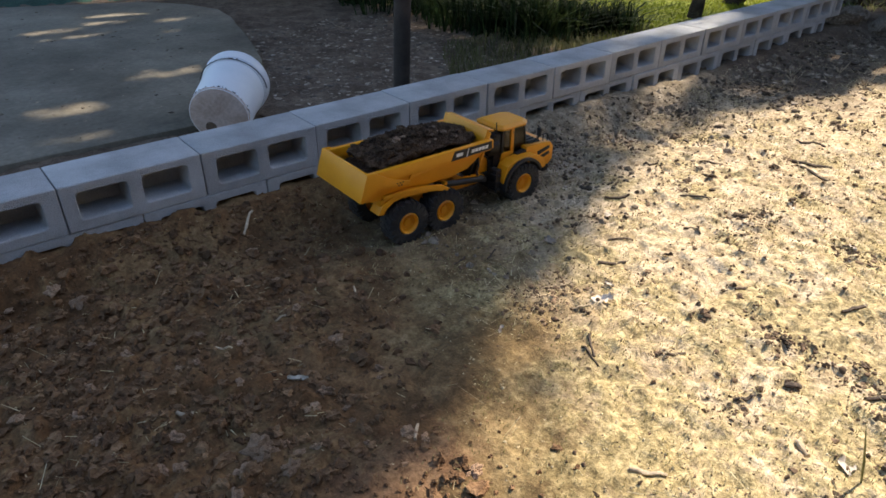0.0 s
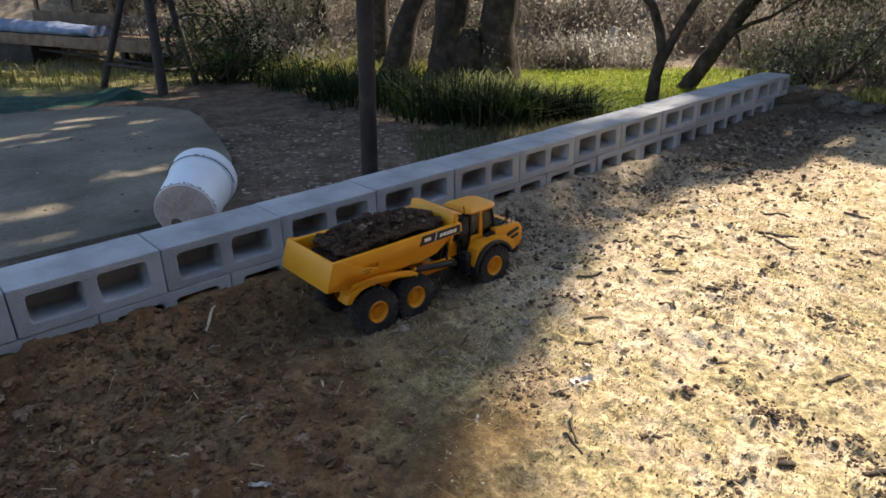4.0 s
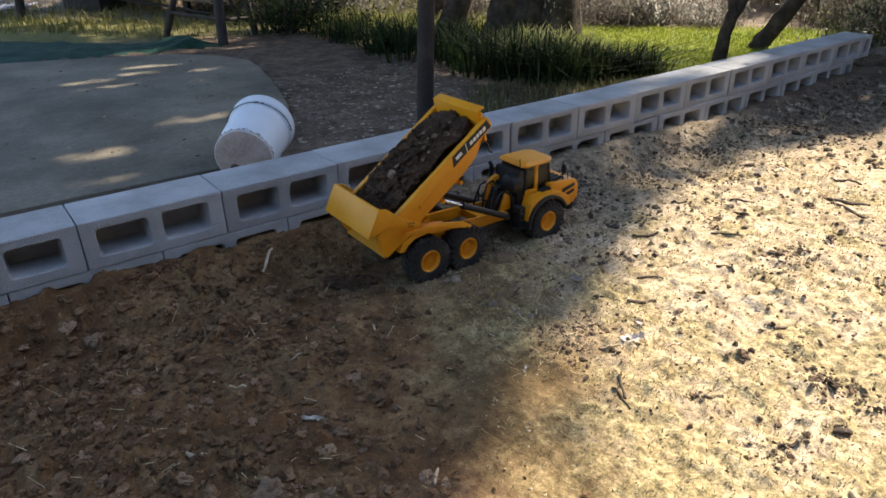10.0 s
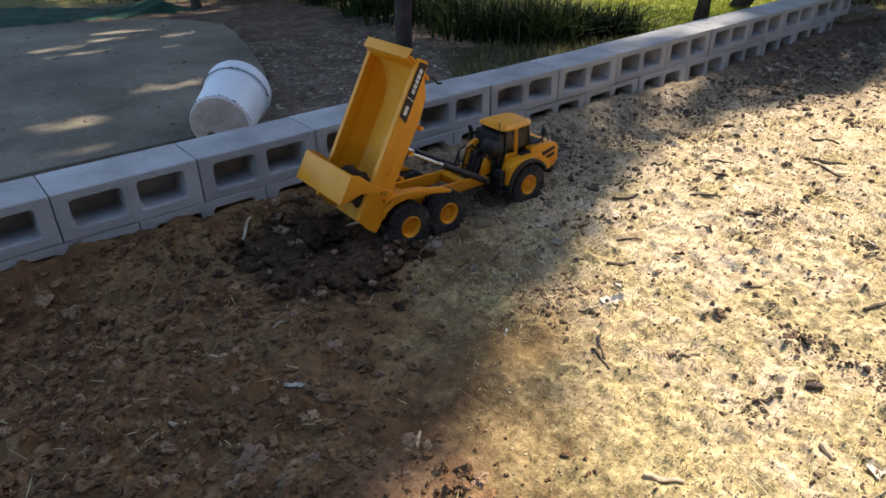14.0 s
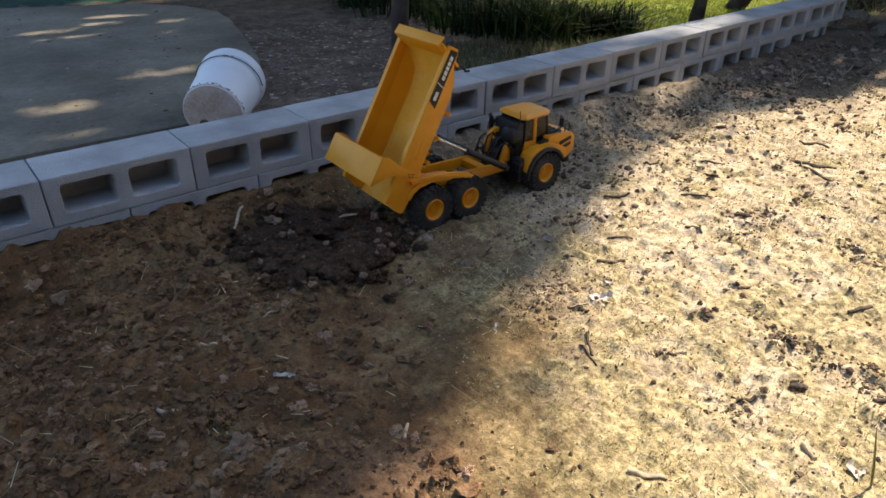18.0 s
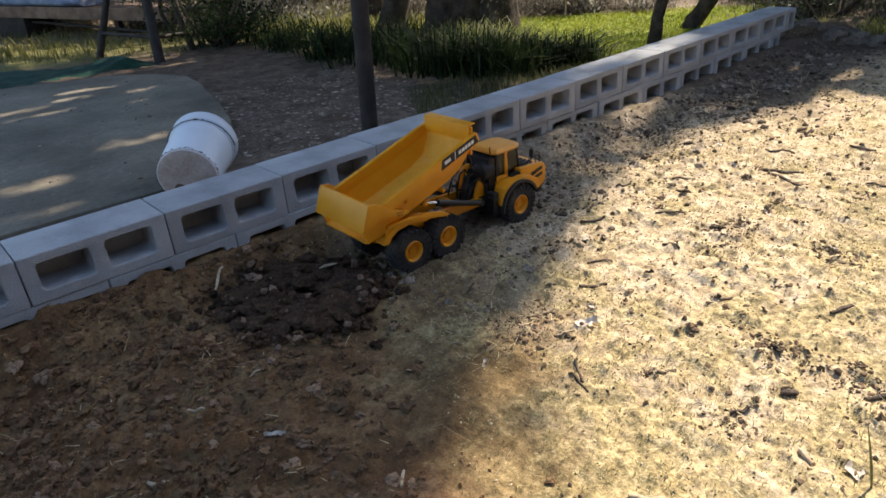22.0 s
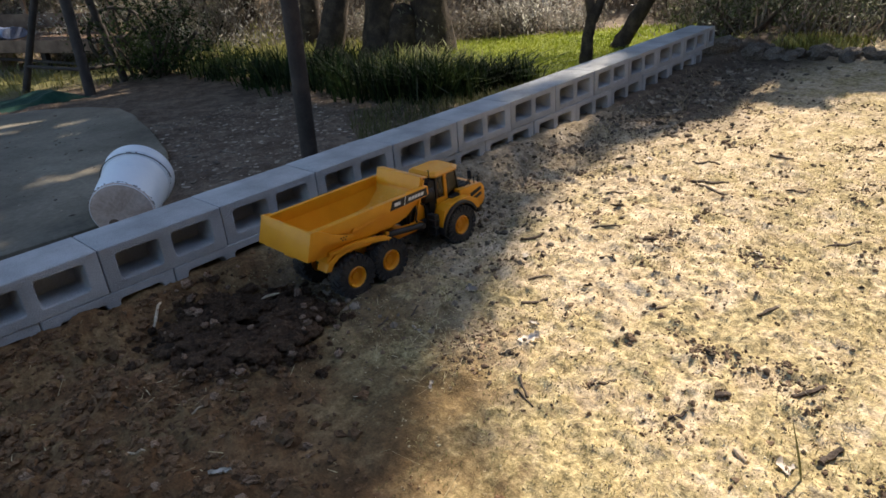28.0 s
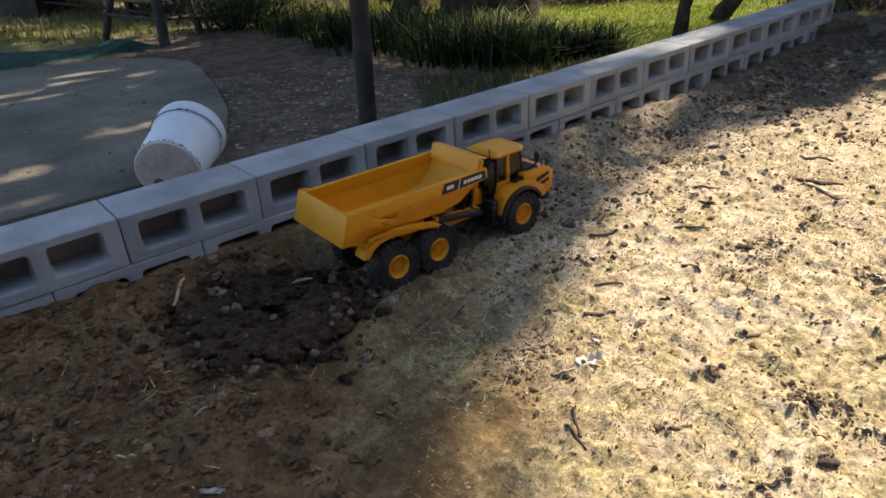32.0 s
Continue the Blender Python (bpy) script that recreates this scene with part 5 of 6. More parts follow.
def make_reeds():
    rnd0 = random.Random(2)
    homes = []
    for k in range(150):
        f = rnd0.random() * (len(REED_BED) - 1)
        i = int(f)
        (x0, y0), (x1, y1) = REED_BED[i], REED_BED[i + 1]
        x, y = x0 + (x1 - x0) * (f - i), y0 + (y1 - y0) * (f - i)
        deep = 1.0 * (1 - 0.78 * smooth(x + 0.3 * (3 - y), 3.3, 4.1))
        homes.append((x + rnd0.uniform(0, deep), y + rnd0.uniform(0, deep) * 0.9))

    def place(rnd):
        x, y = homes[rnd.integers(len(homes))]
        x, y = x + rnd.normal(0, 0.09), y + rnd.normal(0, 0.09)
        return x, y, height(x, y) - 0.01

    v, f = blades(6200, place, (0.08, 0.50), (0.008, 0.020), 0.75, 6)
    # the clumps grow lower towards the lawn and beyond the trunks
    stalks = v.reshape(-1, 6, 3)
    base = stalks[:, :1, 2:].copy()
    k = np.clip((stalks[:, :1, :1] - 3.2) / 0.7, 0, 1)
    far = np.clip((stalks[:, :1, 1:2] - 3.3) / 0.6, 0, 1) * (1 - np.clip((stalks[:, :1, 1:2] - 4.7) / 0.3, 0, 1))
    stalks[..., 2:] = base + (stalks[..., 2:] - base) * (1 - 0.42 * k) * (1 - 0.42 * far)
    tagged(sheet("reeds", v, f, REEDS), "dense clumps of dark green iris and sword-leaved plants", "plants", kind="stuff")


def make_grass():
    def verge(rnd):
        while True:
            x = rnd.uniform(-1.5, 4.6)
            y = 6.0 + 0.5 * rnd.normal() + rnd.uniform(0, 4.2)
            if y > float(np.interp(x, (-1.5, 0.4, 0.75, 1.1, 1.5, 1.85, 2.4), (7.9, 7.5, 7.3, 6.9, 6.2, 5.5, 5.2))):
                return x, y, height(x, y)

    v, f = blades(8000, verge, (0.03, 0.13), (0.006, 0.014), 0.5, 7)
    grass = surface("rough_grass", [(0.07, 0.085, 0.02), (0.15, 0.138, 0.038), (0.29, 0.25, 0.085)], 1.5, 0.6, 0.0, vary=0.4, islands=True, thin=0.4)
    tagged(sheet("grass", v, f, grass), "rough yellow-green grass under the trees", "grass", kind="stuff")

    def strip(rnd):
        x = rnd.uniform(1.9, 4.4)
        return x, 0.34 + (0.5 + 0.9 * smooth(x, 2.0, 2.9)) * rnd.random() ** 1.2, -0.065

    v, f = blades(9000, strip, (0.02, 0.10), (0.004, 0.008), 0.6, 18)
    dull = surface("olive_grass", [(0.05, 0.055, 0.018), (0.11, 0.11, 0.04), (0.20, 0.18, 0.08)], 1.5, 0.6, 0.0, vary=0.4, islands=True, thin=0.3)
    tagged(sheet("grass", v, f, dull), "thin olive grass between the wall and the iris bed", "grass", kind="stuff")

    def clearing(rnd):
        x, y = rnd.normal(4.75, 0.42), rnd.normal(5.4, 0.6)
        return x, y, height(x, y) - 0.01

    v, f = blades(4600, clearing, (0.04, 0.17), (0.007, 0.015), 0.5, 19)
    # lighter grass colours, with the sunlight put into them
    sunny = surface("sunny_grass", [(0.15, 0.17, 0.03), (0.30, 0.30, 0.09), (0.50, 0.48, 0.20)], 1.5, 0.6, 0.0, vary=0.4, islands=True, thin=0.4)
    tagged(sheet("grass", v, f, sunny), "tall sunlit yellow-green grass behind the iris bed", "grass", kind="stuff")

    def clump(rnd):
        x, y = rnd.normal(4.3, 0.24), rnd.normal(2.42, 0.26)
        return x, y, height(x, y) - 0.01

    v, f = blades(700, clump, (0.10, 0.27), (0.007, 0.016), 0.45, 20)
    # a lit copy of the sword leaves: sunlight is in the paler colour
    pale = surface("sunlit_reeds", [(0.10, 0.12, 0.03), (0.24, 0.25, 0.09), (0.46, 0.44, 0.22)], 2.0, 0.6, 0.0, vary=0.5, islands=True, thin=0.4)
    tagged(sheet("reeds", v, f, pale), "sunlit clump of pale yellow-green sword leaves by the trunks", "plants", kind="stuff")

    def border(rnd):
        x = rnd.uniform(5.85, 6.45)
        return x, 0.22 - 0.95 * rnd.random() + 0.06 * rnd.normal(), height(x, -0.2)

    # same brightened colours, for the sunlit patch by the rocks
    v, f = blades(1500, border, (0.03, 0.11), (0.006, 0.012), 0.6, 24)
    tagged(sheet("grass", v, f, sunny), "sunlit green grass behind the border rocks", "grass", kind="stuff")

    def lawn(rnd):
        while True:
            x, y = rnd.uniform(3.8, 7.6), rnd.uniform(0.9, 4.6)
            if 0.75 * x + 0.66 * y < 6.75 + 0.2 * rnd.normal():
                return x, y, height(x, y)

    v, f = blades(18000, lawn, (0.012, 0.04), (0.006, 0.012), 0.5, 8)
    green = surface("lawn_grass", [(0.15, 0.20, 0.016), (0.25, 0.30, 0.024), (0.35, 0.38, 0.055)], 1.5, 0.6, 0.0, vary=0.3, islands=True, thin=0.4)
    tagged(sheet("lawn", v, f, green), "bright sunlit green lawn beyond the wall", "lawn", kind="stuff")


def brush_spot(rnd):
    """Where a bush of the dry slope stands: its place, and how tall it is."""
    while True:
        d = -0.32 + 6.9 * rnd.random() ** 1.6
        s = rnd.uniform(-9.5, 9.5)
        x, y = 7.35 + 0.75 * d - 0.66 * s, 2.6 + 0.66 * d + 0.75 * s
        if x < 0.6 or y < -6 or (x < 3.0 and y < 13.6):
            continue
        if rnd.random() < 0.42 + 1.7 * noise.noise(Vector((x * 1.1, y * 1.1, 2))):
            return x, y, rnd.uniform(0.25, 1.0) * (0.5 if d < 0.5 else 1.0)


def end_spot(rnd):
    """A bush of the thicket beyond the wall's end."""
    x, y = rnd.uniform(6.35, 8.9), rnd.uniform(-4.5, 1.0)
    return x, y, rnd.uniform(0.15, 0.6)


def thicket(spots, seed, twigs, leaves, sheen=0.02):
    """Bushes of twigs and leaves at spots: the arrays of both."""
    rnd = np.random.default_rng(seed)
    tv, tf, lp, n_t = [], [], [], 0
    for x, y, tall in spots:
        z = height(x, y)
        for _ in range(twigs):
            a, lean = rnd.uniform(0, 6.28), rnd.uniform(0.1, 0.75)
            b = np.array([x + rnd.normal(0, 0.12), y + rnd.normal(0, 0.12), z - 0.05])
            t = b + tall * np.array([lean * np.cos(a), lean * np.sin(a), rnd.uniform(0.7, 1.1)])
            side = np.cross(t - b, rnd.normal(size=3))
            side *= rnd.uniform(0.004, 0.011) / (np.linalg.norm(side) + 1e-9)
            m = (b + t) / 2 + rnd.normal(0, 0.05, 3)
            tv += [b - side, b + side, m + side * 0.8, m - side * 0.8, t + side * 0.3, t - side * 0.3]
            tf += [(n_t, n_t + 1, n_t + 2, n_t + 3), (n_t + 3, n_t + 2, n_t + 4, n_t + 5)]
            n_t += 6
            k = rnd.integers(max(1, leaves // 2), leaves + 1)
            f = rnd.uniform(0.3, 1.1, (k, 1))
            lp.append(b + f * (t - b) + rnd.normal(0, 0.06, (k, 3)))
    return tv, tf, np.concatenate(lp), rnd


def make_brush():
    """Dry scrub on the slope and a leafier thicket beyond the wall's end."""
    rnd = np.random.default_rng(31)
    twig = surface("dry_twigs", [(0.10, 0.084, 0.072), (0.19, 0.163, 0.138), (0.34, 0.305, 0.265)], 1.2, 0.8, 0.0, vary=0.5, islands=True, thin=0.3)
    pale = surface("dry_leaves", [(0.09, 0.080, 0.064), (0.20, 0.183, 0.150), (0.60, 0.58, 0.52)], 0.9, 0.5, 0.0, vary=0.6, islands=True, thin=0.5)
    tv, tf, lp, r2 = thicket([brush_spot(rnd) for _ in range(1300)], 32, 9, 18)
    tagged(sheet("dry_brush", tv, tf, twig), "tangle of dry grey-brown twigs on the slope", "brush", kind="stuff")
    v, f = leaf_quads(lp, 0.017, r2, 3.2, 0.8)
    tagged(sheet("brush_leaves", v, f, pale), "pale dry leaves glinting on the scrub", "brush", kind="stuff")
    tv, tf, lp, r2 = thicket([end_spot(rnd) for _ in range(300)], 33, 9, 20)
    tagged(sheet("thicket", tv, tf, twig), "bare brown stems of the thicket beyond the rocks", "brush", kind="stuff")
    v, f = leaf_quads(lp, 0.0125, r2, 3.4, 0.8)
    half = (len(v) // 8) * 4
    tagged(sheet("thicket_leaves", v[:half], f[:half // 4], LEAVES), "dull green leaves in the thicket", "brush", kind="stuff")
    tagged(sheet("thicket_leaves", v[half:], np.arange(len(v) - half).reshape(-1, 4), SILVER), "olive leaves in the thicket beyond the rocks", "brush", kind="stuff")


def make_bush(at, spread, tall, stems, leaves, seed, label, size=0.017, leafage=None):
    """A leafy shrub: bent stems and a loose crown with gaps."""
    bush = tagged(new("bush"), label, "bush")
    rnd = np.random.default_rng(seed)
    pts = []
    for k in range(stems):
        a = rnd.uniform(0, 6.28)
        b = np.array([at[0] + rnd.normal(0, spread[0] * 0.35), at[1] + rnd.normal(0, spread[1] * 0.35), 0])
        b[2] = height(b[0], b[1]) - 0.05
        t = np.array([at[0] + rnd.normal(0, spread[0]), at[1] + rnd.normal(0, spread[1]), b[2] + tall * rnd.uniform(0.6, 1.1)])
        m = (b + t) / 2 + rnd.normal(0, 0.12, 3)
        stem(bush, [tuple(b), tuple(m), tuple(t)], [0.022, 0.016, 0.005], "stem", seed + k, 7)
        for _ in range(leaves):
            f = rnd.uniform(0.2, 1.15)
            c = b + f * (t - b) + rnd.normal(0, 0.22, 3)
            pts.append(c + rnd.normal(0, 0.08, (30, 3)))
    p = np.concatenate(pts)
    p = p[p[:, 2] > -0.02]
    v, f = leaf_quads(p, size, rnd, 2.6)
    sheet("crown", v, f, leafage or LEAVES, bush)


def make_bushes():
    make_bush((4.0, 6.7), (0.45, 0.5), 1.7, 8, 14, 201, "olive shrub behind the iris bed, leaves catching the light", 0.017, SILVER)
    make_bush((3.2, 12.2), (1.2, 0.8), 2.4, 16, 24, 203, "dark shrub with many stems behind the wagon", 0.024)
    make_bush((2.3, 13.3), (0.9, 0.8), 2.6, 16, 24, 208, "dark shrub with many stems behind the wagon", 0.024)
    make_bush((0.2, 14.4), (1.4, 0.8), 2.6, 16, 22, 204, "dark shrub with many stems behind the wagon", 0.024)
    make_bush((3.9, 9.6), (0.9, 0.8), 1.5, 12, 26, 207, "brown and olive scrub behind the wagon", 0.02, SILVER)
    make_bush((5.12, 3.55), (0.13, 0.13), 0.42, 7, 7, 205, "low dark evergreen bush between the tree stems", 0.017, DARK_LEAVES)
    make_bush((3.05, 5.35), (0.28, 0.35), 0.72, 9, 15, 209, "dark green shrub at the end of the iris bed", 0.018, REEDS)
    make_bush((6.45, 0.35), (0.3, 0.4), 0.5, 8, 5, 206, "brown-stemmed low bush at the end of the wall")


make_reeds()
make_grass()
make_brush()
make_bushes()


# ---- swing frame, wagon and what lies by them ----
def make_frame():
    frame_ = tagged(new("swing_frame"), "dark timber tripod end of an old swing frame", "swing frame")
    apex = (2.50, 5.62, 1.95)
    for k, (foot, r) in enumerate((((2.21, 4.95, -0.08), 0.052), ((1.92, 5.95, -0.1), 0.036), ((2.76, 5.42, -0.08), 0.040))):
        bm = bmesh.new()
        end = (2.43, 5.47, 1.52) if k == 1 else apex
        tube(bm, [foot, Vector(foot).lerp(Vector(end), 0.5), end], [r, r * 0.95, r * 0.9], 14, 0.06, k)
        part("leg", bm, POST, frame_)
    for a, b in (((1.99, 5.89, 0.20), (2.25, 5.04, 0.17)), ((2.25, 5.04, 0.17), (2.74, 5.43, 0.12))):
        bm = bmesh.new()
        rod(bm, a, b, 0.018, n=10)
        part("brace", bm, POST, frame_)
    bm = bmesh.new()
    rod(bm, (2.50, 5.62, 1.93), (0.9, 9.2, 1.96), 0.05, n=14)
    part("top_beam", bm, POST, frame_)
    for foot in ((0.93, 9.0, -0.08), (0.35, 9.5, -0.08)):
        bm = bmesh.new()
        tube(bm, [foot, (1.1, 8.9, 1.95)], [0.055, 0.048], 12)
        part("leg", bm, POST, frame_)


def make_wagon():
    wagon = tagged(new("wagon"), "old brown wooden farm wagon with slatted side rails", "wagon")
    a, b = Vector((1.50, 9.85, 0)), Vector((3.05, 6.75, 0))
    m = (b - a).normalized()
    wagon.matrix_basis = Matrix.Translation(a) @ m.to_track_quat("X", "Z").to_matrix().to_4x4() @ pose(0, 0, 0.05, 0, 2.0, 0)
    L = (b - a).length
    for k in range(5):
        bm = bmesh.new()
        box(bm, (0, 0.16 * k, 0.30), (L, 0.16 * k + 0.15, 0.34), 0.006)
        part("bed_board", bm, WOOD, wagon)
    bm = bmesh.new()
    box(bm, (-0.02, -0.05, 0.20), (L + 0.05, -0.005, 0.35), 0.006)
    part("side_sill", bm, WOOD, wagon, "weathered grey-brown sill")
    for z, h in ((0.40, 0.18), (0.84, 0.20)):
        bm = bmesh.new()
        box(bm, (0.1, 0.80, z), (L - 0.35, 0.83, z + h), 0.005)
        part("rail", bm, WOOD, wagon)
    for x in (0.14, 0.85, 1.6, 2.3, 3.0):
        bm = bmesh.new()
        box(bm, (x, 0.835, 0.25), (x + 0.06, 0.875, 1.02), 0.004)
        part("stake", bm, WOOD, wagon)
    for x in (0.18, L - 0.95):
        bm = bmesh.new()
        box(bm, (x, -0.02 if x < 1 else 0.05, -0.08), (x + (0.8 if x < 1 else 0.08), 0.45 if x < 1 else 0.13, 0.295), 0.02)
        part("support", bm, POST, wagon)
    bm = bmesh.new()
    tube(bm, [(1.0, 0.1, 0.13), (2.2, 0.08, 0.09), (L + 0.2, -0.02, 0.04)], [0.02, 0.02, 0.018], 8)
    part("draw_pole", bm, POST, wagon)
    return wagon


def make_wheel(wagon):
    wheel_ = tagged(new("wheel"), "weathered wooden spoked wheel in the grass")
    wheel_.parent = wagon
    wheel_.matrix_basis = wagon.matrix_basis.inverted() @ pose(3.22, 6.35, 0.27, 8, 0, -38)
    bm = bmesh.new()
    lathe(bm, [(0.35, -0.025), (0.38, -0.025), (0.385, 0.0), (0.38, 0.025), (0.35, 0.025)], 40)
    bm.faces.ensure_lookup_table()
    bmesh.ops.delete(bm, geom=[f for f in bm.faces if len(f.verts) > 4], context="FACES")
    part("felloe", bm, POST, wheel_)
    for k in range(12):
        bm = bmesh.new()
        a = 2 * math.pi * k / 12
        rod(bm, (0.05 * math.cos(a), 0, 0.05 * math.sin(a)), (0.34 * math.cos(a), 0, 0.34 * math.sin(a)), 0.016, 0.013, 8)
        part("spoke", bm, POST, wheel_)
    bm = bmesh.new()
    lathe(bm, [(0.03, -0.1), (0.055, -0.08), (0.075, 0.0), (0.055, 0.08), (0.03, 0.1)], 20)
    part("hub", bm, POST, wheel_)


def make_roll():
    """Rolled cloth on the wagon's bed."""
    cloth = surface("blue_grey_cloth", [(0.09, 0.12, 0.22), (0.17, 0.21, 0.32), (0.30, 0.34, 0.44)], 5.0, 0.7, 0.3, 40.0)
    bm = bmesh.new()
    a, b = Vector((1.52, 9.80, 0.455)), Vector((2.45, 7.94, 0.385))
    side = (b - a).normalized().cross(Vector((0, 0, 1)))
    rows = []
    for i in range(41):
        p = a.lerp(b, i / 40)
        ring = []
        for k in range(14):
            t = 2 * math.pi * k / 14
            w = 0.20 + 0.03 * noise.noise(Vector((i * 0.2, k, 0)))
            h = (0.12 - 0.05 * i / 40) * (1 + 0.45 * noise.noise(Vector((i * 0.22, math.cos(t), math.sin(t)))))
            ring.append(bm.verts.new(p + side * (w * math.cos(t) - 0.15) + Vector((0, 0, max(-0.058, h * math.sin(t))))))
        rows.append(ring)
    for lo, hi in zip(rows, rows[1:]):
        for k in range(14):
            bm.faces.new((lo[k], lo[(k + 1) % 14], hi[(k + 1) % 14], hi[k]))
    bm.faces.new(rows[0][::-1]), bm.faces.new(rows[-1])
    tagged(part("tarpaulin", bm, cloth, angle=70), "rumpled blue-grey tarpaulin rolled along the wagon bed", "tarpaulin")


def net_depth(x):
    return float(np.interp(x, (-2.6, 0.4, 0.75, 1.1, 1.5, 1.85, 2.3), (2.0, 1.8, 1.5, 1.05, 0.7, 0.55, 0.45)))


def make_net():
    """A rumpled green net along the pad."""
    green = surface("green_net", [(0.005, 0.032, 0.020), (0.010, 0.052, 0.033), (0.022, 0.078, 0.050)], 10.0, 0.8, 0.6, 120.0)
    bm = bmesh.new()
    n = 60
    grid = []
    for j in range(24):
        row = []
        for i in range(n):
            u, v = i / (n - 1), j / 23
            x = -2.6 + 4.85 * u
            near = float(np.interp(x, (-2.6, -1, 0.3, 0.75, 1.25, 1.7, 2.3), (5.85, 5.5, 5.13, 5.02, 4.98, 4.90, 4.84))) + 0.02 * math.sin(7 * x)
            y = near + v * net_depth(x) + 0.06 * noise.noise(Vector((x * 3, v * 2, 1)))
            e = min(1.0, 6 * min(v, 1 - v, (1 - u) * 1.6, 0.5))
            z = height(x, y) - 0.01 + e * (0.035 + 0.03 * noise.noise(Vector((x * 6, y * 6, 0)))) + 0.12 * e * math.exp(-((x - 1.95) ** 2) / 0.03)
            row.append(bm.verts.new((x, y, z)))
        grid.append(row)
    for a, b in zip(grid, grid[1:]):
        for i in range(n - 1):
            bm.faces.new((a[i], a[i + 1], b[i + 1], b[i]))
    ext = bmesh.ops.extrude_face_region(bm, geom=bm.faces[:])
    bmesh.ops.translate(bm, vec=(0, 0, -0.012), verts=[g for g in ext["geom"] if isinstance(g, bmesh.types.BMVert)])
    bmesh.ops.recalc_face_normals(bm, faces=bm.faces[:])
    tagged(part("ground_net", bm, green, angle=80), "rumpled dark green garden netting on the ground", "netting")


def make_far_things():
    white = surface("painted_post", [(0.5, 0.48, 0.45), (0.66, 0.64, 0.6)], 8.0, 0.8, 0.2)
    bm = bmesh.new()
    box(bm, (7.20, 3.03, -0.05), (7.26, 3.09, 0.37), 0.006, pose(0, 0, 0, 0, 2, 0))
    tagged(part("marker_post", bm, white), "short pale painted post at the lawn's edge", "post")
    red = surface("terracotta", [(0.28, 0.055, 0.025), (0.42, 0.10, 0.045)], 5.0, 0.7, 0.2)
    pot = tagged(new("planter"), "large red-brown planter box on a foot", "planter")
    bm = bmesh.new()
    box(bm, (0.8, 11.6, 0.30), (1.80, 12.6, 0.72), 0.03)
    part("box", bm, red, pot)
    bm = bmesh.new()
    box(bm, (0.7, 11.5, 0.70), (1.90, 12.7, 0.78), 0.02)
    part("lip", bm, red, pot)
    bm = bmesh.new()
    box(bm, (1.0, 11.8, -0.1), (1.6, 12.4, 0.36), 0.02)
    part("foot", bm, red, pot)
    sheet_mat = surface("pale_plastic_sheet", [(0.45, 0.40, 0.42), (0.62, 0.58, 0.60), (0.75, 0.72, 0.74)], 4.0, 0.35, 0.5, 30.0)
    bm = bmesh.new()
    g = [[bm.verts.new((0.25 + 1.65 * i / 23, 10.35 + 1.3 * j / 13, height(0.5, 11) + 0.015 + 0.07 * abs(noise.noise(Vector((i * 0.5, j * 0.6, 2)))))) for i in range(24)] for j in range(14)]
    for a, b in zip(g, g[1:]):
        for i in range(23):
            bm.faces.new((a[i], a[i + 1], b[i + 1], b[i]))
    ext = bmesh.ops.extrude_face_region(bm, geom=bm.faces[:])
    bmesh.ops.translate(bm, vec=(0, 0, -0.03), verts=[e for e in ext["geom"] if isinstance(e, bmesh.types.BMVert)])
    bmesh.ops.recalc_face_normals(bm, faces=bm.faces[:])
    tagged(part("plastic_sheet", bm, sheet_mat, angle=80), "crumpled pale pink plastic sheet on the grass", "plastic sheet")


make_frame()
make_wheel(make_wagon())
make_roll()
make_net()
make_far_things()


# ---- rocks at the end of the wall ----
def make_rocks():
    rnd = random.Random(8)
    meshes = []
    for k in range(6):
        bm = bmesh.new()
        lump(bm, (0, 0, 0), (1, 0.8, 0.65), 40 + k, 0.5, 3)
        ob = part("rock", bm, ROCK, angle=40)
        meshes.append(ob.data)
        bpy.data.objects.remove(ob)
    for k in range(34):
        f = k / 33
        x = 5.28 + 0.25 * math.sin(3 * f) + rnd.uniform(-0.12, 0.25)
        y = 0.12 - 1.75 * f + rnd.uniform(-0.06, 0.06)
        r = rnd.uniform(0.04, 0.085)
        if k == 0:
            x, y, r = 5.12, 0.03, 0.12
        ob = new("rock", meshes[rnd.randrange(6)])
        ob.matrix_basis = Matrix.Translation((x, y, height(x, y) + r * 0.35)) @ pose(0, 0, 0, rnd.uniform(-15, 15), rnd.uniform(-15, 15), rnd.uniform(0, 360)) @ Matrix.Diagonal((r * rnd.uniform(0.9, 1.4), r, r * rnd.uniform(0.8, 1.1), 1))
        tagged(ob, "rough dark grey-brown field stone in the border by the wall's end", "rock", "border rocks")


make_rocks()


# ---- litter on the yard ----
PAD = -0.033
LUMPS = [(2.63, -0.48, 0.022), (2.34, -0.45, 0.018), (2.35, -0.89, 0.024), (2.58, -1.11, 0.018), (2.05, -0.79, 0.018), (1.81, -1.04, 0.022), (2.08, -1.09, 0.015), (2.79, -1.16, 0.018), (3.27, -0.7, 0.024), (2.41, -0.39, 0.014), (3.05, -0.65, 0.02),
         (3.29, -0.36, 0.03), (1.3, -1.45, 0.016), (1.16, -1.54, 0.010), (1.25, -1.26, 0.010), (1.36, -1.62, 0.011), (1.02, -1.27, 0.009), (1.36, -0.70, 0.014), (2.03, -1.2, 0.012), (2.9, -0.75, 0.018)]


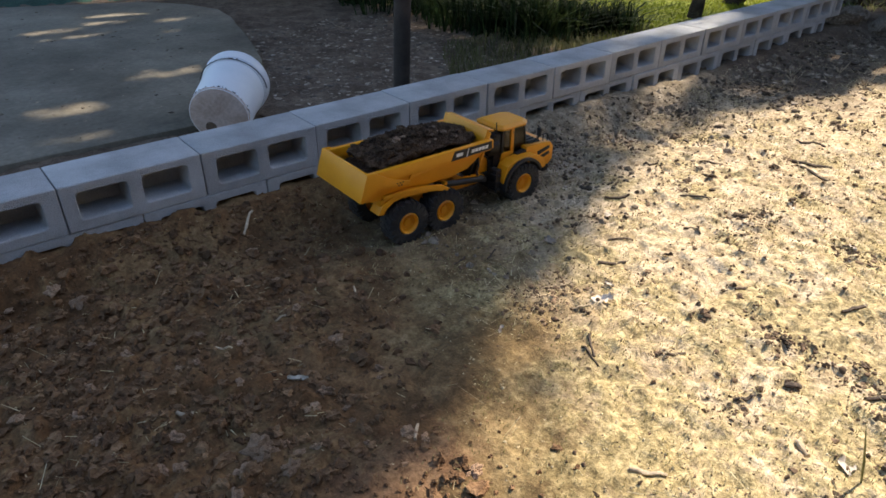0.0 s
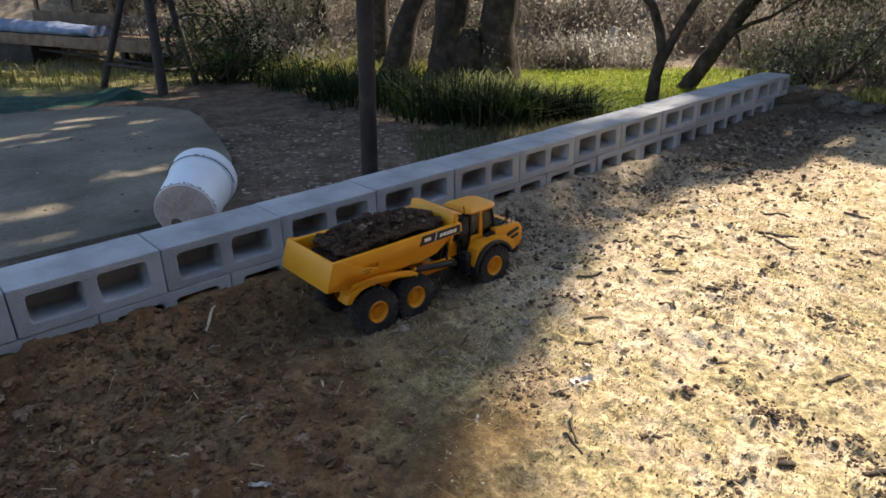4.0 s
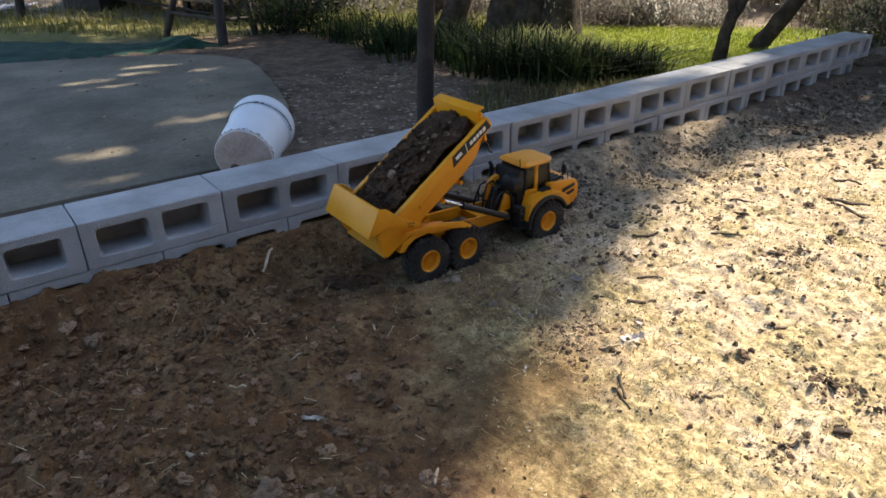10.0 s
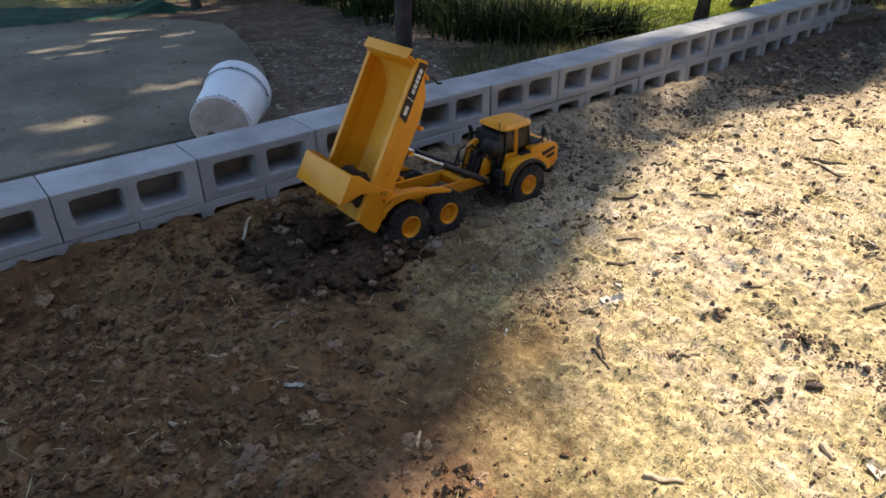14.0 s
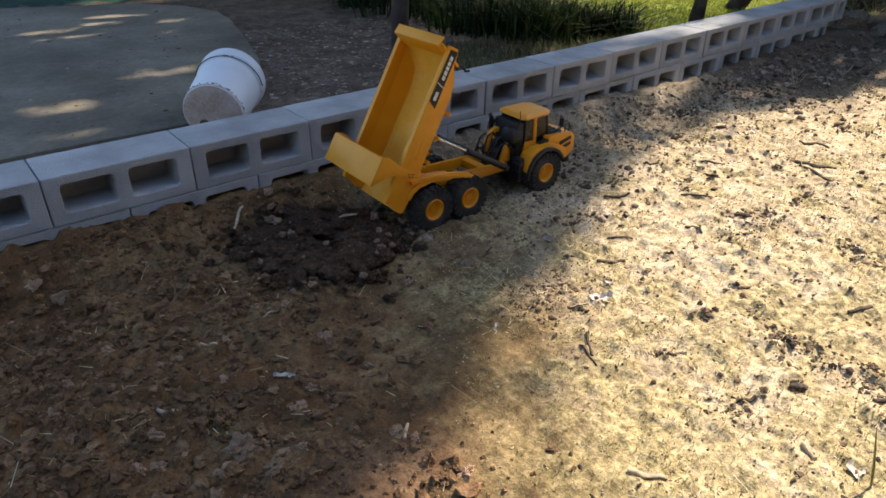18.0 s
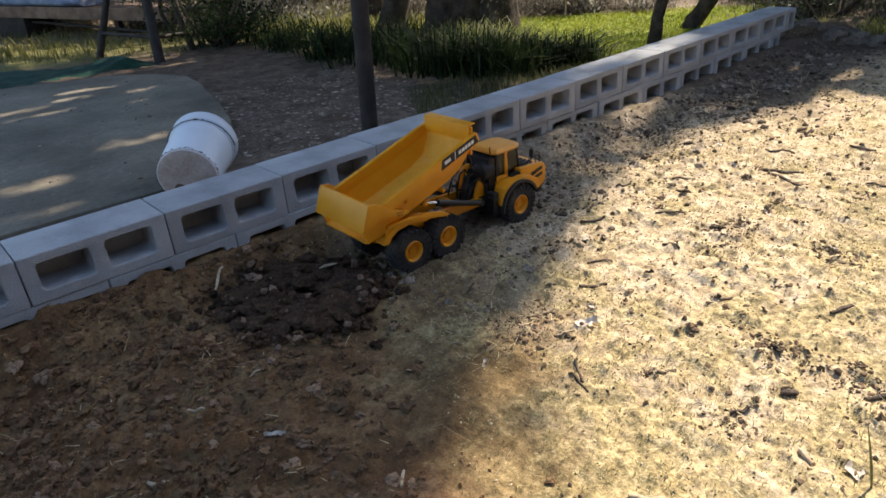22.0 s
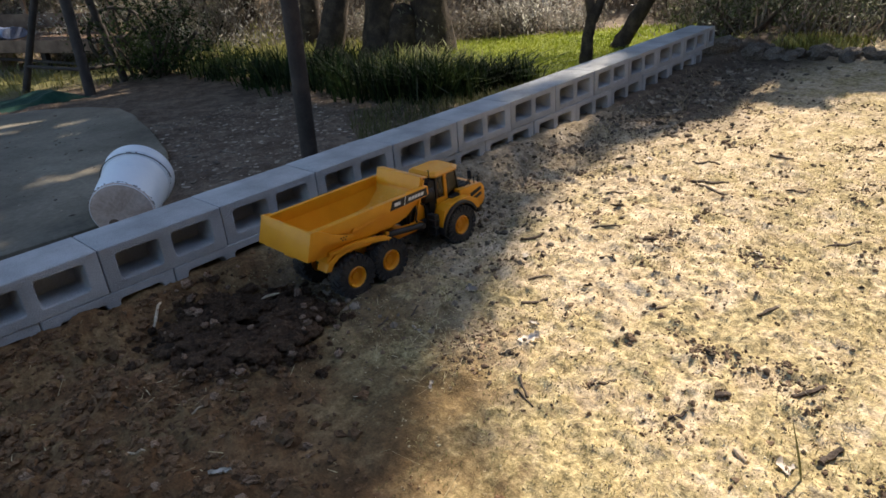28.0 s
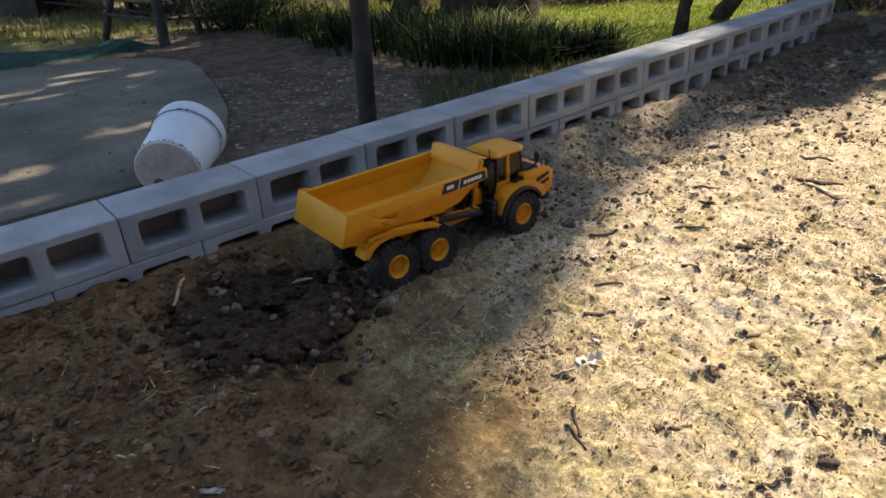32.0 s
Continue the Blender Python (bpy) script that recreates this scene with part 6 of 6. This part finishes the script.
def scatter(name, count, place, size, material, label, category, seed, flat=0.7, on_pad=False, finer=False):
    """Very many small broken lumps, in one mesh."""
    rnd = np.random.default_rng(seed)
    shapes = []
    for k in range(10):
        bm = bmesh.new()
        lump(bm, (0, 0, 0), (1, 0.85, flat), seed + k, 1.0, 2 if finer else 1)
        bm.verts.ensure_lookup_table()
        shapes.append((np.array([v.co[:] for v in bm.verts]), np.array([[v.index for v in f.verts] for f in bm.faces])))
        bm.free()
    vs, fs, n = [], [], 0
    for _ in range(count):
        x, y = place(rnd)
        v, f = shapes[rnd.integers(10)]
        r = size(rnd, x, y)
        a = rnd.uniform(0, 6.28)
        c, s = np.cos(a), np.sin(a)
        w = v @ np.array([[c, s, 0], [-s, c, 0], [0, 0, 1]]) * r * rnd.uniform(0.7, 1.3, 3)
        vs.append(w + [x, y, (PAD if on_pad else rough_height(x, y)) + r * 0.05])
        fs.append(f + n)
        n += len(v)
    tagged(sheet(name, np.concatenate(vs), np.concatenate(fs), material), label, category, kind="stuff")


def red_side(rnd):
    while True:
        x, y = rnd.uniform(-0.9, 1.5), rnd.uniform(-1.75, -0.03)
        k = 1 - smooth(x - 0.3 * y + 0.12 * rnd.normal(), 0.30, 0.95)
        if rnd.random() < k * (0.35 + 1.3 * max(0, noise.noise(Vector((x * 3.5, y * 3.5, 0)))) + 0.1):
            return x, y


def straw_side(rnd):
    while True:
        x, y = rnd.uniform(0.4, 4.6), rnd.uniform(-2.2, -0.05)
        if rnd.random() < smooth(x - 0.3 * y, 0.8, 1.6) * (0.12 + 1.6 * max(0, noise.noise(Vector((x * 4.2, y * 4.2, 4))))):
            return x, y


def drifts(rnd):
    """Tight drifts of crumbs over the straw, and broken bits round the larger lumps."""
    if rnd.random() < 0.06:
        x, y, r = LUMPS[rnd.integers(len(LUMPS))]
        return x + rnd.normal(0, 1.4 * r), y + rnd.normal(0, 1.0 * r)
    if rnd.random() < 0.025:
        return 0.95 + rnd.normal(0, 0.06), -0.93 + rnd.normal(0, 0.05)
    while True:
        x, y = rnd.uniform(0.5, 4.2), rnd.uniform(-2.1, -0.1)
        k = max(0.0, noise.noise(Vector((x * 5.0, y * 5.0, 4))) + 0.5 * noise.noise(Vector((x * 13, y * 13, 1))))
        if rnd.random() < smooth(x - 0.3 * y, 0.85, 1.6) * (0.05 + 1.1 * k * k):
            return x, y


def anywhere(rnd):
    while True:
        x, y = rnd.uniform(0.4, 3.6), rnd.uniform(-1.9, -0.08)
        if rnd.random() < smooth(x - 0.3 * y, 0.7, 1.3) * (1.15 - 0.25 * x) * (0.5 + noise.noise(Vector((x * 7, y * 7, 2)))):
            return x, y


def far_dirt(rnd):
    return rnd.uniform(3.1, 5.2), -0.08 - abs(rnd.normal(0, 0.32))


def litter(rnd):
    return rnd.uniform(1.3, 3.2), rnd.uniform(0.35, 3.0)


scatter("soil_clods", 10000, red_side, lambda r, x, y: 0.0016 + 0.004 * r.random() + 0.014 * r.random() ** 6, CLODS, "broken brown soil clods and pebbles", "soil", 51, 0.8, finer=True)
scatter("crumbs", 15000, drifts, lambda r, x, y: 0.0011 + 0.0026 * r.random() + 0.008 * r.random() ** 9, surface("dark_crumbs", [(0.085, 0.053, 0.032), (0.22, 0.148, 0.092)], 20.0, 0.95, 0.3, vary=0.5, islands=True), "dark crumbs of soil scattered over pale straw", "soil", 71)
scatter("pale_crumbs", 4500, anywhere, lambda r, x, y: 0.0010 + 0.0018 * r.random() + 0.002 * r.random() ** 4, surface("pale_crumb", [(0.30, 0.23, 0.12), (0.50, 0.40, 0.23), (0.66, 0.55, 0.36)], 9.0, 0.95, 0.3, vary=0.35, islands=True), "pale crumbs of dry soil and moss", "soil", 131)
def wall_foot(rnd):
    while True:
        x, y = rnd.uniform(0.9, 3.6), -0.05 - abs(rnd.normal(0, 0.30))
        if rnd.random() < 0.25 + 1.3 * max(0, noise.noise(Vector((x * 4, y * 6, 7)))):
            return x, y


MIXED = surface("mixed_clods", [(0.08, 0.06, 0.042), (0.20, 0.155, 0.11), (0.44, 0.36, 0.27)], 6.0, 0.95, 0.4, vary=0.6, islands=True)
scatter("foot_clods", 2600, wall_foot, lambda r, x, y: 0.002 + 0.004 * r.random() + 0.012 * r.random() ** 6, MIXED, "crumbs and clods along the foot of the wall", "soil", 151)
scatter("far_clods", 1300, far_dirt, lambda r, x, y: 0.005 + 0.016 * r.random() ** 3, MIXED, "dark clods and crumbs by the foot of the wall", "soil", 91)
scatter("leaf_litter", 4200, litter, lambda r, x, y: 0.005 + 0.018 * r.random() ** 3, surface("litter_bits", [(0.08, 0.06, 0.042), (0.20, 0.16, 0.12), (0.42, 0.36, 0.30)], 20.0, 0.9, 0.2, vary=0.7, islands=True), "leaf litter and wood chips behind the wall", "litter", 111, 0.22)


def pad_place(rnd):
    while True:
        x, y = rnd.uniform(-1.5, 1.9), rnd.uniform(1.3, 4.6)
        if x < 1.2 + 0.24 * (y - 1.2) and y < 4.8 - 0.35 * max(0, x - 0.4) and rnd.random() < 0.3 + max(0, noise.noise(Vector((x * 2, y * 2, 5)))) * 2:
            return x, y


scatter("pad_litter", 420, pad_place, lambda r, x, y: 0.003 + 0.006 * r.random() + 0.012 * r.random() ** 5, surface("pad_bits", [(0.06, 0.048, 0.035), (0.14, 0.11, 0.08), (0.34, 0.28, 0.2)], 20.0, 0.9, 0.2, vary=0.7, islands=True), "dry leaves and grit on the concrete pad", "litter", 171, 0.3, True)


def straw_bits():
    """Short dry stalks lying on the soil, and low moss blades."""
    rnd = np.random.default_rng(61)
    n = 14000
    pts = np.array([straw_side(rnd) if rnd.random() < 0.955 else red_side(rnd) for _ in range(n)])
    z = np.array([rough_height(x, y) for x, y in pts])
    a = rnd.uniform(0, 6.28, n)
    L = rnd.uniform(0.006, 0.03, n) * np.where(rnd.random(n) < 0.06, 2.2, 1)
    d = np.stack([np.cos(a), np.sin(a), rnd.uniform(-0.1, 0.5, n)], 1) * L[:, None]
    w = np.stack([-np.sin(a), np.cos(a), 0.3 * rnd.normal(size=n)], 1) * rnd.uniform(0.0006, 0.0014, n)[:, None]
    p = np.concatenate([pts, (z + 0.003)[:, None]], 1)
    v = np.stack([p - w, p + w, p + d + w * 0.6, p + d - w * 0.6], 1).reshape(-1, 3)
    straw = surface("straw", [(0.30, 0.22, 0.11), (0.50, 0.40, 0.22), (0.62, 0.54, 0.34)], 20.0, 0.7, 0.0, vary=0.35, islands=True, thin=0.15)
    tagged(sheet("straw", v, np.arange(4 * n).reshape(-1, 4), straw), "short dry straw scattered over the yard", "straw", kind="stuff")

    def place(rnd_):
        while True:
            x, y = rnd_.uniform(0.1, 3.4), rnd_.uniform(-1.9, -0.1)
            if rnd_.random() > smooth(x - 0.3 * y, 0.45, 1.1):
                continue
            if noise.noise(Vector((x * 1.7, y * 1.7, 9))) + 0.5 * noise.noise(Vector((x * 8, y * 8, 9))) > 0.1 - 0.5 * smooth(-y, 0.7, 1.4):
                return x, y, rough_height(x, y) - 0.002

    v, f = blades(20000, place, (0.004, 0.014), (0.0010, 0.0028), 0.8, 63)
    moss = surface("low_weeds", [(0.17, 0.15, 0.055), (0.34, 0.295, 0.13), (0.50, 0.435, 0.24)], 4.0, 0.7, 0.0, vary=0.35, islands=True, thin=0.3)
    tagged(sheet("low_weeds", v, f, moss), "short yellowing weeds and moss on the soil", "weeds", kind="stuff")


straw_bits()

DARK_STICK = surface("dark_stick", [(0.05, 0.036, 0.026), (0.11, 0.08, 0.06)], 30.0, 0.9, 0.4, vary=0.3)
DRY_LEAF = surface("bleached_leaf", [(0.42, 0.35, 0.27), (0.66, 0.58, 0.48)], 40.0, 0.6, 0.2, vary=0.15)


def stick(x, y, angle, length, r, material, label, bow=0.06, lift=0.0):
    rnd = random.Random(int(x * 991 + y * 577 + angle))
    c, s = math.cos(radians(angle)), math.sin(radians(angle))
    bm = bmesh.new()
    pts, rad = [], []
    turn = rnd.choice((-1, 1))
    for k in range(6):
        f = k / 5 - 0.5
        o = bow * length * (0.25 - f * f) * turn + rnd.uniform(-0.012, 0.012) * length
        px, py = x + c * f * length - s * o, y + s * f * length + c * o
        pts.append((px, py, rough_height(px, py) + r * 0.7 + lift * (k / 5))), rad.append(r * rnd.uniform(0.75, 1.15) * (1 - 0.35 * abs(f)))
    tube(bm, pts, rad, 7, 0.25, k)
    tagged(part("stick", bm, material, angle=60), label, "stick", "sticks on the yard")


def leaf(x, y, angle, length, width, material, label, curl=0.25):
    """A dry leaf, curled, with thickness."""
    bm = bmesh.new()
    m = Matrix.Translation((x, y, rough_height(x, y) + 0.004)) @ pose(0, 0, 0, 6, -5, angle)
    top, low = [], []
    for i in range(9):
        f = i / 8
        w = width * math.sin(math.pi * min(0.97, 0.04 + f * 0.94)) ** 0.7 / 2 * (1 + 1.1 * noise.noise(Vector((f * 7 + x * 30, y * 30, 0))))
        for j in (-1, -0.5, 0, 0.5, 1):
            z = curl * width * (j * j) * 0.5 + 0.10 * length * (f - 0.5) ** 2 + (0.003 + 0.16 * length) * noise.noise(Vector((x * 50 + f * 3, j * 2, y * 40)))
            top.append(bm.verts.new(m @ Vector(((f - 0.5) * length, j * w, z + 0.0012))))
            low.append(bm.verts.new(m @ Vector(((f - 0.5) * length, j * w, z))))
    for i in range(8):
        for j in range(4):
            a = i * 5 + j
            bm.faces.new((top[a], top[a + 5], top[a + 6], top[a + 1]))
            bm.faces.new((low[a + 1], low[a + 6], low[a + 5], low[a]))
    tagged(part("leaf", bm, material, angle=70), label, "leaf", "fallen leaves")


def make_litter():
    pale, dark = "bleached pale stick lying on the soil", "dark weathered twig lying on the straw"
    for x, y, a, L, r in ((0.475, -0.105, 42, 0.085, 0.005), (0.682, -1.478, -48, 0.075, 0.0055), (0.39, -1.098, 48, 0.055, 0.004), (0.985, -1.644, 60, 0.04, 0.006), (0.336, -0.594, 10, 0.04, 0.003), (0.57, -0.578, 70, 0.035, 0.003), (0.17, -0.62, 120, 0.05, 0.003),
                          (0.02, -0.755, -60, 0.045, 0.005), (1.02, -1.02, -35, 0.05, 0.003), (1.16, -1.12, -10, 0.05, 0.003)):
        stick(x, y, a, L, r, PALE_STICK, pale)
    for x, y, a, L, r in ((2.42, -1.02, -105, 0.20, 0.004), (1.835, -0.85, -75, 0.10, 0.003), (1.40, -0.86, -60, 0.08, 0.003), (0.875, -1.17, 80, 0.07, 0.0022), (1.62, -0.98, -80, 0.06, 0.003), (1.45, -1.25, -35, 0.05, 0.003),
                          (2.2, -0.7, -75, 0.09, 0.003), (2.75, -0.85, -85, 0.12, 0.004), (2.6, -1.3, -80, 0.12, 0.0035), (3.0, -1.1, -95, 0.1, 0.004), (1.05, -1.3, -50, 0.05, 0.003), (1.6, -1.5, -40, 0.09, 0.004), (2.15, -1.55, -70, 0.12, 0.004), (0.92, -0.62, 25, 0.06, 0.002),
                          (1.02, -0.66, 25, 0.05, 0.002), (2.0, -0.55, -60, 0.06, 0.0035), (0.22, -0.42, 110, 0.07, 0.002), (1.27, -0.93, -30, 0.085, 0.0042), (0.905, -1.15, 75, 0.07, 0.003), (2.52, -0.96, -60, 0.15, 0.006), (1.16, -1.54, -30, 0.035, 0.006), (1.03, -1.49, -35, 0.05, 0.003), (1.64, -0.66, -45, 0.09, 0.004), (1.10, -1.785, -40, 0.07, 0.006), (1.29, -1.69, -40, 0.10, 0.005)):
        stick(x, y, a + (x * 997 % 50) - 25, L, r * 1.35, DARK_STICK, dark, 0.10)
    leaf(1.083, -1.04, -38, 0.064, 0.036, DRY_LEAF, "curled bleached leaf lying on the straw", 0.5)
    leaf(1.212, -0.724, 70, 0.050, 0.030, surface("grey_leaf", [(0.20, 0.16, 0.12), (0.36, 0.30, 0.24)], 40.0, 0.6, 0.2), "small grey dry leaf on the bare soil", 0.6)
    for x, y, a, L, w in ((1.016, -1.722, 30, 0.045, 0.03), (1.165, -1.0, 100, 0.03, 0.012), (2.02, -1.12, 10, 0.03, 0.02), (0.265, -0.809, -40, 0.05, 0.011), (1.92, -1.36, 60, 0.035, 0.02), (0.78, -0.95, 30, 0.03, 0.012), (1.5, -0.73, 20, 0.03, 0.02), (2.7, -0.6, 40, 0.04, 0.025)):
        leaf(x, y, a, L, w, DRY_LEAF, "small bleached dry leaf on the ground")
    rnd = random.Random(14)
    bases = []
    for k in range(5):
        bm = bmesh.new()
        lump(bm, (0, 0, 0), (1, 0.85, 0.55), 60 + k, 0.8, 4)
        for v in bm.verts:
            v.co += v.co.normalized() * (0.14 * noise.noise(v.co * 4.0 + Vector((k, 0, 0))) + 0.08 * noise.noise(v.co * 10.0))
        ob = part("stone", bm, STONE, angle=40)
        bases.append(ob.data)
        bpy.data.objects.remove(ob)
    near = [(0.107, -0.937, 0.034), (0.161, -0.999, 0.018), (0.06, -0.96, 0.022), (0.20, -1.01, 0.016), (-0.02, -0.80, 0.024), (-0.07, -0.86, 0.02), (0.13, -1.03, 0.024), (0.02, -1.02, 0.018), (-0.12, -0.55, 0.022), (-0.16, -0.62, 0.02), (-0.02, -0.50, 0.018), (0.10, -0.62, 0.016)]
    near += [(rnd.uniform(-0.5, 0.45), rnd.uniform(-1.5, -0.1), 0.008 + 0.018 * rnd.random() ** 2) for _ in range(90)]
    near = [(x, y, r * 0.8) for x, y, r in near]
    for x, y, r in near:
        ob = new("stone", bases[rnd.randrange(5)])
        ob.matrix_basis = Matrix.Translation((x, y, rough_height(x, y) + r * 0.12)) @ pose(0, 0, 0, rnd.uniform(-20, 20), rnd.uniform(-20, 20), rnd.uniform(0, 360)) @ Matrix.Diagonal((r, r * rnd.uniform(0.7, 1.2), r, 1))
        tagged(ob, "rough brownish stone half sunk in the soil", "stone", "stones on the yard")
    # dark lumps of earth on the straw
    dark_earth = surface("dark_lump", [(0.06, 0.042, 0.028), (0.14, 0.10, 0.066)], 30.0, 0.95, 0.5, 160.0, vary=0.35)
    shapes = []
    for k in range(5):
        bm = bmesh.new()
        lump(bm, (0, 0, 0), (1, 0.8, 0.6), 80 + k, 1.0, 2)
        ob = part("clod", bm, dark_earth, angle=20)
        shapes.append(ob.data)
        bpy.data.objects.remove(ob)
    lumps = list(LUMPS)
    lumps += [(rnd.uniform(0.8, 3.4), rnd.uniform(-1.75, -0.3), 0.005 + 0.009 * rnd.random() ** 2) for _ in range(45)]
    for x, y, r in lumps:
        ob = new("clod", shapes[rnd.randrange(5)])
        ob.matrix_basis = Matrix.Translation((x, y, rough_height(x, y) + r * 0.25)) @ pose(0, 0, 0, rnd.uniform(-20, 20), rnd.uniform(-20, 20), rnd.uniform(0, 360)) @ Matrix.Diagonal((r * rnd.uniform(0.6, 1.3), r * rnd.uniform(0.5, 0.8), r * 0.6, 1))
        tagged(ob, "dark crumbling lump of earth on the pale straw", "clod", "clods on the yard")
    # one upright grass blade, bent at its foot
    bm = bmesh.new()
    z = rough_height(0.994, -1.757)
    tube(bm, [(0.990, -1.760, z - 0.012), (0.994, -1.757, z + 0.004), (0.986, -1.750, z + 0.05), (0.975, -1.741, z + 0.10), (0.963, -1.731, z + 0.152)], [0.0014, 0.0022, 0.0026, 0.0020, 0.0005], 6)
    blade = surface("grass_blade", [(0.07, 0.075, 0.02), (0.13, 0.125, 0.035), (0.20, 0.18, 0.07)], 30.0, 0.6, 0.1)
    tagged(part("weed", bm, blade), "single thin olive-green grass blade standing upright", "weed")
    for x, y in ((3.62, -0.35), (3.75, -0.28), (4.05, -0.42), (3.9, -0.62)):
        weed = tagged(new("weed"), "pale dry weed in the dark soil by the wall", "weed")
        z = height(x, y)
        for k in range(7):
            bm = bmesh.new()
            a = k * 0.9
            tube(bm, [(x, y, z), (x + 0.02 * math.cos(a), y + 0.02 * math.sin(a), z + 0.025), (x + 0.045 * math.cos(a), y + 0.045 * math.sin(a), z + 0.03 + 0.007 * k)], [0.0025, 0.002, 0.001], 6)
            part("stem", bm, PALE_STICK, weed)


make_litter()


# ---- what moves ----
def motions():
    steps = [t / 2 for t in range(12, 49)]
    walk(truck, [(t, TRUCK_AT @ pose(along(DRIVE, t), 0, 0)) for t, _ in DRIVE])
    for ob in wheels:
        at = ob.matrix_basis.copy()
        walk(ob, [(t, at @ pose(0, 0, 0, 0, math.degrees(along(DRIVE, t) / R), 0)) for t, _ in DRIVE])
    times = [0, 5.7] + steps + [32]
    walk(bed, [(t, bed_pose(t)) for t in times])
    walk(gate, [(t, pose(-0.052 * f, 0, 0.017 * f) @ Matrix.Translation((-0.38, 0, 0.26)) @ pose(0, 0, 0, 0, 12 * f, 0) @ Matrix.Translation((0.38, 0, -0.26)))
                for t in times for f in [smooth(along(TILT_ROWS, t), 3, 55)]])
    foot, eye = Vector((0.115, 0, 0.118)), Vector((-0.145, 0, 0.157)) - HINGE
    for barrel, piston, s in jacks:
        low, high = [], []
        for t in times:
            top = bed_pose(t) @ eye
            pitch = math.degrees(math.atan2(top.z - foot.z, foot.x - top.x))
            low.append((t, pose(foot.x, s * 0.078, foot.z, 0, 180 + pitch, 0)))
            high.append((t, pose(top.x, s * 0.078, top.z, 0, 180 + pitch, 0)))
        walk(barrel, low)
        walk(piston, high)
    for ob, u, p, goal, yaw, spin, q, early in clods:
        def ride(t, slide=0.0, ob_yaw=yaw):
            """In the bed, slid towards its tail by slide metres."""
            q_ = p.copy()
            q_.x -= slide
            q_.z += 0.035 * smooth(-0.05 - q_.x, 0.0, 0.12) - 0.02 * smooth(slide, 0.05, 0.3)
            return TRUCK_AT @ pose(along(DRIVE, t), 0, 0) @ bed_pose(t) @ pose(*q_, 0, 0, ob_yaw)

        go = 11.8 + 0.85 * u + 0.12 * q
        if early:
            go = 9.15 + 0.35 * q
        if q > 0.4 and u < 0.19:
            go = 14.8 + 2 * (q - 0.4)
        way = p.x + 0.10
        d = 0.28 + 0.72 * u
        keys = [0, 5.7] + [t for t in steps if t < go - 0.2] + [go]
        out = [(t, ride(t)) for t in keys]
        out.append((go + 0.55 * d, ride(go + 0.55 * d, 0.32 * way)))
        out.append((go + d, ride(go + d, way)))
        end = pose(*goal, spin[0], spin[1], yaw + spin[2])
        lip = out[-1][1].translation
        mid = lip.lerp(goal, 0.55)
        out.append((go + d + 0.1, pose(mid.x, mid.y, max(goal.z, mid.z), spin[0] * 0.5, spin[1] * 0.5, yaw + spin[2] * 0.5)))
        out.append((go + d + 0.2, end))
        out.append((32, end))
        walk(ob, out)


motions()
